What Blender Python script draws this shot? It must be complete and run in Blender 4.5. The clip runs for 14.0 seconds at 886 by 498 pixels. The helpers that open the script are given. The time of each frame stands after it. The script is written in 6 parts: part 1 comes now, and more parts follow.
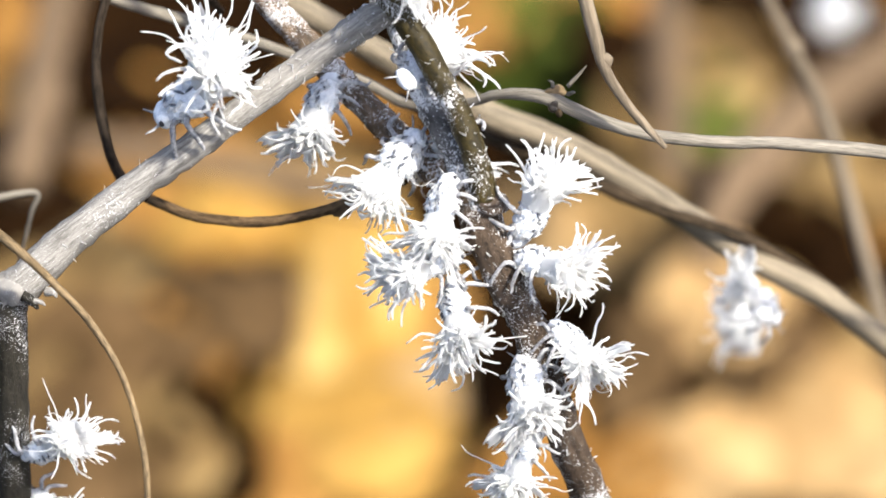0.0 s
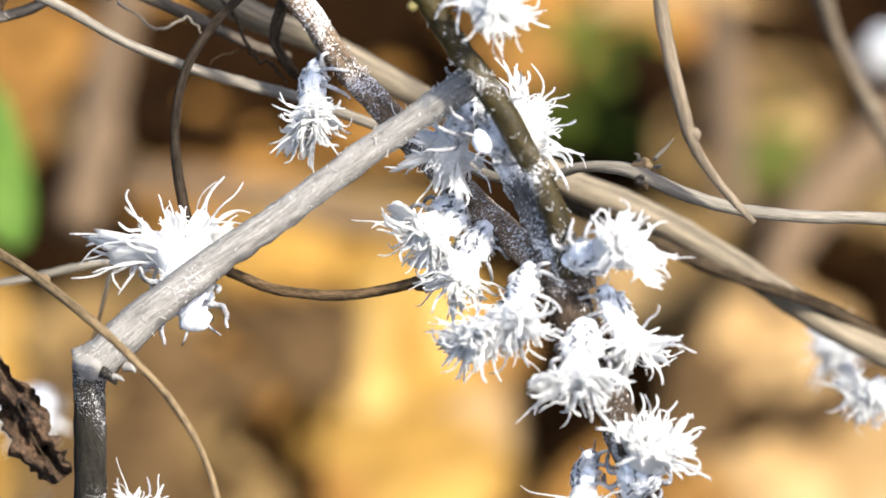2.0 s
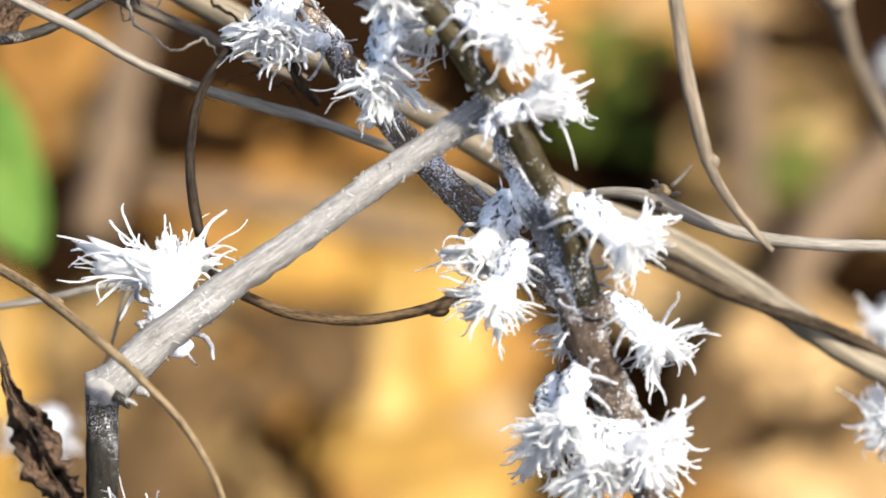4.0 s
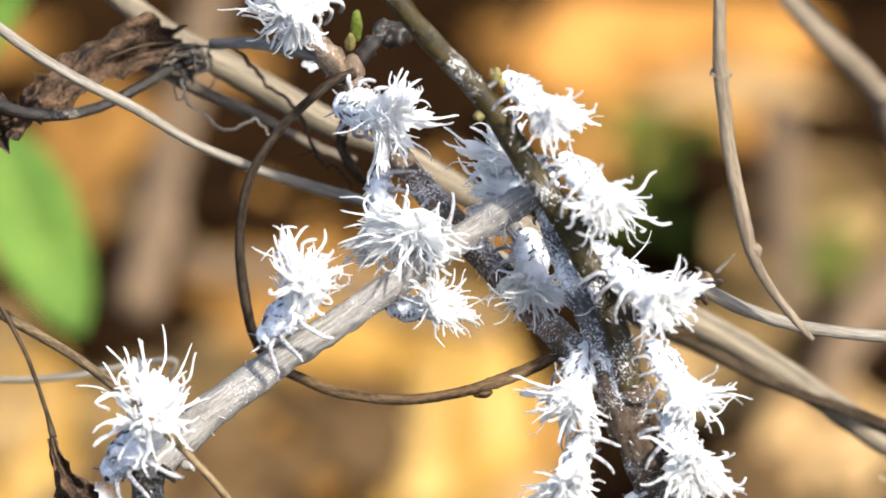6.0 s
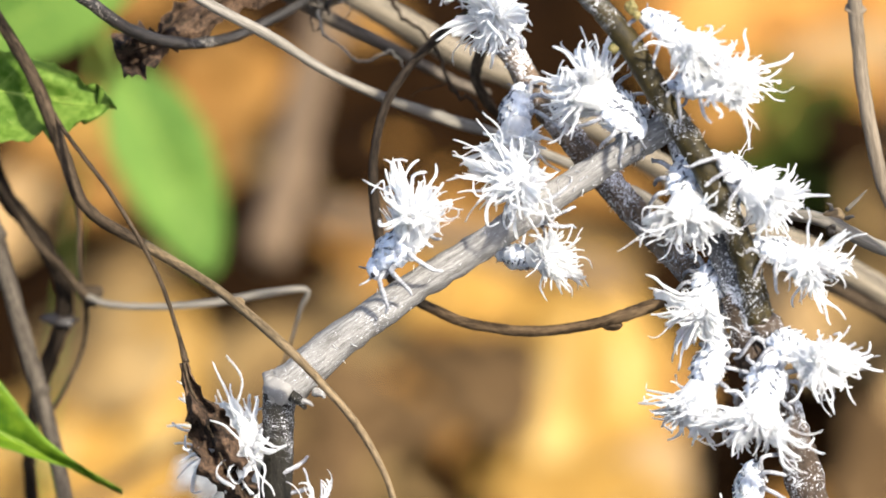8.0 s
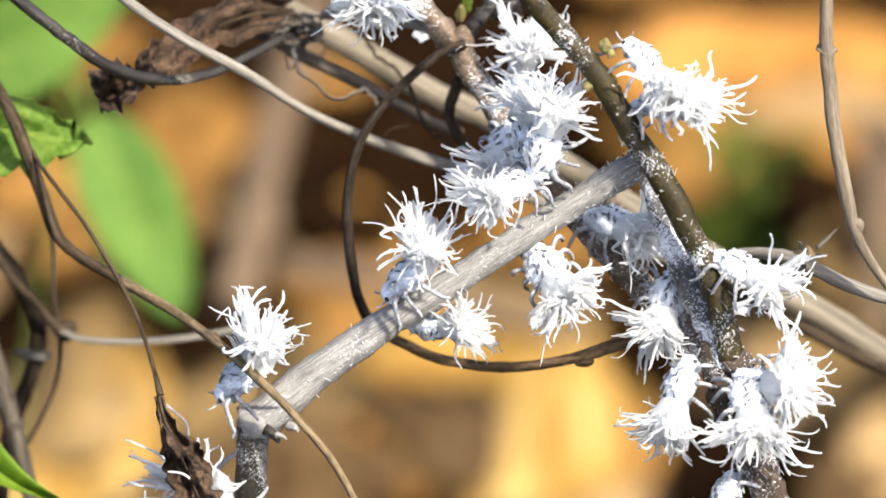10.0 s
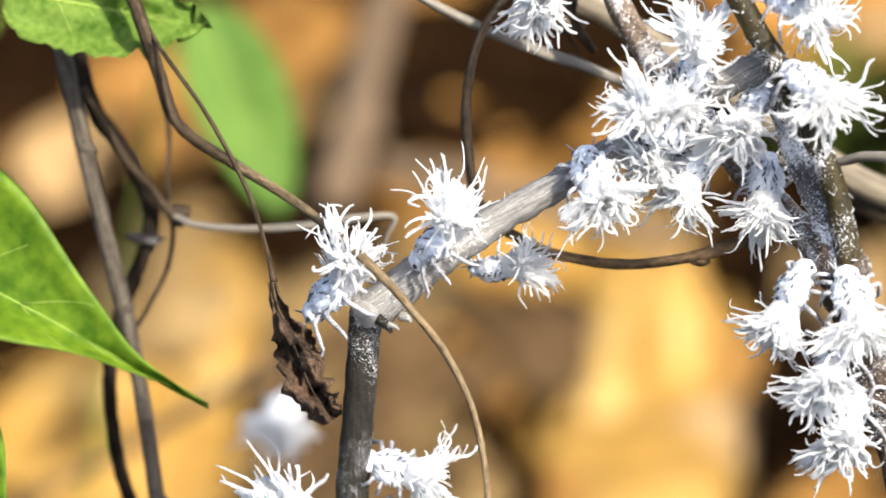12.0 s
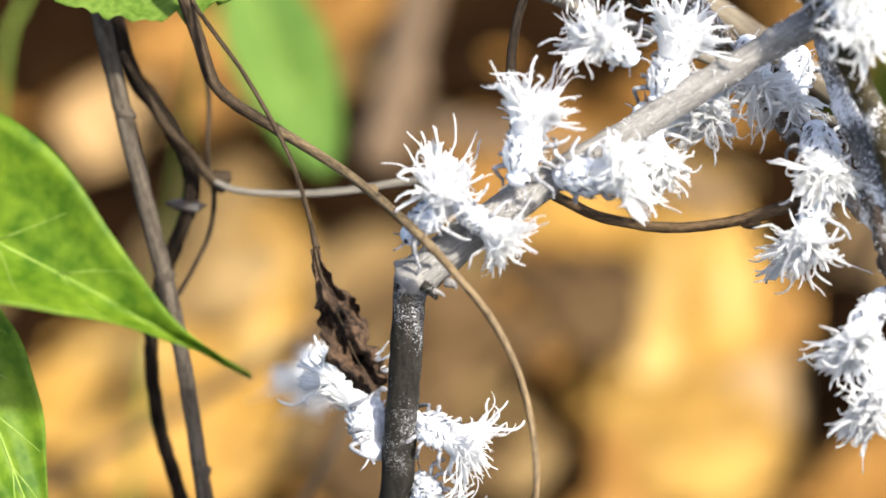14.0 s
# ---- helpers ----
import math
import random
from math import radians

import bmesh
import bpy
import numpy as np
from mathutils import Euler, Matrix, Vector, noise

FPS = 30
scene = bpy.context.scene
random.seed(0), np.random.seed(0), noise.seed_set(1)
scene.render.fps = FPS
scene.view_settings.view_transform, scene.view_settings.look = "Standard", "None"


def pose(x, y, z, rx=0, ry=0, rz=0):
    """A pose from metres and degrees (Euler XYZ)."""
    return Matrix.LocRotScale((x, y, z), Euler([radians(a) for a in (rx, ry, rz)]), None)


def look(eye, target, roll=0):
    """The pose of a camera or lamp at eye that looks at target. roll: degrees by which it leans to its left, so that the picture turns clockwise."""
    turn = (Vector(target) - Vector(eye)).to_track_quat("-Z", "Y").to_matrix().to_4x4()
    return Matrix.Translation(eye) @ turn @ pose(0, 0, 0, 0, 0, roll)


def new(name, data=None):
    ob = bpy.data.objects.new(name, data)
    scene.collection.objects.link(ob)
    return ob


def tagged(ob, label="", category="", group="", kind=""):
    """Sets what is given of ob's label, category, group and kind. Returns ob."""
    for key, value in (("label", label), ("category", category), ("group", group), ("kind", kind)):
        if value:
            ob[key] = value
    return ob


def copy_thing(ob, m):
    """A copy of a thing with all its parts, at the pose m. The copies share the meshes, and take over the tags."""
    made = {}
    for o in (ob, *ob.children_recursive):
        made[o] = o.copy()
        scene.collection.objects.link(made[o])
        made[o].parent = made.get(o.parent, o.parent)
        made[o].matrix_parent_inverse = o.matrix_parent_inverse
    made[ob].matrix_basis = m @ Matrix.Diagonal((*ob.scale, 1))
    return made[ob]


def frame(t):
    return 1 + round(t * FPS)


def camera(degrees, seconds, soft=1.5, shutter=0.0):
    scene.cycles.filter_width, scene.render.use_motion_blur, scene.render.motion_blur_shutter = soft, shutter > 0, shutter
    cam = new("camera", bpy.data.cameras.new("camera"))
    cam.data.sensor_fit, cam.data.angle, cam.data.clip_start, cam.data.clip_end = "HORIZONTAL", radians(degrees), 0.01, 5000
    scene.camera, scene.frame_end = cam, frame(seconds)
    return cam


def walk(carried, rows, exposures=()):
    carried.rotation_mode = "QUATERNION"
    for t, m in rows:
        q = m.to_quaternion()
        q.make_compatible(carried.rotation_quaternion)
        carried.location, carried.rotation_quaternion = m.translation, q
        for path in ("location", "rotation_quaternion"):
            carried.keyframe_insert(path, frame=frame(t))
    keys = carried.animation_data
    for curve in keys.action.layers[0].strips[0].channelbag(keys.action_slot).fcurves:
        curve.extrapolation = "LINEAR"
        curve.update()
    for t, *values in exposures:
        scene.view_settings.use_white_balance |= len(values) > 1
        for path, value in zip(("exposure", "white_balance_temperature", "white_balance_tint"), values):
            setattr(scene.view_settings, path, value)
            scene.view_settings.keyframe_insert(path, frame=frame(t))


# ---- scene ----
cam = camera(12.0, 14.0, 1.8)
cam.data.dof.use_dof = True
cam.data.dof.focus_distance = 0.527
cam.data.dof.aperture_fstop = 14.5
walk(cam, [
    (0, pose(0.0164, -0.4362, 0.6769, 54.695, 0.903, -2.635)),
    (0.5, pose(0.0159, -0.4366, 0.6772, 54.699, 0.76, -2.483)),
    (1, pose(0.0145, -0.4352, 0.6786, 54.845, 0.851, -2.431)),
    (1.5, pose(0.0109, -0.4308, 0.6797, 54.979, 0.797, -2.203)),
    (2, pose(0.0104, -0.4242, 0.6802, 54.697, 1.013, -2.192)),
    (2.5, pose(0.0087, -0.4212, 0.6801, 54.486, 1.102, -2.087)),
    (5, pose(0.0117, -0.419, 0.6844, 55.064, 0.643, -1.584)),
    (5.5, pose(0.011, -0.421, 0.6858, 55.585, 0.544, -1.388)),
    (6, pose(0.0092, -0.4249, 0.6855, 55.744, 0.118, -0.718)),
    (6.5, pose(0.0086, -0.4267, 0.685, 55.517, 0.326, 0.404)),
    (7, pose(0.009, -0.4284, 0.6841, 55.243, 0.493, 0.874)),
    (7.2, pose(0.0095, -0.429, 0.6834, 55.168, 0.601, 1.002)),
    (9.3, pose(0.0063, -0.4351, 0.682, 56.152, -0.226, 1.257)),
    (9.5, pose(0.006, -0.4367, 0.6821, 56.216, -0.316, 1.177)),
    (10, pose(0.0063, -0.4359, 0.6816, 56.32, -0.263, 0.889)),
    (10.5, pose(0.0062, -0.4348, 0.6812, 56.23, -0.352, 0.744)),
    (11, pose(0.0059, -0.4353, 0.6816, 56.083, -0.284, 0.568)),
    (11.5, pose(0.0045, -0.4369, 0.6822, 55.885, -0.471, 0.986)),
    (12, pose(0.0014, -0.4353, 0.6774, 55.164, -1.092, 2.734)),
    (12.5, pose(0.0025, -0.4404, 0.6797, 54.351, -1.077, 2.991)),
    (13, pose(0.0021, -0.4397, 0.6788, 54.165, -0.337, 2.664)),
    (13.5, pose(0.0022, -0.4305, 0.6739, 54.522, -0.174, 2.844)),
    (14, pose(0.0014, -0.4266, 0.6727, 54.561, -0.325, 2.999)),
])

# ---- light ----
SUN_AZ, SUN_EL = radians(48), radians(52)
world = bpy.data.worlds.new("sky")
scene.world = world
world.use_nodes = True
wn = world.node_tree.nodes
sky = wn.new("ShaderNodeTexSky")
sky.sky_type = "NISHITA"
sky.sun_disc = False
sky.sun_elevation, sky.sun_rotation = SUN_EL, math.pi - SUN_AZ
sky.air_density, sky.dust_density, sky.ozone_density = 0.8, 2.5, 0.5
world.node_tree.links.new(sky.outputs[0], wn["Background"].inputs[0])
wn["Background"].inputs[1].default_value = 0.15
sun = new("sun", bpy.data.lights.new("sun", "SUN"))
sun.data.energy, sun.data.angle, sun.data.color = 4.3, radians(3.0), (1.0, 0.95, 0.85)
to_sun = Vector((math.sin(SUN_AZ) * math.cos(SUN_EL), -math.cos(SUN_AZ) * math.cos(SUN_EL), math.sin(SUN_EL)))
sun.matrix_world = look(to_sun * 5, (0, 0, 0))
scene.view_settings.exposure = 1.28


# ---- materials ----
def material(name, dark, light, scale=200.0, rough=0.8, bump=0.3, stretch=(1, 1, 1), speck=None, speck_scale=900.0, speck_amount=0.6, through_light=0.0, vary=0.0, along=0.0, shine=0.2, depth=0.0, patchy=0.3):
    """A mix of two base colours by two sizes of noise, with an optional powder of specks."""
    m = bpy.data.materials.new(name)
    m.use_nodes = True
    n, l = m.node_tree.nodes, m.node_tree.links
    bsdf = n["Principled BSDF"]
    tc, mp = n.new("ShaderNodeTexCoord"), n.new("ShaderNodeMapping")
    mp.inputs["Scale"].default_value = stretch
    l.new(tc.outputs["UV" if along else "Object"], mp.inputs["Vector"])
    if along:
        mp.inputs["Scale"].default_value = (1, along, 1)

    def tex(s, detail=4.0):
        t = n.new("ShaderNodeTexNoise")
        t.inputs["Scale"].default_value, t.inputs["Detail"].default_value = s, detail
        l.new(mp.outputs[0], t.inputs["Vector"])
        return t
    coarse, fine = tex(scale), tex(scale * 6)
    add = n.new("ShaderNodeMath")
    add.operation = "ADD"
    l.new(coarse.outputs[0], add.inputs[0])
    l.new(fine.outputs[0], add.inputs[1])
    ramp = n.new("ShaderNodeValToRGB")
    ramp.color_ramp.elements[0].position, ramp.color_ramp.elements[1].position = 0.4, 0.62
    ramp.color_ramp.elements[0].color, ramp.color_ramp.elements[1].color = (*dark, 1), (*light, 1)
    half = n.new("ShaderNodeMath")
    half.operation = "MULTIPLY"
    half.inputs[1].default_value = 0.5
    l.new(add.outputs[0], half.inputs[0])
    l.new(half.outputs[0], ramp.inputs[0])
    colour = ramp.outputs[0]
    if speck:
        sp = n.new("ShaderNodeTexNoise")
        sp.inputs["Scale"].default_value, sp.inputs["Detail"].default_value = speck_scale * 0.9, 6.0
        sp.inputs["Roughness"].default_value, sp.inputs["Distortion"].default_value = 0.72, 0.8
        l.new(tc.outputs["Object"], sp.inputs["Vector"])
        patch = n.new("ShaderNodeTexNoise")
        patch.inputs["Scale"].default_value, patch.inputs["Detail"].default_value = 160.0, 2.0
        l.new(tc.outputs["Object"], patch.inputs["Vector"])
        both = n.new("ShaderNodeMath")
        both.operation = "MULTIPLY_ADD"
        both.inputs[1].default_value = patchy
        l.new(patch.outputs[0], both.inputs[0])
        l.new(sp.outputs[0], both.inputs[2])
        edge = n.new("ShaderNodeMapRange")
        edge.inputs["From Min"].default_value, edge.inputs["From Max"].default_value = speck_amount - 0.05 + patchy / 2, speck_amount - 0.01 + patchy / 2
        l.new(both.outputs[0], edge.inputs["Value"])
        mix = n.new("ShaderNodeMix")
        mix.data_type = "RGBA"
        l.new(edge.outputs[0], mix.inputs["Factor"])
        l.new(colour, mix.inputs[6])
        mix.inputs[7].default_value = (*speck, 1)
        colour = mix.outputs[2]
    if vary:
        info, hsv = n.new("ShaderNodeObjectInfo"), n.new("ShaderNodeHueSaturation")
        rng = n.new("ShaderNodeMapRange")
        rng.inputs["To Min"].default_value, rng.inputs["To Max"].default_value = 1 - vary, 1 + vary
        l.new(info.outputs["Random"], rng.inputs["Value"])
        l.new(rng.outputs[0], hsv.inputs["Value"])
        l.new(colour, hsv.inputs["Color"])
        colour = hsv.outputs[0]
    l.new(colour, bsdf.inputs["Base Color"])
    bsdf.inputs["Roughness"].default_value = rough
    bsdf.inputs["Specular IOR Level"].default_value = shine
    if depth:
        bsdf.inputs["Subsurface Weight"].default_value = 0.7
        bsdf.inputs["Subsurface Radius"].default_value = (1, 1, 1)
        bsdf.inputs["Subsurface Scale"].default_value = depth
    b = n.new("ShaderNodeBump")
    b.inputs["Strength"].default_value, b.inputs["Distance"].default_value = bump, 0.0004
    l.new(half.outputs[0], b.inputs["Height"])
    l.new(b.outputs[0], bsdf.inputs["Normal"])
    if through_light:
        tr, mx = n.new("ShaderNodeBsdfTranslucent"), n.new("ShaderNodeMixShader")
        l.new(colour, tr.inputs["Color"])
        mx.inputs[0].default_value = through_light
        l.new(bsdf.outputs[0], mx.inputs[1])
        l.new(tr.outputs[0], mx.inputs[2])
        l.new(mx.outputs[0], n["Material Output"].inputs["Surface"])
    return m


POWDER = (0.74, 0.74, 0.75)
WEATHERED = material("weathered_grey_wood", (0.115, 0.107, 0.097), (0.315, 0.3, 0.278), 3.2, 0.9, 0.5, speck=POWDER, speck_scale=4800, speck_amount=0.665, along=0.07)
DARK_BARK = material("dark_dead_bark", (0.006, 0.005, 0.0036), (0.025, 0.022, 0.016), 1.2, 0.85, 0.8, speck=POWDER, speck_scale=6500, speck_amount=0.665, along=0.3, patchy=0.5)
TRUNK_BARK = material("powdered_dark_bark", (0.017, 0.0115, 0.0075), (0.085, 0.059, 0.04), 1.2, 0.85, 0.8, speck=POWDER, speck_scale=4200, speck_amount=0.63, along=0.3, patchy=0.5)
GREY_BARK = material("powdered_grey_bark", (0.0343, 0.0315, 0.0301), (0.1225, 0.1148, 0.1106), 1.2, 0.85, 0.8, speck=POWDER, speck_scale=3700, speck_amount=0.565, along=0.3, patchy=0.5)
BROWN_BARK = material("powdered_brown_bark", (0.034, 0.026, 0.018), (0.175, 0.118, 0.074), 0.7, 0.8, 0.7, speck=POWDER, speck_scale=4300, speck_amount=0.612, along=0.25, patchy=0.5)
OLIVE_BARK = material("olive_green_bark", (0.0085, 0.0062, 0.0012), (0.042, 0.03, 0.006), 1.0, 0.55, 0.5, speck=POWDER, speck_scale=3600, speck_amount=0.665, along=0.3, patchy=0.5)
BEIGE_BARK = material("beige_dry_stem", (0.06, 0.049, 0.034), (0.25, 0.203, 0.14), 1.1, 0.65, 0.35, along=0.03)
PALE_BARK = material("pale_dry_stem", (0.1, 0.088, 0.07), (0.25, 0.222, 0.18), 1.6, 0.65, 0.3, along=0.05)
TAN_VINE = material("tan_dry_vine", (0.052, 0.036, 0.018), (0.225, 0.158, 0.084), 1.2, 0.65, 0.6, along=0.12)
DARK_VINE = material("dark_brown_vine", (0.0102, 0.0076, 0.0051), (0.0790, 0.0561, 0.0351), 1.3, 0.8, 0.6, along=0.12, shine=0.04)
BLACK_VINE = material("blackened_vine", (0.0042, 0.0036, 0.0030), (0.0294, 0.0234, 0.0198), 1.3, 0.45, 0.8, along=0.15, shine=0.28, speck=(0.14, 0.125, 0.105), speck_scale=2600, speck_amount=0.68, patchy=0.6)
CLIMBER_BARK = material("matt_black_brown_vine", (0.004, 0.003, 0.0022), (0.026, 0.019, 0.013), 1.3, 0.85, 0.7, along=0.15, shine=0.03)
GREY_VINE = material("grey_brown_stem", (0.036, 0.028, 0.02), (0.14, 0.11, 0.08), 1.2, 0.75, 0.5, along=0.12)
BROWN_STEM = material("dull_brown_stem", (0.034, 0.027, 0.02), (0.118, 0.098, 0.074), 1.2, 0.8, 0.5, along=0.12, shine=0.05)
LOOP_VINE = material("brown_tendril", (0.007, 0.0052, 0.0037), (0.05, 0.037, 0.026), 1.3, 0.75, 0.6, along=0.12, shine=0.06)
DRY_STEM = material("light_grey_beige_stem", (0.085, 0.067, 0.047), (0.21, 0.168, 0.12), 1.5, 0.75, 0.3, along=0.06, shine=0.1)
TENDRIL_END = material("light_brown_tendril", (0.03, 0.0195, 0.0105), (0.15, 0.098, 0.053), 1.3, 0.75, 0.6, along=0.12, shine=0.06)
TAUPE = material("taupe_dry_stick", (0.082, 0.055, 0.032), (0.17, 0.118, 0.074), 1.0, 0.8, 0.4, along=0.1, shine=0.02)
WAX = material("white_wax", (0.91, 0.91, 0.905), (0.96, 0.96, 0.955), 1400, 0.85, 0.7, through_light=0.52, shine=0.08, depth=0.003)
WAX_BODY = material("waxy_body", (0.5, 0.53, 0.58), (0.86, 0.875, 0.9), 700, 0.75, 0.8, (1, 2.4, 1), depth=0.0006)
LEG = material("waxy_grey_leg", (0.13, 0.13, 0.14), (0.42, 0.42, 0.43), 900, 0.7, 0.4)
STRIPE = material("dark_slate_mark", (0.07, 0.075, 0.09), (0.19, 0.2, 0.225), 900, 0.7, 0.3)
EYE = material("dark_eye", (0.02, 0.02, 0.025), (0.05, 0.05, 0.06), 900, 0.3, 0.1)
# Wide light-dark range: blotches put shade from other leaves into the blade colour.
GREEN = material("green_leaf", (0.062, 0.14, 0.007), (0.185, 0.29, 0.018), 75, 0.5, 0.25, through_light=0.45)
RAGGED_GREEN = material("worn_green_leaf", (0.065, 0.14, 0.012), (0.19, 0.29, 0.05), 160, 0.6, 0.4, through_light=0.45, shine=0.1)
DEEP_GREEN = material("deep_green_leaf", (0.075, 0.15, 0.025), (0.13, 0.225, 0.04), 60, 0.6, 0.25, through_light=0.4, shine=0.1)
VEIN = material("leaf_midrib", (0.160, 0.240, 0.032), (0.240, 0.320, 0.064), 200, 0.5, 0.2)
YOUNG = material("young_green_leaf", (0.07, 0.1, 0.012), (0.17, 0.21, 0.04), 500, 0.5, 0.3, through_light=0.3)
BUD = material("yellow_green_bud", (0.09, 0.08, 0.025), (0.22, 0.18, 0.07), 500, 0.6, 0.3)
DEAD = material("crumpled_dead_leaf", (0.004, 0.0025, 0.0016), (0.1, 0.06, 0.035), 300, 0.85, 0.8)
# Soil colour deepened to hold the shadows between the leaves.
SOIL = material("shade_darkened_soil", (0.0047, 0.0020, 0.0006), (0.0176, 0.0079, 0.0023), 18, 0.95, 0.5, shine=0.02)
YELLOW = material("yellow_fallen_leaf", (0.4, 0.25, 0.068), (0.56, 0.39, 0.15), 20, 0.7, 0.3, through_light=0.15, vary=0.1, shine=0.02)
ORANGE = material("orange_brown_fallen_leaf", (0.1575, 0.0750, 0.0177), (0.2979, 0.1550, 0.0433), 20, 0.7, 0.3, through_light=0.15, vary=0.2, shine=0.02)
# Shade in the gaps of the litter, put into a near-black leaf colour.
GAP_BROWN = material("gap_shade_brown_leaf", (0.0047, 0.0020, 0.0006), (0.0147, 0.0065, 0.0017), 20, 0.8, 0.3, vary=0.25, shine=0.02)
TAN = material("tan_fallen_leaf", (0.134, 0.082, 0.031), (0.238, 0.16, 0.068), 20, 0.75, 0.3, through_light=0.1, vary=0.2, shine=0.02)
SAND = material("pale_fallen_leaf", (0.27, 0.166, 0.07), (0.41, 0.277, 0.13), 20, 0.75, 0.3, through_light=0.1, vary=0.12, shine=0.02)
GOLD = material("golden_fallen_leaf", (0.255, 0.14, 0.029), (0.395, 0.235, 0.064), 20, 0.7, 0.3, through_light=0.15, vary=0.1, shine=0.02)
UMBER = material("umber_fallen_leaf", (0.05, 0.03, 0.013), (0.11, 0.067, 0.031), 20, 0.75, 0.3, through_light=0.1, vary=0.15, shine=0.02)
AMBER = material("amber_fallen_leaf", (0.3, 0.135, 0.03), (0.47, 0.235, 0.066), 20, 0.7, 0.3, through_light=0.15, vary=0.12, shine=0.02)
OLIVE = material("olive_green_low_leaf", (0.026, 0.036, 0.005), (0.065, 0.085, 0.016), 20, 0.7, 0.3, vary=0.2, shine=0.02)


# ---- mesh tools ----
def part(name, bm, mat, parent, label=""):
    me = bpy.data.meshes.new(name)
    bm.normal_update()
    bm.to_mesh(me)
    bm.free()
    for p in me.polygons:
        p.use_smooth = True
    me.materials.append(mat)
    ob = new(name, me)
    ob.parent = parent
    if label:
        tagged(ob, label)
    return ob


def thing(name, label, category, group="", kind="", at=(0, 0, 0)):
    ob = new(name)
    ob.empty_display_size = 0.002
    ob.location = at
    return tagged(ob, label, category, group, kind)


def spline(points, steps):
    """Catmull-Rom through points of any number of values."""
    p = [np.array(q, float) for q in points]
    p = [2 * p[0] - p[1]] + p + [2 * p[-1] - p[-2]]
    made = []
    for i in range(1, len(p) - 2):
        a, b, c, d = p[i - 1:i + 3]
        for k in range(steps):
            u = k / steps
            made.append(0.5 * (2 * b + (c - a) * u + (2 * a - 5 * b + 4 * c - d) * u * u + (3 * b - a - 3 * c + d) * u ** 3))
    made.append(p[-2])
    return made


def sweep(bm, path, sides=10, rough=0.0, ridges=0, seed=0.0, flat=1.0):
    """A tube along rows of x, y, z, radius (metres), with rounded ends and uneven bark."""
    path = [np.array(q, float) for q in path]
    rings, normal, run = [], None, [0.0]
    uv = bm.loops.layers.uv.verify()
    for a, b in zip(path, path[1:]):
        run.append(run[-1] + float(np.linalg.norm(b[:3] - a[:3])))
    for i, q in enumerate(path):
        ahead = Vector(path[min(i + 1, len(path) - 1)][:3] - path[max(i - 1, 0)][:3]).normalized()
        if normal is None:
            normal = ahead.orthogonal().normalized()
        normal = (normal - ahead * normal.dot(ahead)).normalized()
        side = ahead.cross(normal)
        ring = []
        for k in range(sides):
            a = 2 * math.pi * k / sides
            c = Vector(q[:3])
            way = normal * math.cos(a) + side * (math.sin(a) * flat)
            r = max(q[3], 1e-5)
            if rough:
                s = 0.6 / r
                r *= 1 + rough * noise.noise((c + way * r) * s + Vector((seed, 0, 0))) + 0.5 * rough * noise.noise((c + way * r) * s * 3.1)
            if ridges:
                r *= 1 + 0.05 * math.cos(a * ridges + i * 0.05)
            ring.append(bm.verts.new(c + way * r))
        rings.append(ring)
    for i, (a, b) in enumerate(zip(rings, rings[1:])):
        wide = 2000 * math.pi * max(path[i][3], 1e-5)
        for k in range(sides):
            f = bm.faces.new((a[k], a[(k + 1) % sides], b[(k + 1) % sides], b[k]))
            for loop_, (p, q) in zip(f.loops, ((k, i), (k + 1, i), (k + 1, i + 1), (k, i + 1))):
                loop_[uv].uv = (p / sides * wide, run[q] * 1000)
    bm.faces.new(list(reversed(rings[0])))
    bm.faces.new(rings[-1])
    return rings


def stem_path(points, steps=8):
    return [q * 0.001 for q in spline(points, steps)]


def stem(name, points, mat, parent, sides=12, rough=0.25, ridges=0, steps=8, label=""):
    bm = bmesh.new()
    sweep(bm, stem_path(points, steps), sides, rough, ridges, len(name) * 1.7)
    return part(name, bm, mat, parent, label)


def knob(bm, at, r, stretch=(1, 1, 1), rough=0.3, div=2):
    made = bmesh.ops.create_icosphere(bm, subdivisions=div, radius=r)["verts"]
    for v in made:
        k = 1 + rough * noise.noise(v.co / r * 1.3 + Vector(at) * 900)
        v.co = Vector((v.co.x * stretch[0], v.co.y * stretch[1], v.co.z * stretch[2])) * k + Vector(at)


# ---- ground and litter ----
def build_ground():
    bm = bmesh.new()
    bmesh.ops.create_grid(bm, x_segments=60, y_segments=60, size=0.5)
    for v in bm.verts:
        v.co.y += 0.5
        v.co.z = 0.006 * noise.noise(v.co * 9) - 0.004
        if max(abs(v.co.x), abs(v.co.y - 0.5)) > 0.499:
            v.co.x, v.co.y, v.co.z = v.co.x * 400, (v.co.y - 0.5) * 400 + 0.5, -0.01
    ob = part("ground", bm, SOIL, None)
    tagged(ob, "brown soil under fallen leaves, coloured darker for shade in the gaps", "ground", kind="structure")


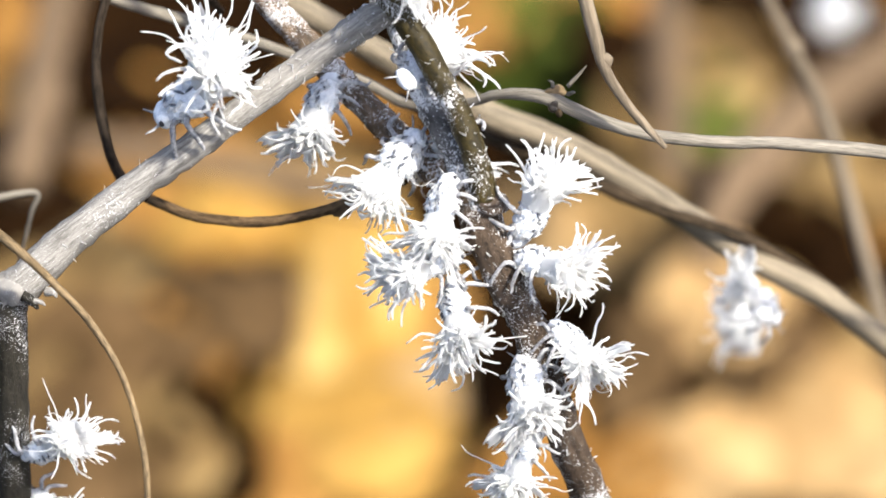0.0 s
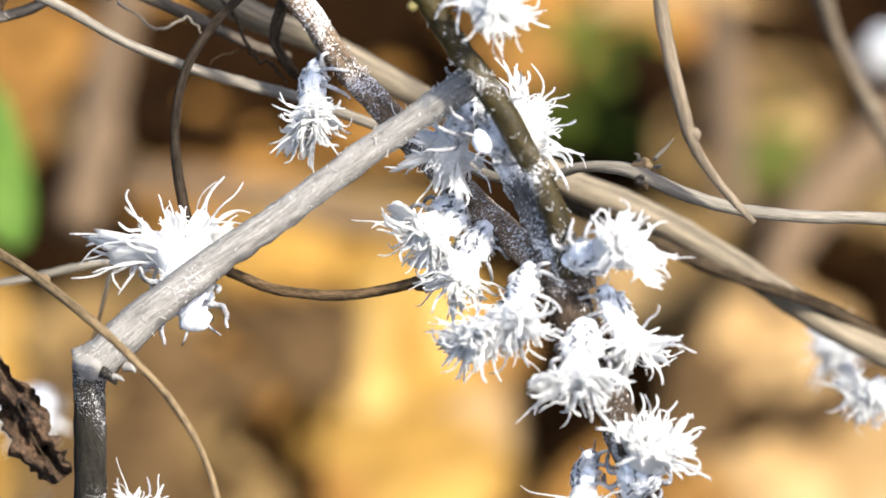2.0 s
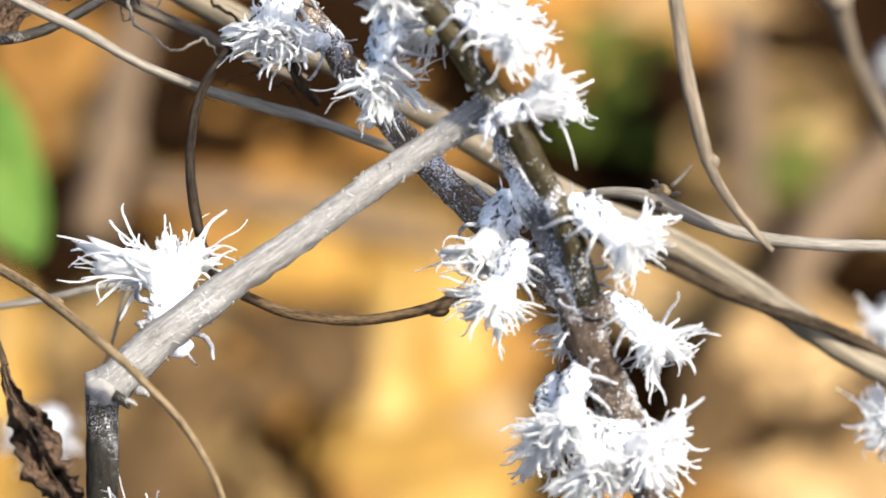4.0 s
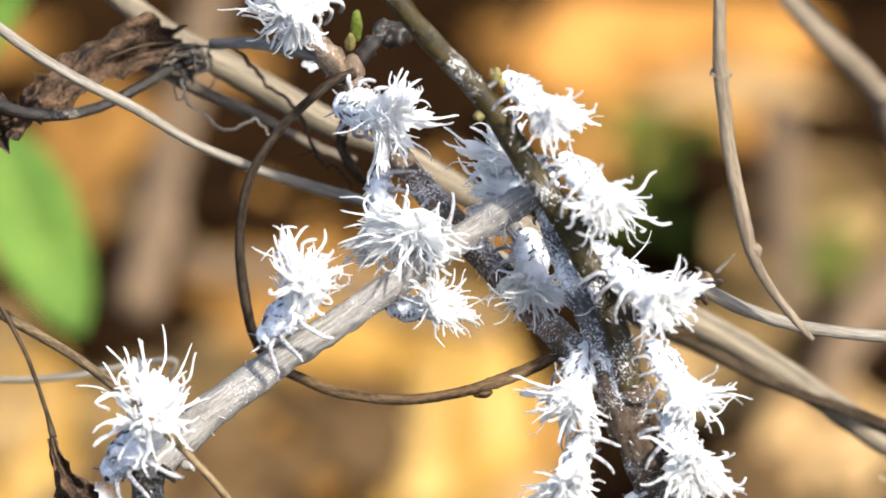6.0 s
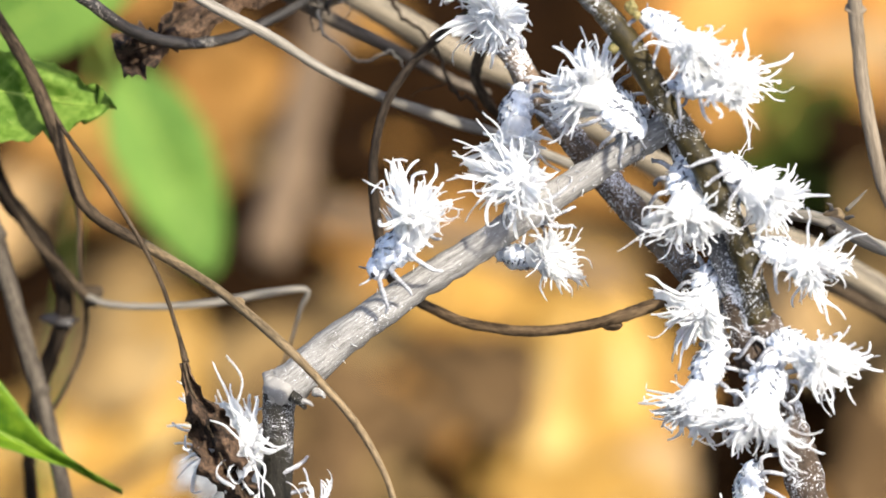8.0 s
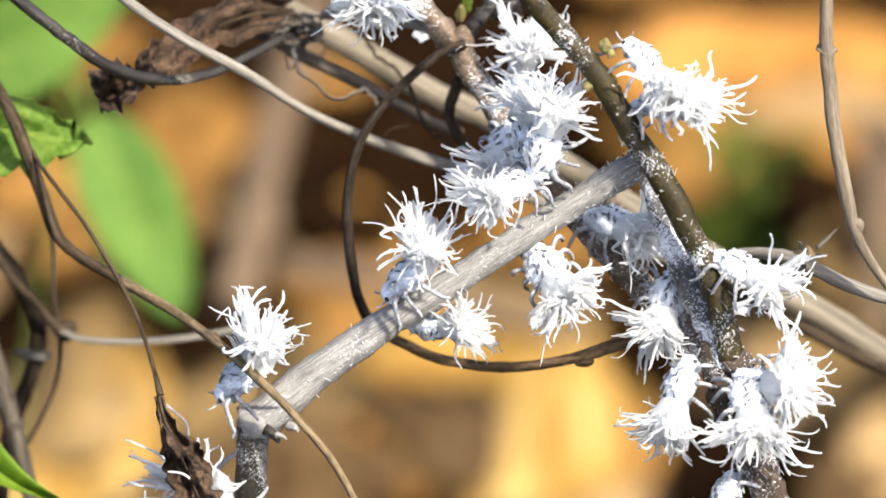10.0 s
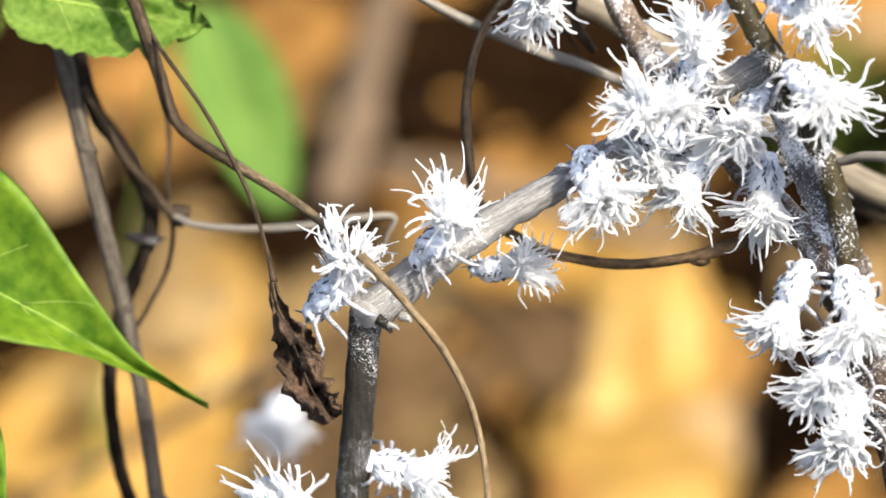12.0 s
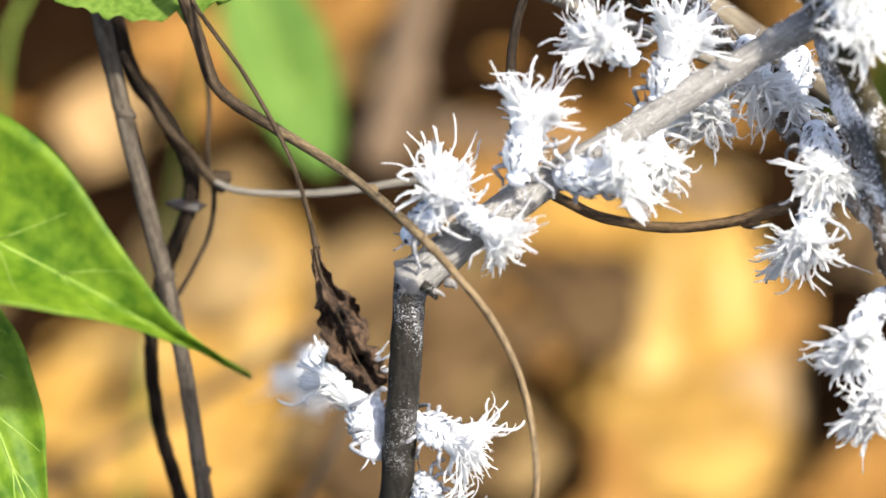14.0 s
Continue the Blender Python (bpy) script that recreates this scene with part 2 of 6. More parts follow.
def leaf_mesh(bm, length, width, curl=0.2, fold=0.15, wave=0.1, seed=0, nx=14, ny=8, thick=0.0004, pointed=False, sides=(1.0, 1.0), blunt=0.8, ragged=0.0):
    """A pointed oval blade along +X from the origin, with a folded midrib and a real thickness."""
    tops = []
    for i in range(nx + 1):
        u = i / nx
        if pointed:
            shape = math.sin(math.pi / 2 * u / 0.35) ** 0.7 if u < 0.35 else ((1 + math.cos(math.pi * (u - 0.35) / 0.65)) / 2) ** 1.25
        else:
            shape = math.sin(math.pi * min(1, u ** 0.75)) ** blunt if 0 < u < 1 else 0
        half = width * 0.5 * (shape + 0.006)
        row = []
        for j in range(ny + 1):
            s = 2 * j / ny - 1
            x, y = u * length, s * half * sides[0 if s > 0 else 1]
            y += 0.02 * width * noise.noise(Vector((u * 9, s * 2, seed)))
            if ragged:
                y += s * s * s * ragged * width * noise.noise(Vector((u * 16, s, seed)))
                x += max(0.0, u - 0.8) * 5 * ragged * length * noise.noise(Vector((s * 2.5, 3.1, seed)))
            z = abs(s) * half * fold - curl * length * (u - 0.5) ** 2 + curl * length * 0.25
            z += wave * width * noise.noise(Vector((u * 3 + seed, s * 1.6, seed * 1.7)))
            row.append((x, y, z))
        tops.append(row)
    up = [[bm.verts.new(p) for p in r] for r in tops]
    low = [[bm.verts.new((p[0], p[1], p[2] - thick)) for p in r] for r in tops]
    for i in range(nx):
        for j in range(ny):
            bm.faces.new((up[i][j], up[i + 1][j], up[i + 1][j + 1], up[i][j + 1]))
            bm.faces.new((low[i][j], low[i][j + 1], low[i + 1][j + 1], low[i + 1][j]))
        bm.faces.new((up[i][0], low[i][0], low[i + 1][0], up[i + 1][0]))
        bm.faces.new((up[i][ny], up[i + 1][ny], low[i + 1][ny], low[i][ny]))
    bm.faces.new([up[0][j] for j in range(ny + 1)] + [low[0][j] for j in reversed(range(ny + 1))])
    bm.faces.new([up[nx][j] for j in reversed(range(ny + 1))] + [low[nx][j] for j in range(ny + 1)])


LITTER_WORDS = {"amber_fallen_leaf": "bright amber dry fallen leaf on the ground", "umber_fallen_leaf": "dull umber dry fallen leaf on the ground", "golden_fallen_leaf": "golden brown dry fallen leaf on the ground", "yellow_fallen_leaf": "bright yellow dry fallen leaf on the ground", "orange_brown_fallen_leaf": "orange brown dry fallen leaf on the ground",
                "gap_shade_brown_leaf": "dark brown fallen leaf, near black for the shade between leaves", "tan_fallen_leaf": "tan dry fallen leaf on the ground",
                "pale_fallen_leaf": "pale sandy dry fallen leaf on the ground", "olive_green_low_leaf": "dull olive green leaf low on the ground"}
leaf_count = [0]


def litter_leaf(x, y, length, ratio, turn, tilt, mat):
    leaf_count[0] += 1
    s = leaf_count[0]
    bm = bmesh.new()
    leaf_mesh(bm, length, length * ratio, 0.12, 0.12, 0.18, s * 1.37, 12, 6, 0.0006)
    bmesh.ops.translate(bm, verts=bm.verts, vec=(-length / 2, 0, 0))
    ob = part("fallen_leaf", bm, mat, None)
    ob.matrix_world = pose(x, y, 0.003 + 0.00015 * s, tilt, 0, 0) @ pose(0, 0, 0, 0, 0, turn)
    bm = bmesh.new()
    rows = [(-0.62, 0.3, 0.0004), (-0.5, 0.5, 0.0007), (-0.3, 1.0, 0.0006), (0, 1.02, 0.0005), (0.3, 1.0, 0.0004), (0.48, 0.6, 0.0002)]
    sweep(bm, [(u * length, 0, 0.03 * length * h + 0.0002, r) for u, h, r in rows], 5)
    rib = part("midrib", bm, mat, ob)
    rib.matrix_parent_inverse = Matrix()
    tagged(ob, LITTER_WORDS[mat.name], "leaf", "fallen leaves on the ground")
    return ob


build_ground()
litter_leaf(-0.050, 0.525, 0.057, 0.85, 0, 6, ORANGE)
litter_leaf(-0.021, 0.517, 0.058, 0.97, 17, 6, GOLD)
litter_leaf(-0.021, 0.559, 0.082, 0.35, 0, 6, TAN)
litter_leaf(-0.062, 0.615, 0.080, 0.22, 81, 6, TAN)
litter_leaf(-0.021, 0.477, 0.037, 1.37, 0, 6, ORANGE)
litter_leaf(-0.037, 0.431, 0.074, 0.38, 84, 6, TAN)
litter_leaf(-0.031, 0.452, 0.033, 0.96, 45, 6, ORANGE)
litter_leaf(-0.003, 0.419, 0.043, 1.0, 33, 6, ORANGE)
litter_leaf(0.001, 0.447, 0.061, 0.58, 78, 6, GOLD)
litter_leaf(0.012, 0.417, 0.043, 1.15, 17, 6, GOLD)
litter_leaf(0.040, 0.439, 0.060, 0.55, 78, 6, GOLD)
litter_leaf(0.043, 0.479, 0.064, 0.39, 84, 6, GOLD)
litter_leaf(0.002, 0.502, 0.063, 0.98, 33, 6, GOLD)
litter_leaf(-0.004, 0.476, 0.031, 1.18, 33, 6, ORANGE)
litter_leaf(0.020, 0.470, 0.134, 0.38, 84, 6, GOLD)
litter_leaf(0.021, 0.472, 0.108, 0.36, 84, 6, YELLOW)
litter_leaf(0.026, 0.479, 0.081, 0.36, 89, 6, YELLOW)
litter_leaf(0.033, 0.407, 0.036, 0.86, 17, 6, GOLD)
litter_leaf(0.052, 0.425, 0.040, 0.61, 72, 6, TAN)
litter_leaf(0.061, 0.443, 0.024, 1.23, 33, 6, ORANGE)
litter_leaf(0.097, 0.508, 0.046, 1.12, -25, 6, TAN)
litter_leaf(0.080, 0.511, 0.035, 1.34, 17, 6, SAND)
litter_leaf(0.107, 0.465, 0.064, 0.32, 72, 6, TAN)
litter_leaf(0.136, 0.457, 0.035, 1.3, 33, 6, ORANGE)
litter_leaf(0.142, 0.418, 0.064, 1.09, 25, 6, SAND)
litter_leaf(0.112, 0.410, 0.043, 1.07, 33, 6, SAND)
litter_leaf(0.090, 0.409, 0.030, 1.29, 0, 6, ORANGE)
litter_leaf(0.173, 0.528, 0.028, 1.2, 45, 6, TAN)
litter_leaf(0.151, 0.458, 0.042, 0.69, 56, 6, TAN)
litter_leaf(0.110, 0.612, 0.069, 0.81, 0, 6, ORANGE)
litter_leaf(0.076, 0.599, 0.038, 1.04, 33, 6, OLIVE)
litter_leaf(0.129, 0.563, 0.031, 0.64, 72, 6, OLIVE)
litter_leaf(0.149, 0.618, 0.029, 0.91, 0, 6, ORANGE)
litter_leaf(0.086, 0.669, 0.110, 0.69, 9, 6, ORANGE)
litter_leaf(0.095, 0.679, 0.064, 0.66, 9, 6, AMBER)
litter_leaf(0.118, 0.682, 0.042, 0.91, 0, 6, SAND)
litter_leaf(0.118, 0.636, 0.049, 0.84, 0, 6, SAND)
litter_leaf(0.060, 0.655, 0.054, 1.12, 0, 6, ORANGE)
litter_leaf(0.038, 0.671, 0.051, 0.74, 84, 6, ORANGE)
litter_leaf(-0.025, 0.564, 0.059, 0.49, 0, 6, ORANGE)
litter_leaf(-0.080, 0.626, 0.042, 1.46, 17, 6, ORANGE)
litter_leaf(-0.073, 0.586, 0.045, 0.86, -17, 6, ORANGE)
litter_leaf(-0.041, 0.552, 0.047, 0.76, 0, 6, TAN)
litter_leaf(-0.006, 0.540, 0.093, 0.3, 0, 6, TAN)
litter_leaf(-0.049, 0.510, 0.049, 0.7, 0, 6, TAN)
litter_leaf(0.087, 0.591, 0.039, 1.2, 45, 6, OLIVE)
litter_leaf(0.114, 0.585, 0.033, 0.98, 33, 6, TAN)
litter_leaf(0.104, 0.612, 0.033, 0.64, 17, 6, ORANGE)
litter_leaf(-0.092, 0.466, 0.051, 1.27, 17, 6, GOLD)
litter_leaf(-0.093, 0.461, 0.038, 1.2, 17, 6, YELLOW)
litter_leaf(-0.110, 0.488, 0.032, 1.29, 0, 6, TAN)
litter_leaf(-0.120, 0.581, 0.032, 0.91, 0, 6, ORANGE)
litter_leaf(-0.104, 0.519, 0.038, 0.91, 0, 6, TAN)
litter_leaf(-0.084, 0.498, 0.042, 0.81, 33, 6, TAN)
litter_leaf(-0.014, 0.480, 0.069, 0.5, 78, 6, ORANGE)
litter_leaf(0.004, 0.503, 0.041, 0.91, 0, 6, GOLD)
litter_leaf(-0.094, 0.475, 0.080, 0.44, 84, 6, GOLD)
litter_leaf(-0.094, 0.475, 0.054, 0.39, 84, 6, YELLOW)
litter_leaf(-0.120, 0.431, 0.059, 1.05, 0, 6, GOLD)
litter_leaf(-0.124, 0.433, 0.036, 1.01, 0, 6, YELLOW)
litter_leaf(-0.094, 0.409, 0.049, 0.96, 17, 6, GOLD)
litter_leaf(-0.128, 0.400, 0.049, 0.91, 0, 6, GOLD)
litter_leaf(-0.078, 0.426, 0.048, 0.87, 45, 6, GOLD)
litter_leaf(-0.138, 0.561, 0.050, 0.63, 72, 6, SAND)
litter_leaf(-0.167, 0.570, 0.034, 0.73, 84, 6, ORANGE)
litter_leaf(-0.003, 0.489, 0.053, 1.35, 17, 6, GOLD)
litter_leaf(0.004, 0.466, 0.029, 0.93, 45, 6, ORANGE)
litter_leaf(0.026, 0.417, 0.057, 0.84, 9, 6, GOLD)
litter_leaf(-0.041, 0.441, 0.060, 0.52, 78, 6, TAN)
litter_leaf(-0.036, 0.466, 0.037, 1.14, 33, 6, TAN)
litter_leaf(-0.057, 0.393, 0.036, 1.03, 17, 6, ORANGE)
litter_leaf(-0.052, 0.536, 0.048, 0.93, 17, 6, TAN)
litter_leaf(-0.062, 0.593, 0.057, 0.38, 78, 6, TAN)
litter_leaf(-0.029, 0.571, 0.037, 1.21, 33, 6, ORANGE)
litter_leaf(-0.035, 0.533, 0.043, 0.94, 17, 6, ORANGE)
litter_leaf(0.004, 0.398, 0.038, 0.91, 0, 6, ORANGE)
litter_leaf(0.046, 0.435, 0.040, 0.94, 45, 6, SAND)
litter_leaf(0.022, 0.473, 0.115, 0.38, 85, 6, GOLD)
litter_leaf(0.022, 0.470, 0.090, 0.34, 87, 6, YELLOW)
litter_leaf(0.041, 0.468, 0.040, 0.8, 56, 6, ORANGE)
litter_leaf(0.090, 0.661, 0.097, 0.66, 9, 6, AMBER)
litter_leaf(0.109, 0.632, 0.062, 0.67, 0, 6, SAND)
litter_leaf(0.109, 0.602, 0.061, 0.67, 0, 6, AMBER)
# Near-black leaves laid in as the shaded gaps between the brighter ones.
litter_leaf(-0.036, 0.594, 0.068, 1.09, 0, 6, GAP_BROWN)
litter_leaf(-0.019, 0.425, 0.044, 0.34, 84, 6, GAP_BROWN)
litter_leaf(0.104, 0.438, 0.034, 1.06, 33, 6, GAP_BROWN)
litter_leaf(0.138, 0.512, 0.040, 1.06, 45, 6, GAP_BROWN)
litter_leaf(0.154, 0.481, 0.045, 0.37, 78, 6, GAP_BROWN)
litter_leaf(0.117, 0.564, 0.028, 1.21, 0, 6, GAP_BROWN)
litter_leaf(0.138, 0.591, 0.026, 1.52, 0, 6, GAP_BROWN)
litter_leaf(0.017, 0.649, 0.071, 0.55, 84, 6, GAP_BROWN)
litter_leaf(-0.026, 0.590, 0.078, 0.89, 0, 6, GAP_BROWN)
litter_leaf(-0.010, 0.614, 0.040, 1.14, 0, 6, GAP_BROWN)
litter_leaf(-0.065, 0.521, 0.055, 0.69, 0, 6, GAP_BROWN)
litter_leaf(0.080, 0.615, 0.045, 0.56, 0, 6, GAP_BROWN)
litter_leaf(-0.117, 0.549, 0.030, 1.27, 0, 6, GAP_BROWN)
litter_leaf(-0.144, 0.454, 0.026, 1.55, 0, 6, GAP_BROWN)
litter_leaf(-0.126, 0.488, 0.072, 0.33, 84, 6, GAP_BROWN)
litter_leaf(-0.158, 0.581, 0.036, 1.36, 0, 6, GAP_BROWN)
litter_leaf(0.064, 0.444, 0.081, 0.28, 84, 6, GAP_BROWN)
litter_leaf(-0.041, 0.603, 0.032, 1.58, 0, 6, GAP_BROWN)
litter_leaf(-0.063, 0.554, 0.049, 0.62, 72, 6, GAP_BROWN)
litter_leaf(-0.013, 0.403, 0.030, 1.27, 33, 6, GAP_BROWN)
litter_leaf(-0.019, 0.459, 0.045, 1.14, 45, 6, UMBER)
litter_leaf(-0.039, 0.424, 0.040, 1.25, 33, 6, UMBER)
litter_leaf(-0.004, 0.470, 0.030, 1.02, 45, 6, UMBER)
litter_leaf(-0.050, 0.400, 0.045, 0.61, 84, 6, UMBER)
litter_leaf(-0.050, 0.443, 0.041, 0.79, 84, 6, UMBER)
litter_leaf(-0.033, 0.440, 0.047, 0.44, 84, 6, ORANGE)
litter_leaf(-0.058, 0.405, 0.040, 1.02, 17, 6, TAN)
litter_leaf(-0.005, 0.472, 0.035, 1.04, 45, 6, ORANGE)
litter_leaf(-0.041, 0.457, 0.039, 1.08, 33, 6, ORANGE)
litter_leaf(-0.042, 0.488, 0.042, 0.75, 0, 6, TAN)
litter_leaf(-0.017, 0.447, 0.034, 0.8, 45, 6, ORANGE)
litter_leaf(-0.011, 0.439, 0.016, 1.02, 0, 6, GAP_BROWN)
litter_leaf(-0.103, 0.475, 0.042, 1.1, 33, 6, TAN)
litter_leaf(-0.056, 0.469, 0.041, 1.0, 0, 6, TAN)
litter_leaf(-0.043, 0.417, 0.048, 1.1, 33, 6, TAN)
litter_leaf(-0.025, 0.449, 0.038, 0.51, 84, 6, ORANGE)
litter_leaf(0.131, 0.569, 0.041, 1.12, 17, 6, TAN)
litter_leaf(0.150, 0.527, 0.035, 1.1, 33, 6, TAN)
litter_leaf(0.117, 0.546, 0.044, 1.02, 17, 6, TAN)
litter_leaf(0.066, 0.601, 0.031, 1.34, 0, 6, ORANGE)
litter_leaf(0.098, 0.583, 0.031, 1.15, 17, 6, GAP_BROWN)
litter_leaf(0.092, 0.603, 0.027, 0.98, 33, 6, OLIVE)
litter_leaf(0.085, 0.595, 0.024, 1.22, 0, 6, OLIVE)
litter_leaf(0.133, 0.589, 0.024, 0.91, 0, 6, GAP_BROWN)
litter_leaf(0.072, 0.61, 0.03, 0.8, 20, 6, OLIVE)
litter_leaf(0.1, 0.588, 0.03, 0.8, 20, 6, GAP_BROWN)
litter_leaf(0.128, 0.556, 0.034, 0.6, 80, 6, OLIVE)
litter_leaf(0.138, 0.6, 0.04, 0.7, 10, 6, GAP_BROWN)
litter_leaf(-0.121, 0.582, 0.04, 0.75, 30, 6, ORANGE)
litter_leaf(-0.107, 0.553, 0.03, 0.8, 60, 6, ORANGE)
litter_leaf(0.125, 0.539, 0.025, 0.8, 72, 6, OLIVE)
litter_leaf(0.153, 0.583, 0.028, 1.06, 84, 6, GAP_BROWN)
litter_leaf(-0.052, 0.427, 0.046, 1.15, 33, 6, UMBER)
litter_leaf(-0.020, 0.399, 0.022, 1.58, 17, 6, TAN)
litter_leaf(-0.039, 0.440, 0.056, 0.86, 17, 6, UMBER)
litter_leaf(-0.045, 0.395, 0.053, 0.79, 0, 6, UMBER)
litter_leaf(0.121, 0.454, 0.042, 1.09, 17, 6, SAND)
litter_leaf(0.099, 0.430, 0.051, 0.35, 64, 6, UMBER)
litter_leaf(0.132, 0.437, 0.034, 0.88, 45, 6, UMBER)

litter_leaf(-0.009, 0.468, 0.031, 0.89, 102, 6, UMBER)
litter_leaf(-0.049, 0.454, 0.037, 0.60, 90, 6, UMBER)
litter_leaf(0.131, 0.606, 0.032, 0.59, 5, 6, GAP_BROWN)
litter_leaf(0.133, 0.507, 0.030, 0.73, 75, 6, GAP_BROWN)
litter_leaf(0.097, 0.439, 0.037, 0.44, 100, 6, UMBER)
litter_leaf(-0.021, 0.429, 0.022, 0.61, 90, 6, GAP_BROWN)
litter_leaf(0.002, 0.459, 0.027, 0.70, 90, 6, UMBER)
litter_leaf(0.064, 0.440, 0.027, 0.71, 90, 6, GAP_BROWN)
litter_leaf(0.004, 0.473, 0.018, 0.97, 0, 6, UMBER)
litter_leaf(0.111, 0.551, 0.022, 0.76, 0, 6, GAP_BROWN)
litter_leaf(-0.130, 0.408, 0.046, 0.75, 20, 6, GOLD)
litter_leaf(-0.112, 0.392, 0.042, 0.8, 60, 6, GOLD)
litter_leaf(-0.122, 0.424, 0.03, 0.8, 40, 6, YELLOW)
litter_leaf(-0.020, 0.411, 0.02, 0.7, 90, 6, GAP_BROWN)
litter_leaf(-0.051, 0.433, 0.026, 0.8, 70, 6, GAP_BROWN)
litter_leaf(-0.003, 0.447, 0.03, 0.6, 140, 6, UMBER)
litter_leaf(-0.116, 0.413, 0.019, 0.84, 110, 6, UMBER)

def build_scatter():
    """The uncounted litter between and beyond the large leaves."""
    rnd = random.Random(5)
    # The near-black scraps carry the shade between leaves in their colour.
    for mat, count in ((ORANGE, 220), (GAP_BROWN, 200), (TAN, 90)):
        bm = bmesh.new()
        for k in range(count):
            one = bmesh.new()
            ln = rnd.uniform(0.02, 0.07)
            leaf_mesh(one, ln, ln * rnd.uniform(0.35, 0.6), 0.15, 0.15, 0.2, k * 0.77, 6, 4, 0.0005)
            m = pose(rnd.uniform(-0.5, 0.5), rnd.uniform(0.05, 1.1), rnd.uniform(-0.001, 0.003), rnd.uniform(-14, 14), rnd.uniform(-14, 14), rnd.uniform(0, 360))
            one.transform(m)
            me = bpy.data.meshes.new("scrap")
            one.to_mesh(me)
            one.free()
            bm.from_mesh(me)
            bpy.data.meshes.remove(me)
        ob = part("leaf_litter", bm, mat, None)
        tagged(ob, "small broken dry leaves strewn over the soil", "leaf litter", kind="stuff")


build_scatter()

# ---- stems ----
shrub = thing("shrub", "dark shrub stem dusted with white wax powder", "shrub")
stem("main_stem", [(34.1, -1.2, 380, 2.1), (35.8, -4.4, 377.2, 2.5), (37.3, -7.2, 373.2, 2.7), (39.7, -9.6, 368, 2.6), (42.2, -12.2, 362.5, 2.4), (45.6, -15.6, 350.7, 2.3), (51.1, -11.8, 331.7, 2.6), (54.3, -10, 318.2, 2.7), (57.8, -8.7, 294.5, 2.8), (61.4, -9.5, 250.7, 2.9), (66.2, -12.7, 170.9, 3), (67.4, -13.5, -4, 3.3)], TRUNK_BARK, shrub, 18, 0.22)
stem("olive_shoot", [(1, 17.6, 432.9, 1.2), (11.2, 13.2, 419.7, 1.3), (16.1, 11.9, 414.4, 1.4), (20.2, 10, 409.9, 1.5), (24.1, 7, 404, 1.5), (27.9, 4.3, 399.2, 1.6), (31.7, 1.1, 392.9, 1.6), (34.8, -2, 386.6, 1.6), (36.3, -4.4, 381.5, 1.7), (36.9, -5.6, 378.9, 1.7)], OLIVE_BARK, shrub, 16, 0.15, label="smooth olive green young shoot with buds")
stem("grey_fork", [(26, 12.9, 396.6, 1.3), (27.2, 9.9, 394.2, 1.6), (29.2, 6.7, 389.5, 1.8), (32.1, 2.2, 384.9, 2), (35.3, -2.3, 380.2, 2.2), (37.1, -5.5, 377.4, 2.5)], GREY_BARK, shrub, 16, 0.22, label="grey dead fork dusted white")
stem("brown_branch", [(-12.8, 38.9, 414.6, 1.4), (-3.2, 33.6, 407, 1.6), (1.3, 30.7, 402.8, 1.7), (5, 27.8, 398.7, 1.7), (9.9, 24.1, 391.7, 1.7), (15.5, 20.3, 386.4, 1.8), (21.4, 15.6, 381.3, 1.9), (27.1, 8.8, 378.6, 1.9), (32.7, 1.4, 376.8, 2), (36.1, -3.9, 376.2, 1.8)], BROWN_BARK, shrub, 16, 0.22, label="brown branch with white powder patches")
stem("dried_spur", [(2.8, 31.1, 401.7, 0.9), (4.5, 31.9, 404.7, 1), (7.4, 34.3, 408, 0.9)], BLACK_VINE, shrub, 10, 0.6, label="shrivelled black side shoot")
stem("drooping_spur", [(3.7, 31.1, 400, 0.8), (1.9, 31.2, 394.9, 0.8), (1.2, 30.3, 391.9, 0.7), (2.8, 30.1, 388.1, 0.7), (4.4, 30.7, 385.4, 0.5)], DARK_VINE, shrub, 10, 0.3)
stem("side_stalk", [(-15.6, 42.9, 399.4, 0.7), (-9.9, 39.5, 401.5, 0.8), (-3.9, 35.4, 402.6, 0.7), (1.6, 31, 403.3, 0.6)], PALE_BARK, shrub, 10, 0.2)

dead = thing("dead_twig", "weathered grey broken twig bent over sharply at its elbow", "twig")
stem("snapped_length", [(-24.5, -4.3, 366.8, 2.3), (-21.7, -3.7, 367.7, 2.6), (-14.9, -1.2, 373, 2.3), (-6.4, 1.5, 378.6, 2), (2.1, 3.8, 383.6, 1.9), (10.6, 6.3, 389, 1.8), (19, 8.6, 394, 1.8), (23.3, 9.3, 396.7, 1.9), (25.7, 10.1, 397.8, 1.8)], WEATHERED, dead, 18, 0.16, 5)
stem("standing_length", [(-21.8, -2.3, 368, 1.8), (-22.9, -4.4, 366.7, 2.1), (-23.2, -6, 362.6, 2), (-23.5, -8.5, 355.7, 2), (-23.9, -10.6, 347.5, 2.1), (-24.4, -12.3, 338, 2.1), (-25.1, -13.3, 319.1, 2.2), (-25.2, -14, 305.2, 2.3), (-24.7, -15.1, 281.2, 2.4), (-22.5, -16.9, 237.3, 2.5), (-17.7, -20.1, 157.5, 2.6), (-16.5, -20.9, -4, 2.8)], DARK_BARK, dead, 18, 0.1, label="dark upright length with fine white specks")

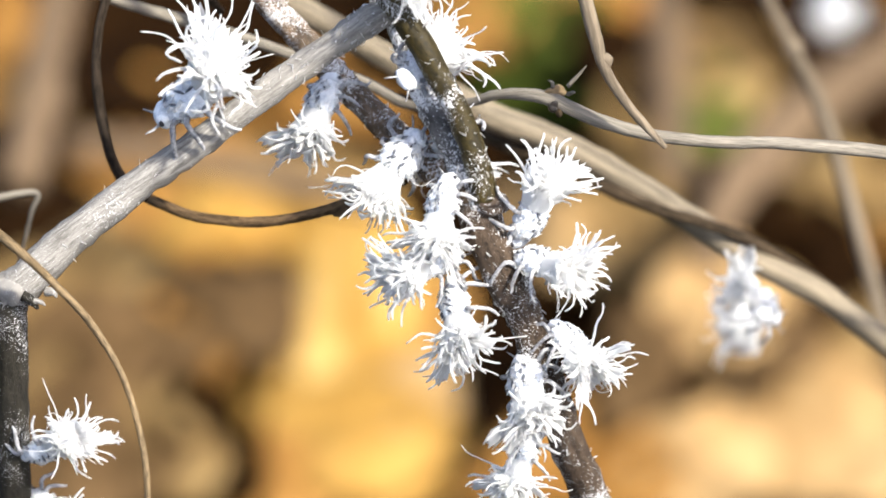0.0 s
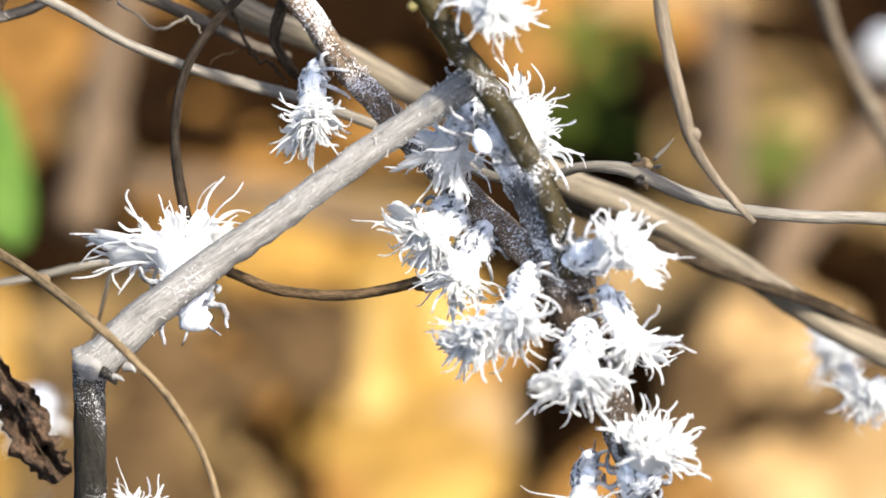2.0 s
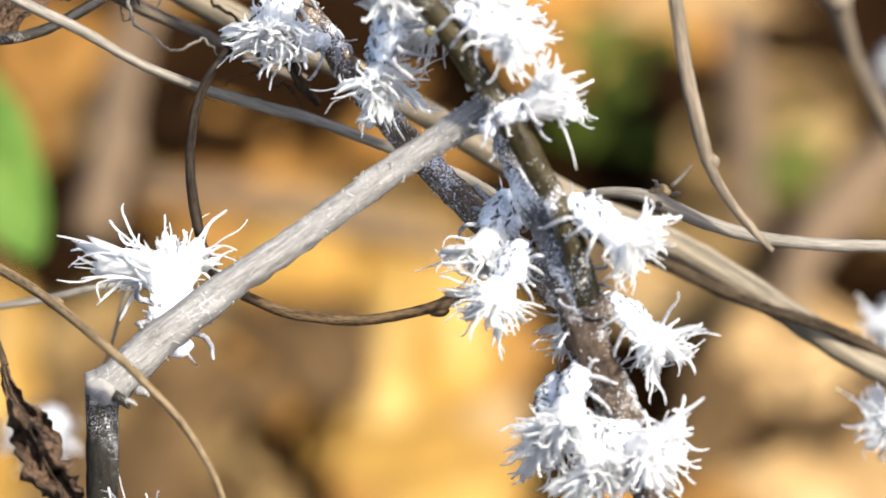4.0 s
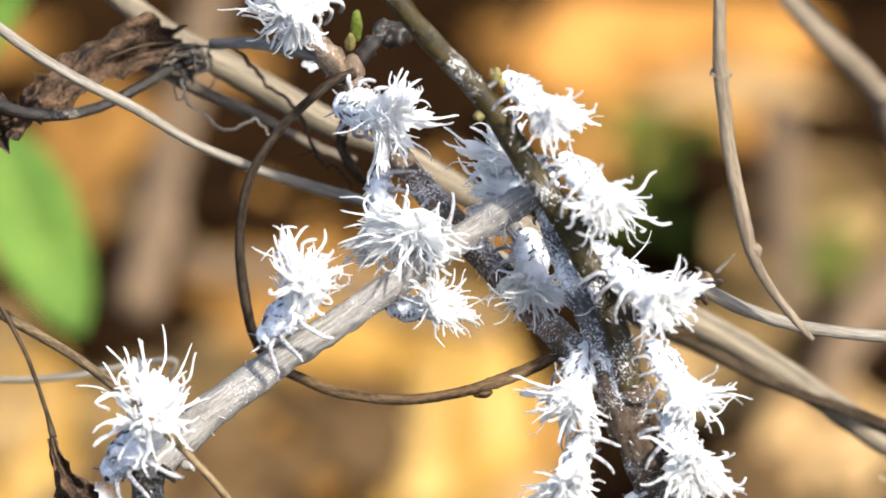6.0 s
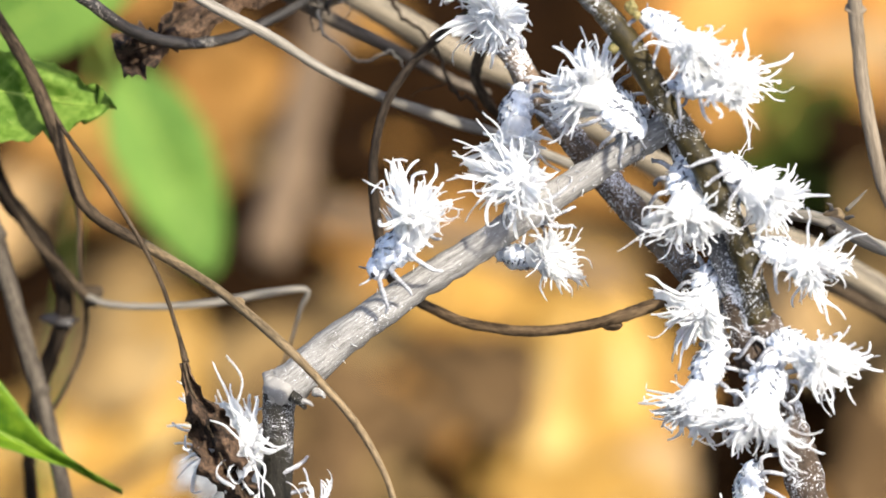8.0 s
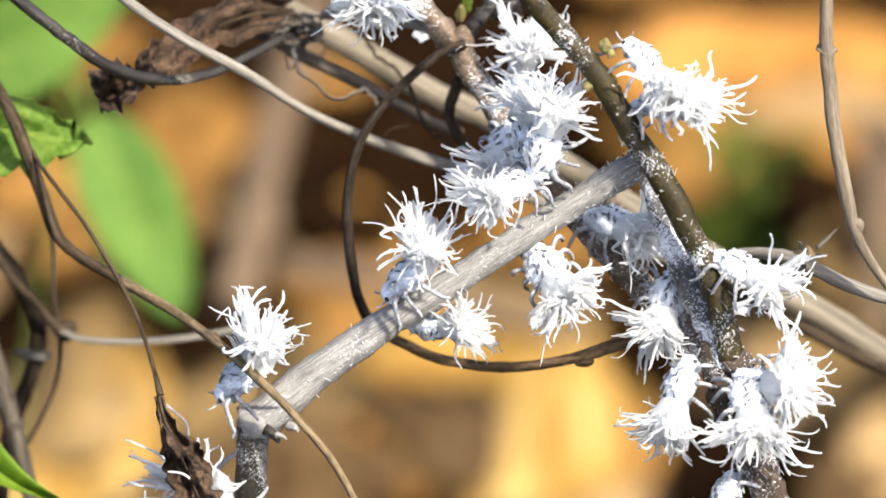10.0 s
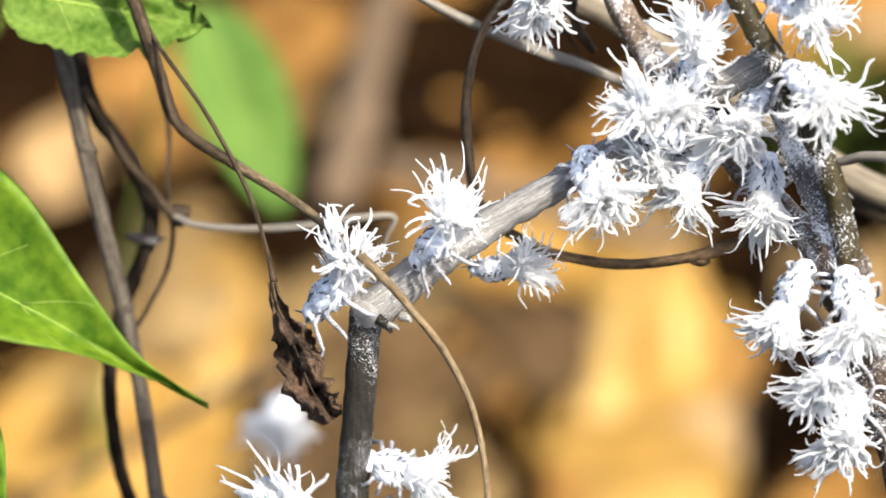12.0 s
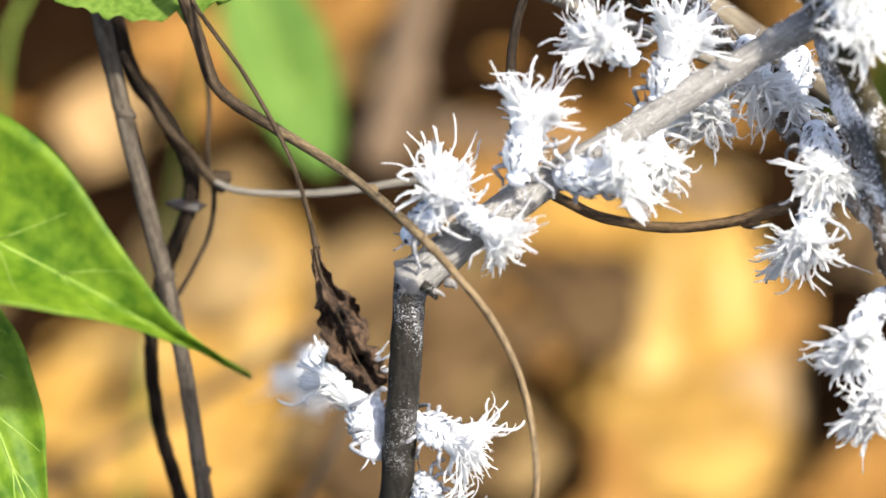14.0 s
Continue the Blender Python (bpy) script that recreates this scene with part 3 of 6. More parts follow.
old = thing("old_cane", "thick beige dry cane running behind the shrub", "stem")
stem("cane", [(-33.6, 61.1, 401, 1.6), (-22.7, 55.9, 393.6, 1.7), (-13.4, 52.9, 389.3, 1.9), (-1.1, 49.7, 383, 1.9), (8.9, 48, 378.8, 1.8), (36.8, 38.9, 364, 1.9), (45.9, 37.3, 360, 2), (55.6, 34.2, 355.7, 1.9), (64.6, 30.8, 350.7, 1.9), (74.3, 27, 345.3, 1.8), (83.4, 24.8, 340.4, 1.8), (92.4, 21.6, 334.1, 1.8), (107.4, 18.5, 322.7, 2), (117.6, 17.5, 313.1, 2.1), (132.6, 18.7, 294.4, 2.2), (156.2, 24.9, 257.8, 2.3), (196.8, 38.5, 190.2, 2.3), (208.8, 42.5, -4, 2.6)], BEIGE_BARK, old, 16, 0.1)
stem("side_cane", [(27, 43.7, 362.2, 0.8), (38.3, 39.8, 358.3, 0.9), (49.5, 34.4, 355.9, 0.9), (56.9, 30.6, 353.9, 0.9), (62.7, 27.5, 353, 0.8), (70.3, 26.8, 350.3, 0.8), (78.9, 26.8, 345, 0.7), (87.6, 26.8, 338, 0.6)], DARK_VINE, old, 10, 0.15)
stem("cane_shoot", [(-25.9, 45.5, 396.1, 0.9), (-18.3, 43.2, 392.8, 0.9), (-10, 40.9, 389.6, 0.8), (-3.2, 40.5, 385.5, 0.7), (2.8, 40.7, 382.4, 0.7)], GREY_VINE, old, 10, 0.2)

pale = thing("pale_vine", "thin pale dry vine with a thorny node", "vine")
stem("vine_stem", [(-49.3, 31.6, 416.5, 0.6), (-39.1, 27, 409.8, 0.7), (-32.5, 24.5, 406.3, 0.7), (-24.6, 23.8, 401.8, 0.7), (-17.5, 25.5, 395.4, 0.6), (-9.6, 28.5, 389.3, 0.7), (-1.5, 32, 383.8, 0.8), (5.2, 30.8, 382.1, 0.7), (21.7, 25.2, 377.6, 0.7), (28.4, 19.8, 376.8, 0.7), (35.7, 14.8, 380.2, 0.6), (39.7, 12, 383.1, 0.7), (45.1, 8.3, 384.8, 0.9), (51.2, 4.9, 383.5, 0.9), (58, 2.8, 382.2, 0.8), (66.4, 2.1, 381.2, 0.8), (75.4, 1.8, 380.7, 0.8), (91.2, 3, 377.2, 0.9), (103.8, 4.5, 371.3, 1), (121.3, 8, 355.3, 1), (146, 15.2, 319.6, 1), (186.6, 28.8, 252, 1.1), (198.6, 32.8, -4, 1.2)], PALE_BARK, pale, 10, 0.12)

loop = thing("tendril", "dark brown tendril looping behind the twig", "vine")
LOOP_PATH = [(3.1, 28.7, 403.6, 0.7), (-0.1, 27.1, 403, 0.6), (-5.8, 24.2, 398.9, 0.6), (-9.8, 21.8, 393.6, 0.6), (-11.5, 19.7, 387.2, 0.6), (-11.5, 17.2, 380.2, 0.7), (-9.7, 14.1, 372.2, 0.7), (-5.7, 11.9, 369.1, 0.7), (0.5, 8.8, 368.2, 0.7), (9.2, 5.8, 369.1, 0.7), (16.7, 4, 371.7, 0.7), (21.6, 4, 373.5, 0.9), (26.3, 5.9, 374.5, 0.8), (31.3, 7.4, 376.6, 0.6)]
stem("tendril_stem", LOOP_PATH[:8], LOOP_VINE, loop, 10, 0.15)
stem("tendril_end", LOOP_PATH[7:], TENDRIL_END, loop, 10, 0.15, label="lighter brown end of the tendril")

hang = thing("hanging_twig", "slim bare grey brown twig hanging down with nodes", "twig")
stem("twig_stem", [(250.8, 90, -4, 1.1), (242.8, 90, 182.9, 1.1), (212.8, 82, 406.5, 1), (152.8, 66, 476.5, 1), (92.8, 50, 474.5, 0.9), (58.8, 42, 458.5, 0.8), (48.5, 30.8, 441.4, 0.8), (48.2, 22.8, 429.9, 0.8), (47.9, 14.8, 418.6, 0.8), (48.1, 11.9, 412.7, 0.9), (49.2, 7.4, 404.5, 0.9), (51, 4.3, 396.6, 0.9), (52.3, 2.6, 392.3, 0.7), (54.8, 1, 388.3, 0.6), (57.2, 0, 385.4, 0.55), (59.6, -1.6, 383.1, 0.3)], DRY_STEM, hang, 12, 0.12)

far = thing("far_twig", "thick bare twig out of focus behind", "twig")
stem("far_stem", [(64.2, 97.9, 373.3, 1.4), (71.5, 95.3, 366.2, 1.8), (78.7, 98.3, 356.4, 1.7), (82.9, 101.4, 343.5, 1.1), (88.8, 103.9, 329.6, 1.2), (95.8, 104.2, 312.5, 1.2), (104, 83.9, 283.6, 1.2), (106.6, 77.7, 271.4, 1.2), (109.8, 71.5, 248.4, 1.3), (113.2, 67.4, 204.7, 1.4), (117.9, 64.2, 124.9, 1.4), (119.1, 63.4, -4, 1.5)], DRY_STEM, far, 10, 0.1)

stalk = thing("far_twig", "thin pale twig out of focus in the litter", "twig")
stem("far_stem", [(-38, 82.1, 279.3, 0.5), (-39.5, 79.8, 274.3, 0.5), (-43.5, 78.8, 265.9, 0.5), (-47.8, 77.7, 257.3, 0.6), (-50.2, 74.6, 249.5, 0.6), (-53, 70.8, 236.3, 0.6), (-54.8, 66.8, 212.7, 0.7), (-53.6, 63.6, 168.8, 0.7), (-48.9, 60.4, 89, 0.7), (-47.7, 59.6, -4, 0.8)], GREY_VINE, stalk, 8, 0.1)
sprout = thing("far_twig", "thin bare twig bowed over behind the shrub", "twig")
stem("far_stem", [(341.3, 378.7, -4, 1.4), (333.3, 378.7, 95.3, 1.4), (303.3, 370.7, 211.8, 1.3), (243.3, 354.7, 281.8, 1.2), (183.3, 338.7, 279.8, 1.1), (149.3, 330.7, 263.8, 1.1), (134.8, 314.8, 253.2, 1), (130.8, 302.7, 247.4, 1), (124.9, 284.4, 238.7, 0.9), (121.4, 272.9, 232.7, 0.7), (120.2, 269.5, 229.6, 0.6)], GREY_VINE, sprout, 8, 0.1)

arc = thing("arching_vine", "slender tan dry vine arching in front of the twig", "vine")
ARC_PATH = [(-71.6, 40.2, 412.9, 0.8), (-64, 34.3, 404.6, 0.8), (-59.5, 30.5, 399.1, 0.8), (-55.3, 26.4, 393.3, 0.9), (-51.6, 21.1, 385.8, 0.9), (-48.5, 17.1, 380, 0.8), (-40.9, 13.5, 376.7, 0.7), (-31, 3.8, 376.7, 0.6), (-22.1, -9, 377.6, 0.6), (-17, -11.1, 372.8, 0.5), (-12.7, -14.8, 369.3, 0.5), (-9, -19.3, 364.5, 0.4), (-6.9, -24, 357.9, 0.4), (-6.4, -28.3, 351.7, 0.4), (-7.2, -32.7, 340.2, 0.5), (-7.8, -36.7, 326.8, 0.5), (-7.6, -40.7, 303.1, 0.5), (-5.5, -43.9, 259.3, 0.5), (-0.7, -47.1, 179.5, 0.5), (0.5, -47.9, -4, 0.6)]
# The base has a darker bark colour for the shade it lies in.
stem("vine_base", ARC_PATH[:7], DARK_VINE, arc, 10, 0.12, label="base of the vine, coloured darker brown for the shade on it")
stem("vine_stem", ARC_PATH[6:], TAN_VINE, arc, 10, 0.12)

sprig = thing("knotted_climber", "dark dry climber with a knot and a pale side sprig", "vine")
stem("sprig", [(-51.1, 28.8, 358, 0.49), (-47.3, 26.5, 358.1, 0.49), (-40.3, 24.8, 359, 0.49), (-32.5, 23.7, 360.7, 0.57), (-25.7, 22.9, 362.8, 0.57), (-21, 23.1, 363.1, 0.43), (-21.8, 22.4, 360.5, 0.29), (-23.3, 22.1, 355.1, 0.21), (-25.6, 23.6, 347.4, 0.14)], PALE_BARK, sprig, 8, 0.12, label="pale dry sprig ending in a bent tip")
stem("climber_stem", [(-65.7, 44.1, 376.7, 1.18), (-62.5, 38.5, 368.6, 1.18), (-57.2, 34.5, 362.9, 1.18), (-54.1, 31.5, 357.1, 1.18), (-54.9, 28.8, 351.5, 1.09), (-56.7, 26.9, 347.1, 1.09), (-58.7, 23.6, 340.7, 0.98), (-58.9, 19.2, 334.4, 0.98), (-57, 14.5, 324.5, 0.98), (-52.5, 10, 312.5, 0.98), (-50.1, 8.9, 305.5, 0.98), (-46.6, 7.4, 291.7, 0.98), (-42.9, 7, 266.7, 1.09), (-39.7, 9.8, 219, 1.09), (-35.9, 16.7, 129.4, 1.09), (-35, 19.1, -4, 1.29)], CLIMBER_BARK, sprig, 10, 0.25)
stem("climber_branch", [(-62.5, 30.2, 376.7, 0.49), (-57.2, 28.3, 367.3, 0.59), (-53.6, 29, 361.6, 0.59), (-50.9, 28.6, 357.8, 0.68)], DARK_VINE, sprig, 8, 0.2)
stem("curl", [(-53.8, 40.4, 371.5, 0.33), (-52.2, 37, 366.5, 0.33), (-52, 32.2, 359.6, 0.33), (-51, 29.8, 354.7, 0.33), (-51.7, 27.6, 349.7, 0.33), (-54.2, 24.4, 345.2, 0.33), (-55.6, 23.8, 342.7, 0.33)], DARK_VINE, sprig, 8, 0.2)

post = thing("upright_stem", "straight grey brown bare stem standing upright", "stem")
stem("stem", [(-68.2, 40.6, 385.7, 1.1), (-65.4, 34.6, 377.1, 1.2), (-62.5, 28.6, 368.5, 1.2), (-59.6, 23.4, 359.4, 1.2), (-56.6, 18.2, 350.2, 1.2), (-54, 13, 341, 1.1), (-51.1, 5.1, 328, 1.1), (-49.4, 0.3, 319.3, 1.2), (-47.7, -5.6, 307.4, 1.2), (-46.1, -10.5, 294.4, 1.3), (-44, -15.4, 271, 1.3), (-41, -18.9, 227.2, 1.4), (-36.2, -22.1, 147.4, 1.4), (-35, -22.9, -4, 1.6)], BROWN_STEM, post, 12, 0.12)

black = thing("black_vine", "blackened vine sagging in a curve to a fibrous knot", "vine")
stem("vine_stem", [(-286.4, 78.1, -4, 1.1), (-278.4, 78.1, 176.2, 1), (-248.4, 70.1, 391.6, 1), (-188.4, 54.1, 461.6, 0.9), (-128.4, 38.1, 459.6, 0.9), (-94.4, 30.1, 443.6, 0.8), (-72.5, 26.7, 429, 0.8), (-62.1, 25.4, 419.8, 0.8), (-52.4, 24.3, 411.1, 0.8), (-47.5, 23.8, 406.9, 0.8), (-42.1, 25, 401.7, 0.8), (-36.2, 27.5, 398.4, 0.8), (-30.3, 31.4, 396.9, 0.7), (-24.6, 35.5, 397.6, 0.7), (-20, 39.6, 398.2, 0.7), (-16.1, 43.6, 397, 0.7)], BLACK_VINE, black, 12, 0.2)


def fibre(points, mat, seed, wiggle=0.35):
    """A thin dry tendril that kinks and wavers all along."""
    rows = []
    for i, q in enumerate(spline(points, 6)):
        at = Vector((i * 0.42, seed, 0))
        sway = Vector((noise.noise(at), noise.noise(at + Vector((0, 5, 0))), noise.noise(at + Vector((0, 9, 0))))) * wiggle
        rows.append((*((Vector(q[:3]) + sway) * 0.001), q[3] * 0.001 * (0.85 + 0.35 * noise.noise(at * 2.3))))
    bm = bmesh.new()
    sweep(bm, rows, 7, 0.5)
    part("fibre", bm, mat, black)


fibre([(-19.3, 39.3, 397.7, 0.3), (-19.1, 36.9, 396.1, 0.25), (-18.3, 35.8, 394.5, 0.22), (-16.2, 35, 393.4, 0.2), (-14.5, 34.1, 392.1, 0.2), (-12.6, 34, 392, 0.2), (-10.1, 34.8, 393, 0.2), (-9.2, 34.3, 392.4, 0.17), (-7.8, 33.5, 391.2, 0.15)], PALE_BARK, 1)
fibre([(-14.1, 44.8, 398.6, 0.3), (-10.5, 42.3, 396.7, 0.3), (-8.8, 40.9, 394.7, 0.3), (-6, 38.9, 393.6, 0.3), (-3.7, 36.2, 391.6, 0.3), (-2.3, 33.2, 389.1, 0.34), (-1, 32.3, 387.7, 0.27), (0.9, 31.8, 387.1, 0.25), (2.5, 30.4, 385, 0.18)], DARK_VINE, 2, 0.6)
fibre([(-2.3, 33.2, 389.1, 0.13), (-4, 33, 388.6, 0.11), (-6, 32.8, 388.2, 0.1), (-7.4, 32.6, 387.2, 0.07)], DARK_VINE, 3, 0.5)
fibre([(-19.6, 39.5, 397.2, 0.15), (-20.4, 38.6, 395.4, 0.13), (-19.7, 38.1, 394, 0.12), (-18.6, 37.8, 394.9, 0.1)], GREY_VINE, 4, 0.5)
fibre([(-17.2, 39.6, 399.4, 0.14), (-15.8, 38.8, 398.6, 0.13), (-15.2, 38.3, 396.8, 0.12), (-16, 38, 395.6, 0.09)], GREY_VINE, 5, 0.5)

# ---- nodes, buds and torn bark ----
MM = 0.001


def strand(bm, root, way, length, bend, radius, rnd, n=9, sides=5):
    """One wax thread: it starts along way, curls towards bend and ends in a blunt tip."""
    p, d = Vector(root), Vector(way).normalized()
    rows = []
    wig = Vector((rnd.uniform(-1, 1), rnd.uniform(-1, 1), rnd.uniform(-1, 1))) * 0.2
    hook = Vector((rnd.uniform(-1, 1), rnd.uniform(-1, 1), rnd.uniform(-1, 1))) * 0.5
    for i in range(n + 1):
        u = i / n
        rows.append((*p, radius * (1.2 - 0.75 * u) * (0.85 + 0.3 * rnd.random())))
        d = (d + bend * (0.06 + 0.4 * u * u) + wig * math.sin(u * 6 + 1) + hook * 1.7 * u ** 3).normalized()
        p = p + d * (length / n)
    sweep(bm, rows, sides)


def lump(name, at, size, mat, parent, stretch=(1, 1, 1), rough=0.5, label="", div=3):
    bm = bmesh.new()
    knob(bm, at, size, stretch, rough, div)
    return part(name, bm, mat, parent, label)


def spike(name, a, b, r, mat, parent, label=""):
    a, b = Vector(a), Vector(b)
    mid = (a + b) / 2 + Vector((0.0002, 0, 0.0002))
    bm = bmesh.new()
    sweep(bm, [q for q in spline([(*a, r), (*mid, r * 0.7), (*b, r * 0.25)], 4)], 7, 0.2)
    return part(name, bm, mat, parent, label)


def knots(parent, pts, mat, places):
    """Swollen knots where side shoots once grew."""
    for k in places:
        x, y, z, r = [c * MM for c in pts[k]]
        lump("knot", (x + 0.35 * r, y - 0.2 * r, z), r * 1.05, mat, parent, (1, 1, 0.8), 0.4)


def wisps(parent, pts, count, seed, lo=0.0, hi=1.0):
    """Short curled wax hairs shed on the bark."""
    rnd = random.Random(seed)
    path = stem_path(pts)
    bm = bmesh.new()
    for k in range(count):
        i = min(len(path) - 2, int((lo + (hi - lo) * rnd.random()) * len(path)))
        ahead = Vector(path[i + 1][:3] - path[i][:3]).normalized()
        a = rnd.uniform(0, 6.28)
        n0 = ahead.orthogonal().normalized()
        out = n0 * math.cos(a) + ahead.cross(n0) * math.sin(a)
        p = Vector(path[i][:3]) + out * path[i][3] * 0.95 + ahead * rnd.uniform(-0.0006, 0.0006)
        way = (out * rnd.uniform(0.15, 0.8) + ahead * rnd.uniform(-1, 1) + ahead.cross(out) * rnd.uniform(-1, 1)).normalized()
        strand(bm, p, way, rnd.uniform(0.3, 1.1) * MM, -out * rnd.uniform(0.4, 1.4), rnd.uniform(0.04, 0.1) * MM, rnd, 4, 4)
    tagged(part("wax_down", bm, WAX, parent, "shed white wax hairs on the bark"), kind="stuff")


lump("node", (0.0463, 0.0087, 0.3851), 0.001, TAN_VINE, pale, (1.3, 1, 1), 0.7, "knobbly brown node")
spike("thorn", (0.0481, 0.009, 0.3859), (0.0504, 0.0088, 0.389), 0.0003, PALE_BARK, pale)
spike("thorn", (0.0462, 0.009, 0.3859), (0.0455, 0.0081, 0.3875), 0.0003, PALE_BARK, pale)
spike("thorn", (0.048, 0.0076, 0.3856), (0.0488, 0.0057, 0.387), 0.0003, PALE_BARK, pale)
lump("bud_scale", (0.0463, 0.0068, 0.3844), 0.0007, BLACK_VINE, pale, (1, 1, 1.2), 0.8)
lump("bud_scale", (0.0468, 0.0064, 0.3839), 0.0005, DARK_VINE, pale, (1, 1, 1.2), 0.8)
lump("joint", (0.048, 0.0124, 0.4133), 0.0012, DRY_STEM, hang, (1.1, 1, 0.4), 0.3)
lump("joint", (0.049, 0.0123, 0.4132), 0.0004, DRY_STEM, hang, (1, 1, 1), 0.3)
lump("joint", (0.0524, 0.0032, 0.3932), 0.00085, DRY_STEM, hang, (1, 1, 1.3), 0.2)
lump("joint", (0.0187, 0.004, 0.3718), 0.0009, TENDRIL_END, loop, (1.6, 1, 0.9), 0.5)
lump("joint", (-0.0502, 0.0296, 0.3575), 0.0013, DARK_VINE, sprig, (1.2, 1, 1), 0.5)
lump("joint", (-0.0545, 0.0291, 0.3536), 0.0012, BLACK_VINE, sprig, (2.0, 1, 0.7), 0.5)
lump("joint", (-0.0283, 0.0012, 0.3765), 0.00075, TAN_VINE, arc, (1.4, 1, 1), 0.3)
lump("bud", (0.0206, 0.0111, 0.4141), 0.00075, BUD, shrub, (1, 1, 1.2), 0.4, "yellow green bud")
lump("bud", (0.0186, 0.0096, 0.4093), 0.0007, BUD, shrub, (1.1, 1, 1.2), 0.4, "yellow green bud")
lump("bud", (0.0213, 0.0101, 0.4136), 0.0005, BUD, shrub, (1, 1, 1.2), 0.4, "yellow green bud")
lump("collar", (0.0375, -0.0058, 0.3787), 0.0021, TRUNK_BARK, shrub, (1.05, 1, 0.7), 0.2)
lump("fork_node", (0.0026, 0.0307, 0.4029), 0.0016, BROWN_BARK, shrub, (1.1, 1, 1.25), 0.2)
lump("wax_crumb", (-0.0023, 0.0309, 0.4031), 0.0005, WAX, shrub, (1.3, 1, 0.9), 0.9, "crumb of white wax")
lump("wax_crumb", (-0.0028, 0.032, 0.403), 0.0005, WAX, shrub, (1.3, 1, 0.9), 0.9, "crumb of white wax")
lump("young_leaf", (0.0034, 0.0332, 0.4079), 0.0010, YOUNG, shrub, (0.75, 0.5, 2.4), 0.25, "folded fresh green young leaf")
lump("young_leaf", (0.0026, 0.0325, 0.4058), 0.0008, BUD, shrub, (0.9, 0.6, 1.6), 0.3, "folded pale green young leaf")
lump("withered_bud", (0.0084, 0.0332, 0.4064), 0.0013, BLACK_VINE, shrub, (1.3, 1, 1.2), 0.9, "withered black bud dusted white")
lump("elbow_bark", (-0.0226, -0.005, 0.3676), 0.0021, WEATHERED, dead, (1.05, 1, 0.9), 0.3)
spike("torn_bark", (-0.0205, -0.0066, 0.3671), (-0.0186, -0.0076, 0.367), 0.0005, WEATHERED, dead, "torn flap of bark")
spike("torn_bark", (-0.0185, -0.0051, 0.3674), (-0.0172, -0.0062, 0.3672), 0.0007, WEATHERED, dead, "torn flap of bark")
spike("torn_bark", (-0.0214, -0.0062, 0.3676), (-0.0196, -0.0072, 0.3662), 0.0009, DARK_BARK, dead, "torn flap of bark")
for k in range(18):
    # a nest of fine fibres wound round the end of the black vine
    rnd = random.Random(70 + k)
    c = Vector((-0.019, 0.04, 0.3988))
    pts = []
    for i in range(6):
        a = k * 1.1 + i * 1.0
        pts.append((*(c + Vector((math.cos(a) * rnd.uniform(1.0, 3.9), rnd.uniform(-2.2, 1.2), math.sin(a) * rnd.uniform(0.9, 2.9))) * 0.001), rnd.uniform(0.08, 0.2) * 0.001))
    bm = bmesh.new()
    sweep(bm, spline(pts, 5), 5, 0.3)
    part("fibre", bm, (GREY_VINE, BLACK_VINE, PALE_BARK)[k % 3], black)
lump("knot", (-0.0186, 0.0402, 0.3991), 0.0012, BLACK_VINE, black, (1.5, 1, 0.8), 1.0, "tangled black knot")


knots(far, [(64.2, 97.9, 373.3, 1.8), (71.5, 95.3, 366.2, 2.3), (78.7, 98.3, 356.4, 2.1), (82.9, 101.4, 343.5, 1.4), (88.8, 103.9, 329.6, 1.5), (95.8, 104.2, 312.5, 1.5), (104, 83.9, 283.6, 1.5), (106.6, 77.7, 271.4, 1.5), (109.8, 71.5, 248.4, 1.6), (113.2, 67.4, 204.7, 1.7), (117.9, 64.2, 124.9, 1.7), (119.1, 63.4, -4, 1.9)], DRY_STEM, (2, 4))
knots(post, [(-68.2, 40.6, 385.7, 1.1), (-65.4, 34.6, 377.1, 1.2), (-62.5, 28.6, 368.5, 1.2), (-59.6, 23.4, 359.4, 1.2), (-56.6, 18.2, 350.2, 1.2), (-54, 13, 341, 1.1), (-51.1, 5.1, 328, 1.1), (-49.4, 0.3, 319.3, 1.2), (-47.7, -5.6, 307.4, 1.2), (-46.1, -10.5, 294.4, 1.3), (-44, -15.4, 271, 1.3), (-41, -18.9, 227.2, 1.4), (-36.2, -22.1, 147.4, 1.4), (-35, -22.9, -4, 1.6)], BROWN_STEM, (2, 4, 6))
wisps(shrub, [(34.1, -1.2, 380, 2.1), (35.8, -4.4, 377.2, 2.5), (37.3, -7.2, 373.2, 2.7), (39.7, -9.6, 368, 2.6), (42.2, -12.2, 362.5, 2.4), (45.6, -15.6, 350.7, 2.3), (51.1, -11.8, 331.7, 2.6), (54.3, -10, 318.2, 2.7), (57.8, -8.7, 294.5, 2.8), (61.4, -9.5, 250.7, 2.9), (66.2, -12.7, 170.9, 3), (67.4, -13.5, -4, 3.3)], 170, 1, 0.0, 0.75)
wisps(shrub, [(26, 12.9, 396.6, 1.3), (27.2, 9.9, 394.2, 1.6), (29.2, 6.7, 389.5, 1.8), (32.1, 2.2, 384.9, 2), (35.3, -2.3, 380.2, 2.2), (37.1, -5.5, 377.4, 2.5)], 170, 2)
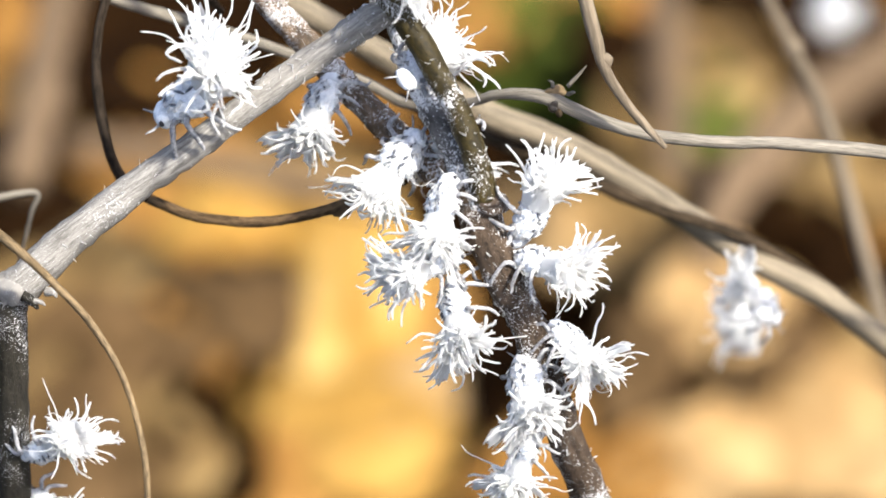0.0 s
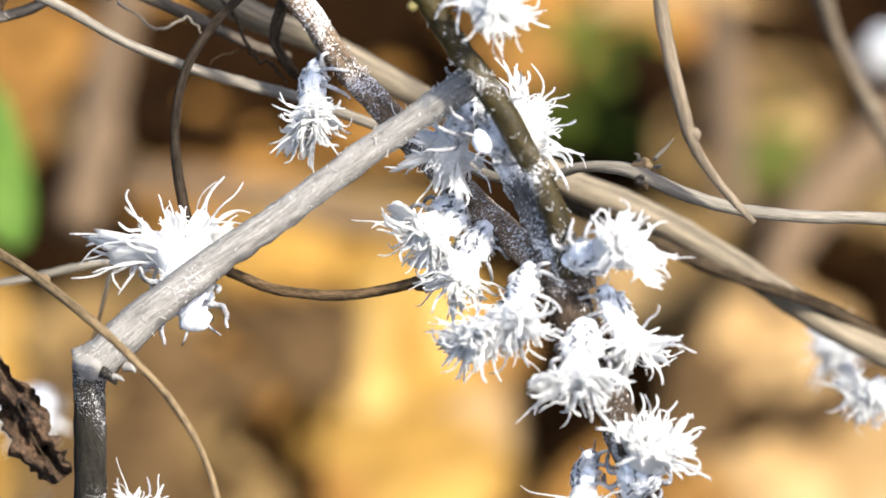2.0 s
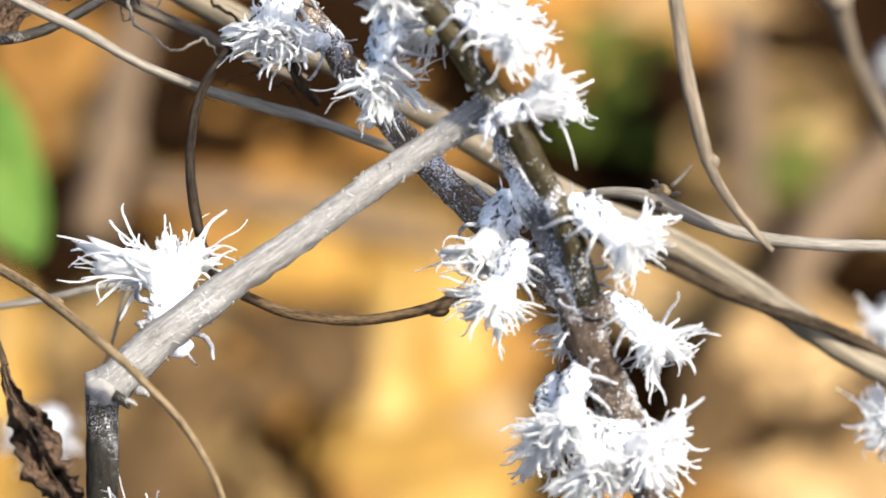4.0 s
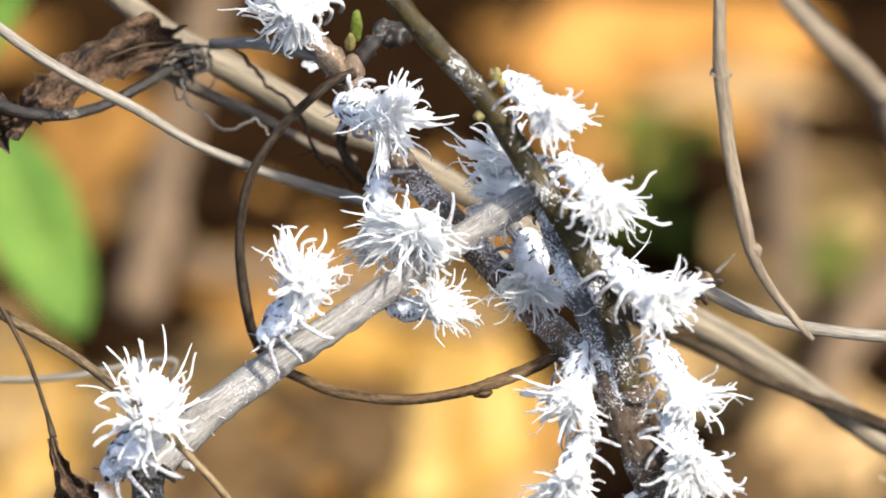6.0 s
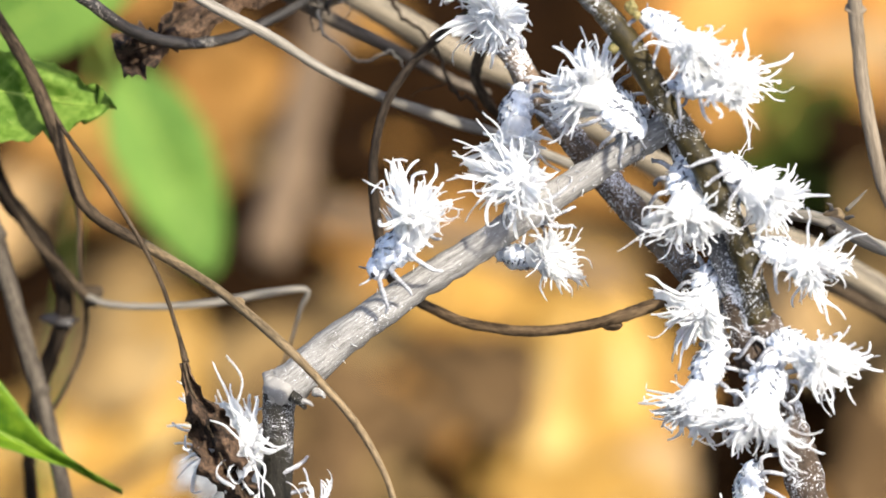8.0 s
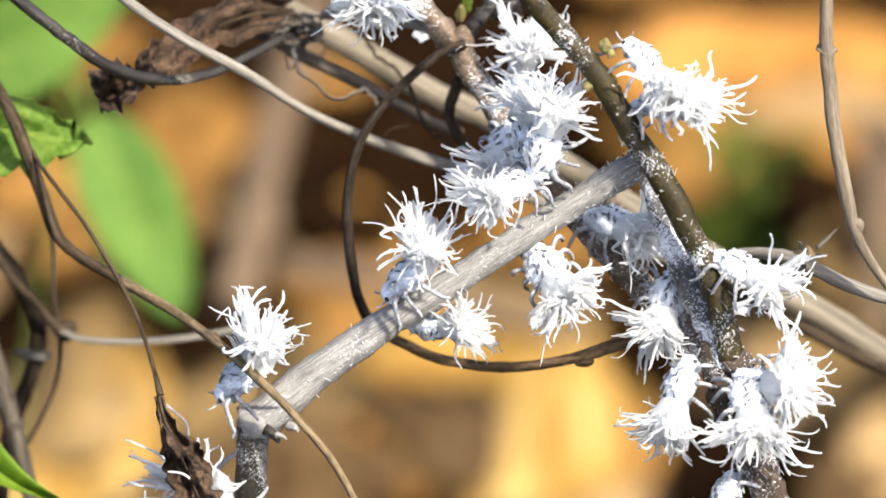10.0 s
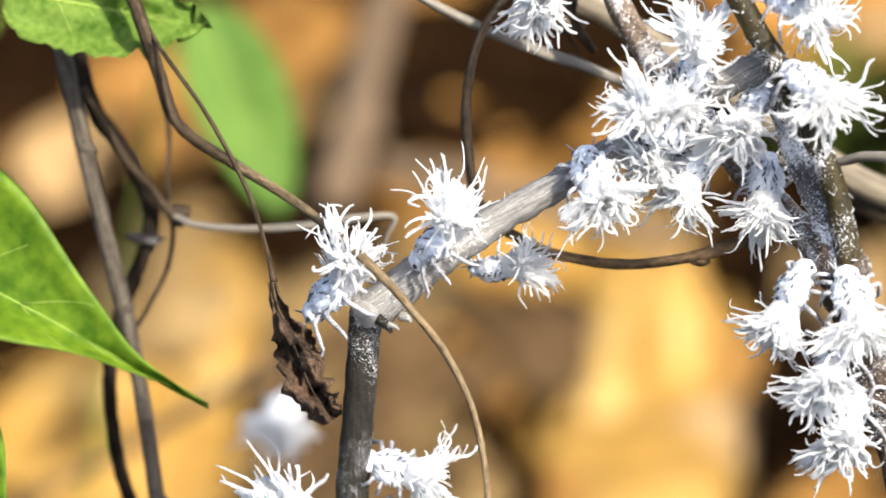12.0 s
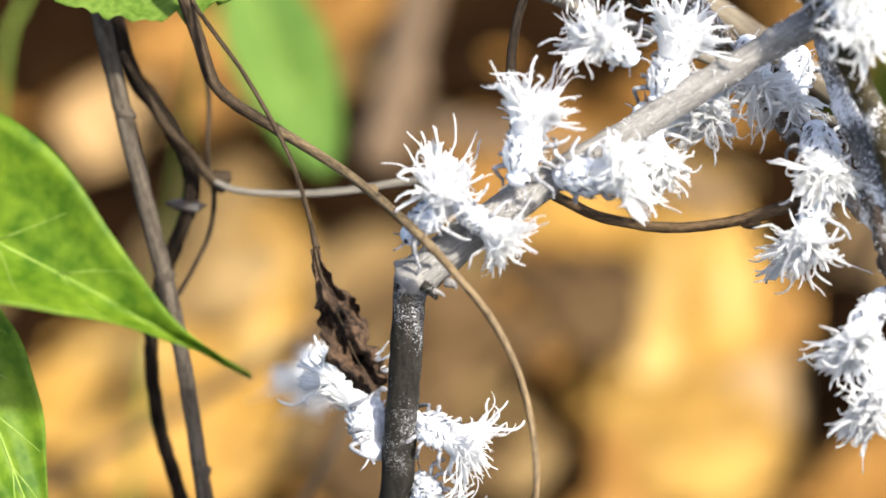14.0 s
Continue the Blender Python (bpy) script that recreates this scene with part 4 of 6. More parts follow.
wisps(shrub, [(-12.8, 38.9, 414.6, 1.4), (-3.2, 33.6, 407, 1.6), (1.3, 30.7, 402.8, 1.7), (5, 27.8, 398.7, 1.7), (9.9, 24.1, 391.7, 1.7), (15.5, 20.3, 386.4, 1.8), (21.4, 15.6, 381.3, 1.9), (27.1, 8.8, 378.6, 1.9), (32.7, 1.4, 376.8, 2), (36.1, -3.9, 376.2, 1.8)], 120, 3, 0.2, 1.0)
wisps(shrub, [(1, 17.6, 432.9, 1.2), (11.2, 13.2, 419.7, 1.3), (16.1, 11.9, 414.4, 1.4), (20.2, 10, 409.9, 1.5), (24.1, 7, 404, 1.5), (27.9, 4.3, 399.2, 1.6), (31.7, 1.1, 392.9, 1.6), (34.8, -2, 386.6, 1.6), (36.3, -4.4, 381.5, 1.7), (36.9, -5.6, 378.9, 1.7)], 110, 4, 0.3, 1.0)
wisps(dead, [(-24.5, -4.3, 366.8, 2.3), (-21.7, -3.7, 367.7, 2.6), (-14.9, -1.2, 373, 2.3), (-6.4, 1.5, 378.6, 2), (2.1, 3.8, 383.6, 1.9), (10.6, 6.3, 389, 1.8), (19, 8.6, 394, 1.8), (23.3, 9.3, 396.7, 1.9), (25.7, 10.1, 397.8, 1.8)], 60, 5)
wisps(dead, [(-24.5, -4.3, 366.8, 2.3), (-21.7, -3.7, 367.7, 2.6), (-14.9, -1.2, 373, 2.3), (-6.4, 1.5, 378.6, 2), (2.1, 3.8, 383.6, 1.9), (10.6, 6.3, 389, 1.8), (19, 8.6, 394, 1.8), (23.3, 9.3, 396.7, 1.9), (25.7, 10.1, 397.8, 1.8)], 130, 6, 0.6, 1.0)


# ---- leaves ----
def stretched_leaf(name, base, tip, width, mat, label, face, curl, fold, wave, seed, sides=(1.0, 1.0), pointed=True, blunt=0.8, ragged=0.0):
    """A leaf from base to tip whose upper side faces the way given, with midrib and side veins."""
    base, tip = Vector(base), Vector(tip)
    x = (tip - base).normalized()
    z = Vector(face)
    z = (z - x * z.dot(x)).normalized()
    m = Matrix((x, z.cross(x), z)).transposed().to_4x4()
    m.translation = base
    ob = thing(name, label, "leaf")
    ob.matrix_world = m
    ln = (tip - base).length
    bm = bmesh.new()
    leaf_mesh(bm, ln, width, curl, fold, wave, seed, 36, 16, 0.00025, pointed, sides, blunt, ragged)
    part("blade", bm, mat, ob)
    foot = [base, base - x * 0.012 + Vector((0, 0, -0.004)), base - x * 0.02 + Vector((0, 0.002, -0.03)), Vector((base.x - 0.03, base.y + 0.01, base.z * 0.4)), Vector((base.x - 0.035, base.y + 0.012, -0.004))]
    bm = bmesh.new()
    sweep(bm, spline([(*(m.inverted() @ p), 0.0004 + 0.0001 * k) for k, p in enumerate(foot)], 8), 7, 0.1)
    part("petiole", bm, VEIN, ob, "long green leaf stalk")

    def height(u, s, half):
        return abs(s) * half * fold + curl * ln * 0.25 - curl * ln * (u - 0.5) ** 2 + wave * width * noise.noise(Vector((u * 3 + seed, s * 1.6, seed * 1.7)))
    bm = bmesh.new()
    sweep(bm, [(u * ln, 0, height(u, 0, 0), 0.0003 * (1.1 - u)) for u in [k / 20 for k in range(21)]], 6)
    part("midrib", bm, VEIN, ob, "pale midrib")
    for k in range(5):
        for s in (1, -1):
            u0 = 0.12 + 0.15 * k
            rows = []
            for i in range(7):
                f = i / 6 * 0.85
                u = u0 + 0.16 * f ** 0.8
                shape = math.sin(math.pi / 2 * u / 0.35) ** 0.7 if u < 0.35 else ((1 + math.cos(math.pi * (u - 0.35) / 0.65)) / 2) ** 1.25
                half = width * 0.5 * shape
                rows.append((u * ln, s * f * half * sides[0 if s > 0 else 1], height(u, s * f, half) - 0.00002, 0.00012 * (1.1 - f)))
            bm = bmesh.new()
            sweep(bm, rows, 5)
            part("side_vein", bm, VEIN, ob)
    return ob


def crumpled_leaf(name, points, label, seed):
    """A dead leaf shrunk into a twisted, folded strip along rows of x, y, z, half width (mm)."""
    ob = thing(name, label, "leaf")
    path = [q * 0.001 for q in spline(points, 8)]
    nx, ny = len(path) - 1, 16
    bm = bmesh.new()
    rows = []
    for i, q in enumerate(path):
        ahead = Vector(path[min(i + 1, nx)][:3] - path[max(i - 1, 0)][:3]).normalized()
        side = ahead.cross(Vector((0, -0.8, 0.6))).normalized()
        up = side.cross(ahead)
        row = []
        for j in range(ny + 1):
            s = 2 * j / ny - 1
            w = q[3] * (1 + 0.55 * noise.noise(Vector((i * 0.35, s * 0.5, seed))) + (0.22 * noise.noise(Vector((i * 0.55, s, seed + 9))) if abs(s) > 0.8 else 0))
            fold = 0.6 * w * math.cos(s * 4.5 + i * 0.18 + seed) + 1.1 * w * noise.noise(Vector((i * 0.16, s * 2.6, seed + 3))) + 0.5 * w * noise.noise(Vector((i * 0.38, s * 5, seed + 5)))
            row.append(Vector(q[:3]) + side * (s * w * 0.95) + up * fold)
        rows.append(row)
    thick = Vector((0, 0.0001, -0.0001))
    top = [[bm.verts.new(p) for p in r] for r in rows]
    low = [[bm.verts.new(p + thick) for p in r] for r in rows]
    for i in range(nx):
        for j in range(ny):
            bm.faces.new((top[i][j], top[i + 1][j], top[i + 1][j + 1], top[i][j + 1]))
            bm.faces.new((low[i][j], low[i][j + 1], low[i + 1][j + 1], low[i + 1][j]))
        bm.faces.new((top[i][0], low[i][0], low[i + 1][0], top[i + 1][0]))
        bm.faces.new((top[i][ny], top[i + 1][ny], low[i + 1][ny], low[i][ny]))
    part("blade", bm, DEAD, ob)
    bm = bmesh.new()
    sweep(bm, [(*(Vector(q[:3]) + Vector((0, -0.0004, 0.0002))), 0.00022 * (1.2 - i / nx)) for i, q in enumerate(path)], 6, 0.2)
    part("midrib", bm, DARK_VINE, ob)
    return ob


FACE = (0.0, -0.8, 0.6)
stretched_leaf("green_leaf", (-0.0953, -0.0079, 0.3861), (-0.0405, -0.0305, 0.3712), 0.0215, GREEN, "fresh green pointed leaf with a pale midrib", (0.1, -0.62, 0.75), 0.06, 0.75, 0.07, 2, (1.15, 0.95))
stretched_leaf("green_leaf", (-0.083, -0.0049, 0.3696), (-0.0631, -0.0318, 0.3311), 0.0125, GREEN, "fresh green leaf hanging below another", (0.3, -0.7, 0.6), 0.06, 0.45, 0.08, 5)
stretched_leaf("green_leaf", (-0.0854, 0, 0.366), (-0.0698, -0.0056, 0.3615), 0.005, GREEN, "small green leaf half hidden behind another", FACE, 0.06, 0.3, 0.05, 6)
stretched_leaf("green_leaf", (-0.0727, 0.0316, 0.3902), (-0.0466, 0.028, 0.3885), 0.0145, RAGGED_GREEN, "small green leaf with a browned ragged edge", (0.0, -0.7, 0.7), 0.03, 0.25, 0.16, 8, (0.7, 0.95), False, 0.45, 0.12)
stretched_leaf("green_leaf", (-0.0685, 0.239, 0.261), (-0.0512, 0.2171, 0.2297), 0.0185, DEEP_GREEN, "broad green leaf out of focus behind", (0.3, -0.8, 0.5), 0.1, 0.2, 0.05, 11, (1.0, 1.0), False, 0.6)
stretched_leaf("green_leaf", (-0.0914, 0.1985, 0.2904), (-0.0557, 0.2109, 0.3081), 0.018, DEEP_GREEN, "large green leaf out of focus behind", (0.2, -0.8, 0.5), 0.1, 0.2, 0.05, 14, (1.0, 1.0), False)

stem("stalk", [(-52.8, 24.1, 389.9, 0.3), (-51.2, 21, 389.1, 0.3), (-48.5, 16.7, 388.2, 0.3), (-44.8, 11.7, 386.2, 0.3), (-40.4, 6.2, 381.8, 0.3), (-37.6, 1.5, 378.6, 0.3), (-35.5, -2.7, 374.3, 0.3), (-34.5, -5.5, 372.1, 0.5)], DARK_VINE, crumpled_leaf("dead_leaf", [(-34.7, -5.5, 372.1, 0.51), (-34, -7.1, 369.8, 0.94), (-32.4, -9.9, 367.6, 2.12), (-30.9, -11.6, 365.1, 2.72), (-29.5, -14.2, 363.2, 2.89), (-27.9, -15.7, 361.1, 2.38), (-26.4, -16.9, 359.3, 1.36)], "shrivelled dark brown dead leaf hanging from a thin stalk", 3), 8, 0.2)
crumpled_leaf("dead_leaf", [(-19.5, 43.1, 399.7, 2.2), (-24.4, 39.4, 401.4, 3.3), (-29.5, 36.6, 400.9, 3.4), (-33.7, 33.4, 399.8, 2.9), (-37.2, 30.4, 398.9, 2.4), (-39.3, 28.5, 398, 1.8), (-41.8, 28, 397.3, 3.8), (-44.7, 27.4, 396.4, 3)], "crumpled dark brown dead leaf caught on the vines", 8)

# ---- sticks lying in the litter ----
for pts, words in (([(-39.8, 512.6, 128.7, 5.1), (-43.6, 466.8, 133, 5.2), (-45.7, 423.4, 140.8, 5.3), (-47.5, 370.1, 151.9, 5.1), (-49.5, 334.5, 153.3, 5)], "grey brown stick leaning out of the litter"), ([(190.4, 519, 68.1, 6.1), (163.2, 479.8, 81.9, 6.6), (138, 423.5, 106, 6.6), (119.1, 391.1, 112.1, 6), (107.9, 366.4, 111.8, 4.6), (105.3, 353, 110.1, 3.3)], "thick grey stick bent over the litter"), ([(-113.5, 236.9, 136, 1.2), (-98.7, 234, 149.2, 1.3), (-84.3, 230.6, 161.8, 1.4), (-70.3, 227.4, 174.7, 1.2), (-54.4, 225.7, 189.7, 1.1)], "thin dry stick slanting over the litter"), ([(-48.5, 471.9, 70.6, 3.7), (-22.3, 470, 67.9, 4.4), (3.7, 466.1, 62.3, 4.1), (28.3, 462.6, 57.3, 3.7)], "grey stick lying across the litter"), ([(112.6, 561.8, 59.5, 4.7), (110.8, 517.2, 65.6, 5), (107.6, 473.4, 72.8, 4.8), (106, 448.5, 72.1, 4.3)], "pale upright stick in the litter")):
    stick = thing("fallen_stick", words, "stick")
    stem("stick_length", pts, TAUPE, stick, 10, 0.15)
    knots(stick, pts, TAUPE, (1, 3))


# ---- planthopper nymphs ----
LABEL_STEM = "white waxy planthopper nymph clinging to the shrub stem"
LABEL_TWIG = "white waxy planthopper nymph walking on the grey twig"
LABEL_OLIVE = "white waxy planthopper nymph on the olive shoot"
LABEL_BROWN = "white waxy planthopper nymph under the brown branch"
LABEL_DEAD = "white waxy planthopper nymph on the dark dead stem"
LABEL_BEIGE = "white waxy planthopper nymph on the beige cane"
LABEL_FAR = "white waxy planthopper nymph blurred far behind the twigs"


def wax_ribbon(bm, root, way, length, bend, curl, radius, rnd, n=14, free=0.35):
    """One wax thread: straight at first, then wavering and curling to a blunt, often hooked tip."""
    p, d, rows = Vector(root), Vector(way).normalized(), []
    wig = Vector((rnd.gauss(0, 1), rnd.gauss(0, 1), rnd.gauss(0, 1))) * 0.1
    wag = Vector((rnd.gauss(0, 1), rnd.gauss(0, 1), rnd.gauss(0, 1))) * 0.15
    hook = Vector((rnd.gauss(0, 1), rnd.gauss(0, 1), rnd.gauss(0, 1))) * rnd.choice((0.0, 0.0, 0.3, 0.7))
    shift, beat = rnd.uniform(0, 6), rnd.uniform(8, 15)
    for q in range(n + 1):
        u = q / n
        tip = 1.0 if u < 0.93 else 0.75
        rows.append((*p, radius * (1.4 - 0.7 * u) * tip * (0.85 + 0.3 * rnd.random())))
        d = (d + bend * 0.05 + curl * max(0.0, u - free) + wig * math.sin(u * 6 + shift) + wag * u * math.sin(u * beat + shift) + (hook if u > 0.72 else hook * 0)).normalized()
        p = p + d * (length / n)
    sweep(bm, rows, 6, 0.3, flat=rnd.choice((0.4, 0.6, 0.9)))


def wax_fan(bm, root, way, across, length, width, bend, rnd, nx=9, ny=10):
    """A fan of fused threads: a thin ribbed sheet, bent outwards, with a torn far edge."""
    way, across = Vector(way).normalized(), Vector(across).normalized()
    face = way.cross(across).normalized()
    ribs = [rnd.uniform(-1, 1) for _ in range(ny + 1)]
    reach = [rnd.uniform(0.7, 1.05) for _ in range(ny + 1)]
    layers = []
    for lay in (0, 1):
        grid = []
        for i in range(nx + 1):
            u = i / nx
            row = []
            for j in range(ny + 1):
                s = 2 * j / ny - 1
                r = u * length * (reach[j] if u > 0.5 else 1 + (reach[j] - 1) * u * 2)
                w = width * (0.35 + 0.65 * u)
                p = Vector(root) + way * r * math.cos(s * 0.5 * u) + across * (s * w + 0.05 * w * ribs[j]) + face * (ribs[j] * 0.1 * MM * u + 0.35 * w * s * s)
                p += Vector(bend) * (0.25 * length * u * u)
                row.append(bm.verts.new(p + face * ((0.05 if lay else -0.05) * MM)))
            grid.append(row)
        layers.append(grid)
    a, b = layers
    for i in range(nx):
        for j in range(ny):
            bm.faces.new((a[i][j], a[i + 1][j], a[i + 1][j + 1], a[i][j + 1]))
            bm.faces.new((b[i][j], b[i][j + 1], b[i + 1][j + 1], b[i + 1][j]))
        bm.faces.new((a[i][0], b[i][0], b[i + 1][0], a[i + 1][0]))
        bm.faces.new((a[i][ny], a[i + 1][ny], b[i + 1][ny], b[i][ny]))
    for j in range(ny):
        bm.faces.new((a[nx][j], b[nx][j], b[nx][j + 1], a[nx][j + 1]))
    bmesh.ops.recalc_face_normals(bm, faces=bm.faces)


def build_nymph(variant):
    """Head towards +X, back towards +Z, feet on z = -2.3 mm. Wax threads fan out from the tail end."""
    rnd = random.Random(40 + variant)
    lift = Matrix.Rotation(radians(40 if variant > 3 else 0), 3, "Y")
    hinge = Vector((-1.3, 0, 0.3)) * MM
    ob = thing("planthopper_nymph", "white waxy planthopper nymph", "insect", "planthopper nymphs on the stems")
    bm = bmesh.new()
    bmesh.ops.create_uvsphere(bm, u_segments=28, v_segments=22, radius=1)
    for v in bm.verts:
        x, y, z = v.co
        w = 1.0 - 0.24 * max(0, x) ** 1.5
        seg = 1 + 0.06 * math.cos(x * 15) + 0.05 * max(0.0, math.cos(y * 7)) * (1 if z > 0 else 0)
        f = 1 + 0.1 * noise.noise(v.co * 3.1 + Vector((variant, 0, 0))) + 0.1 * noise.noise(v.co * 8)
        v.co = Vector((x * 2.5 * f + 0.4, y * 1.85 * w * seg * f, z * (1.5 if z > 0 else 1.0) * w * seg * f + 0.1)) * MM
    part("body", bm, WAX_BODY, ob, "white body with slate grey marks")
    bm = bmesh.new()
    knob(bm, (2.7 * MM, 0, -0.15 * MM), 1.05 * MM, (0.8, 1.2, 0.9), 0.2, 3)
    head = part("head", bm, WAX_BODY, ob)
    for s in (1, -1):
        bm = bmesh.new()
        knob(bm, (2.9 * MM, s * 1.1 * MM, 0.05 * MM), 0.26 * MM, (1, 0.8, 1.1), 0.05, 2)
        part("eye", bm, EYE, head)
        bm = bmesh.new()
        sweep(bm, [(3.2 * MM, s * 0.7 * MM, -0.2 * MM, 0.12 * MM), (3.8 * MM, s * 1.1 * MM, -0.1 * MM, 0.1 * MM), (4.3 * MM, s * 1.5 * MM, 0.2 * MM, 0.06 * MM)], 5)
        part("antenna", bm, LEG, head)
    # slate marks, short raised streaks in pairs along the back
    for k in range(10):
        s = 1 if k % 2 else -1
        x0 = 1.9 - 0.36 * (k // 2 * 2) + rnd.uniform(-0.12, 0.12)
        y0 = s * rnd.uniform(0.3, 1.0)
        lean = rnd.uniform(-0.1, 0.22)
        rows = []
        for i in range(5):
            x = (x0 - 0.17 * i) / 2.5
            y = (y0 + lean * s * i) / 1.85
            z = math.sqrt(max(0.02, 1 - x * x - y * y)) * 1.57 * (1 - 0.24 * max(0, x) ** 1.5) + 0.14
            rows.append(((x * 2.5 + 0.4) * MM, y * 1.85 * (1 - 0.24 * max(0, x) ** 1.5) * MM, z * MM, 0.19 * MM * (1 - abs(i - 2) / 3)))
        bm = bmesh.new()
        sweep(bm, rows, 5, flat=0.6)
        part("back_mark", bm, STRIPE, ob, "dark slate streak")
    # legs, bent at the knee and dusted with wax
    for k, (x, sweep_x) in enumerate(((1.5, 1.5), (0.6, 0.3), (-0.4, -1.2))):
        for s in (1, -1):
            bm = bmesh.new()
            j, w = rnd.uniform(-0.3, 0.3), rnd.uniform(-0.3, 0.3)
            rows = [(x, s * 0.9, -0.5, 0.3), (x + sweep_x * 0.4 + j, s * (1.9 + w), 0.1, 0.24), (x + sweep_x * 0.6 + j, s * (2.5 + w), -0.1, 0.22), (x + sweep_x * 0.95, s * (2.7 + w), -1.5, 0.19), (x + sweep_x * 1.15, s * (2.6 + w), -2.2, 0.16), (x + sweep_x * 1.5, s * (2.6 + w), -2.6, 0.12)]
            sweep(bm, [[c * MM for c in q] for q in spline(rows, 4)], 6, 0.3)
            part("leg", bm, LEG, ob)
    # short curled wax tufts on back and flanks
    bm = bmesh.new()
    for k in range(110):
        a, x = rnd.uniform(-0.5, math.pi + 0.5), rnd.uniform(-0.95, 0.75)
        r = math.sqrt(1 - x * x)
        p = Vector((x * 2.4 + 0.4, math.cos(a) * 1.75 * r, math.sin(a) * 1.45 * r + 0.1)) * MM
        way = Vector((-0.9 + rnd.uniform(-0.4, 0.5), math.cos(a), math.sin(a) * 0.8))
        strand(bm, p, way, rnd.uniform(0.3, 0.75) * MM, Vector((-0.6, 0, -0.2)), rnd.uniform(0.08, 0.15) * MM, rnd, 3, 4)
    tagged(part("wax_fuzz", bm, WAX, ob), kind="stuff")
    # the skirt of fused wax that flares from the tail, ribbed lengthwise
    half = (1.0, 0.8, 1.15, 0.7, 0.95, 0.85)[variant]
    bm = bmesh.new()
    rings, sides, steps = [], 48, 14
    for i in range(steps + 1):
        u = i / steps
        x = -1.2 - 3.0 * u
        close = 1.0 if u < 0.8 else math.sqrt(max(0.0, 1 - ((u - 0.8) / 0.2) ** 2))
        wide, high = (1.45 + 1.35 * half * u ** 1.2) * close, (1.3 + 0.4 * math.sin(u * 2.4)) * close
        ring = []
        for k in range(sides):
            a = 2 * math.pi * k / sides
            c = Vector((math.cos(a), math.sin(a), u))
            f = 1 + u * (0.3 * noise.noise(Vector((c.x * 3.2, c.y * 3.2, u * 0.5 + variant))) + 0.22 * noise.noise(Vector((c.x * 8, c.y * 8, u * 0.7 + variant))))
            p = Vector((x - 0.9 * u * half * (1 - abs(c.x)) * close, c.x * wide * f, 0.35 + 0.35 * u + c.y * high * f)) * MM
            ring.append(bm.verts.new(hinge + lift @ (p - hinge)))
        rings.append(ring)
    for a, b in zip(rings, rings[1:]):
        for k in range(sides):
            bm.faces.new((a[k], a[(k + 1) % sides], b[(k + 1) % sides], b[k]))
    bmesh.ops.recalc_face_normals(bm, faces=bm.faces)
    part("wax_skirt", bm, WAX, ob, "dense white wax fused at the tail")
    # short loose threads standing on the skirt
    bm = bmesh.new()
    for k in range(90):
        a, u = rnd.uniform(0, 2 * math.pi), rnd.uniform(0.15, 1.0)
        spread = (1.45 + 1.35 * half * u) * (0.9 if u < 0.8 else 0.6 * rnd.random())
        p = hinge + lift @ (Vector((-1.2 - 3.3 * u, math.cos(a) * spread, 0.35 + 0.35 * u + math.sin(a) * 1.35 * min(1, spread / 1.6))) * MM - hinge)
        way = lift @ Vector((-1.1, math.cos(a) * 0.8, math.sin(a) * 0.8 + 0.1))
        bend = lift @ Vector((-0.3, rnd.uniform(-0.4, 0.4), rnd.uniform(-0.3, 0.3)))
        strand(bm, p, way, rnd.uniform(0.9, 2.6) * MM, bend, rnd.uniform(0.07, 0.14) * MM, rnd, 7, 5)
    tagged(part("wax_fuzz", bm, WAX, ob), kind="stuff")
    # threads in plumes: fused at the root, parting into curled tips
    plumes = (25, 23, 27, 22, 19, 18)[variant]
    for k in range(plumes):
        a = 2 * math.pi * (k + rnd.uniform(-0.35, 0.35)) / plumes
        spread = 0.14 + 0.92 * half * math.sqrt(rnd.random())
        side, rise = math.cos(a) * 1.0, math.sin(a) * 0.6
        way = Vector((-math.cos(spread), math.sin(spread) * side, math.sin(spread) * rise + 0.12)).normalized()
        root = Vector((-2.1 - rnd.uniform(0, 1.3), side * 1.25 * math.sin(spread), 0.5 + rise * 1.0 * math.sin(spread))) * MM
        out = Vector((0.25, side, rise))
        sense = rnd.choice((1.0, 1.0, 0.5, -0.5))
        plume_length = rnd.choice((rnd.uniform(2.5, 3.8), rnd.uniform(3.6, 5.2), rnd.uniform(4.6, 6.8)))
        plume_length *= 1.25 if variant > 3 and rise > -0.2 else 1.0
        cross = way.cross(out)
        if k % 2 == 0:
            bm = bmesh.new()
            wax_fan(bm, hinge + lift @ (root - hinge), lift @ way, lift @ cross, plume_length * 0.7 * MM, rnd.uniform(0.6, 1.2) * MM, lift @ (out * sense), rnd)
            part("wax_fan", bm, WAX, ob, "thin fan of fused wax")
        for i in range(rnd.choice((3, 3, 4, 5))):
            off = Vector((rnd.gauss(0, 1), rnd.gauss(0, 1), rnd.gauss(0, 1)))
            twist = Vector((rnd.gauss(0, 1), rnd.gauss(0, 1), rnd.gauss(0, 1)))
            curl = out * sense * rnd.uniform(0.2, 1.1) + cross * rnd.uniform(-0.5, 0.5) + twist * 0.3 + Vector((0, 0, -0.1))
            p = root + off * 0.14 * MM
            bm = bmesh.new()
            p = hinge + lift @ (p - hinge)
            wax_ribbon(bm, p, lift @ (way + off * 0.13), plume_length * rnd.uniform(0.65, 1.08) * MM, lift @ (off * 0.6 + out * 0.5), lift @ curl, rnd.uniform(0.085, 0.19) * MM, rnd, free=rnd.uniform(0.3, 0.7))
            part("wax_thread", bm, WAX, ob)
    ob.location = (0, 0, 5)
    return ob


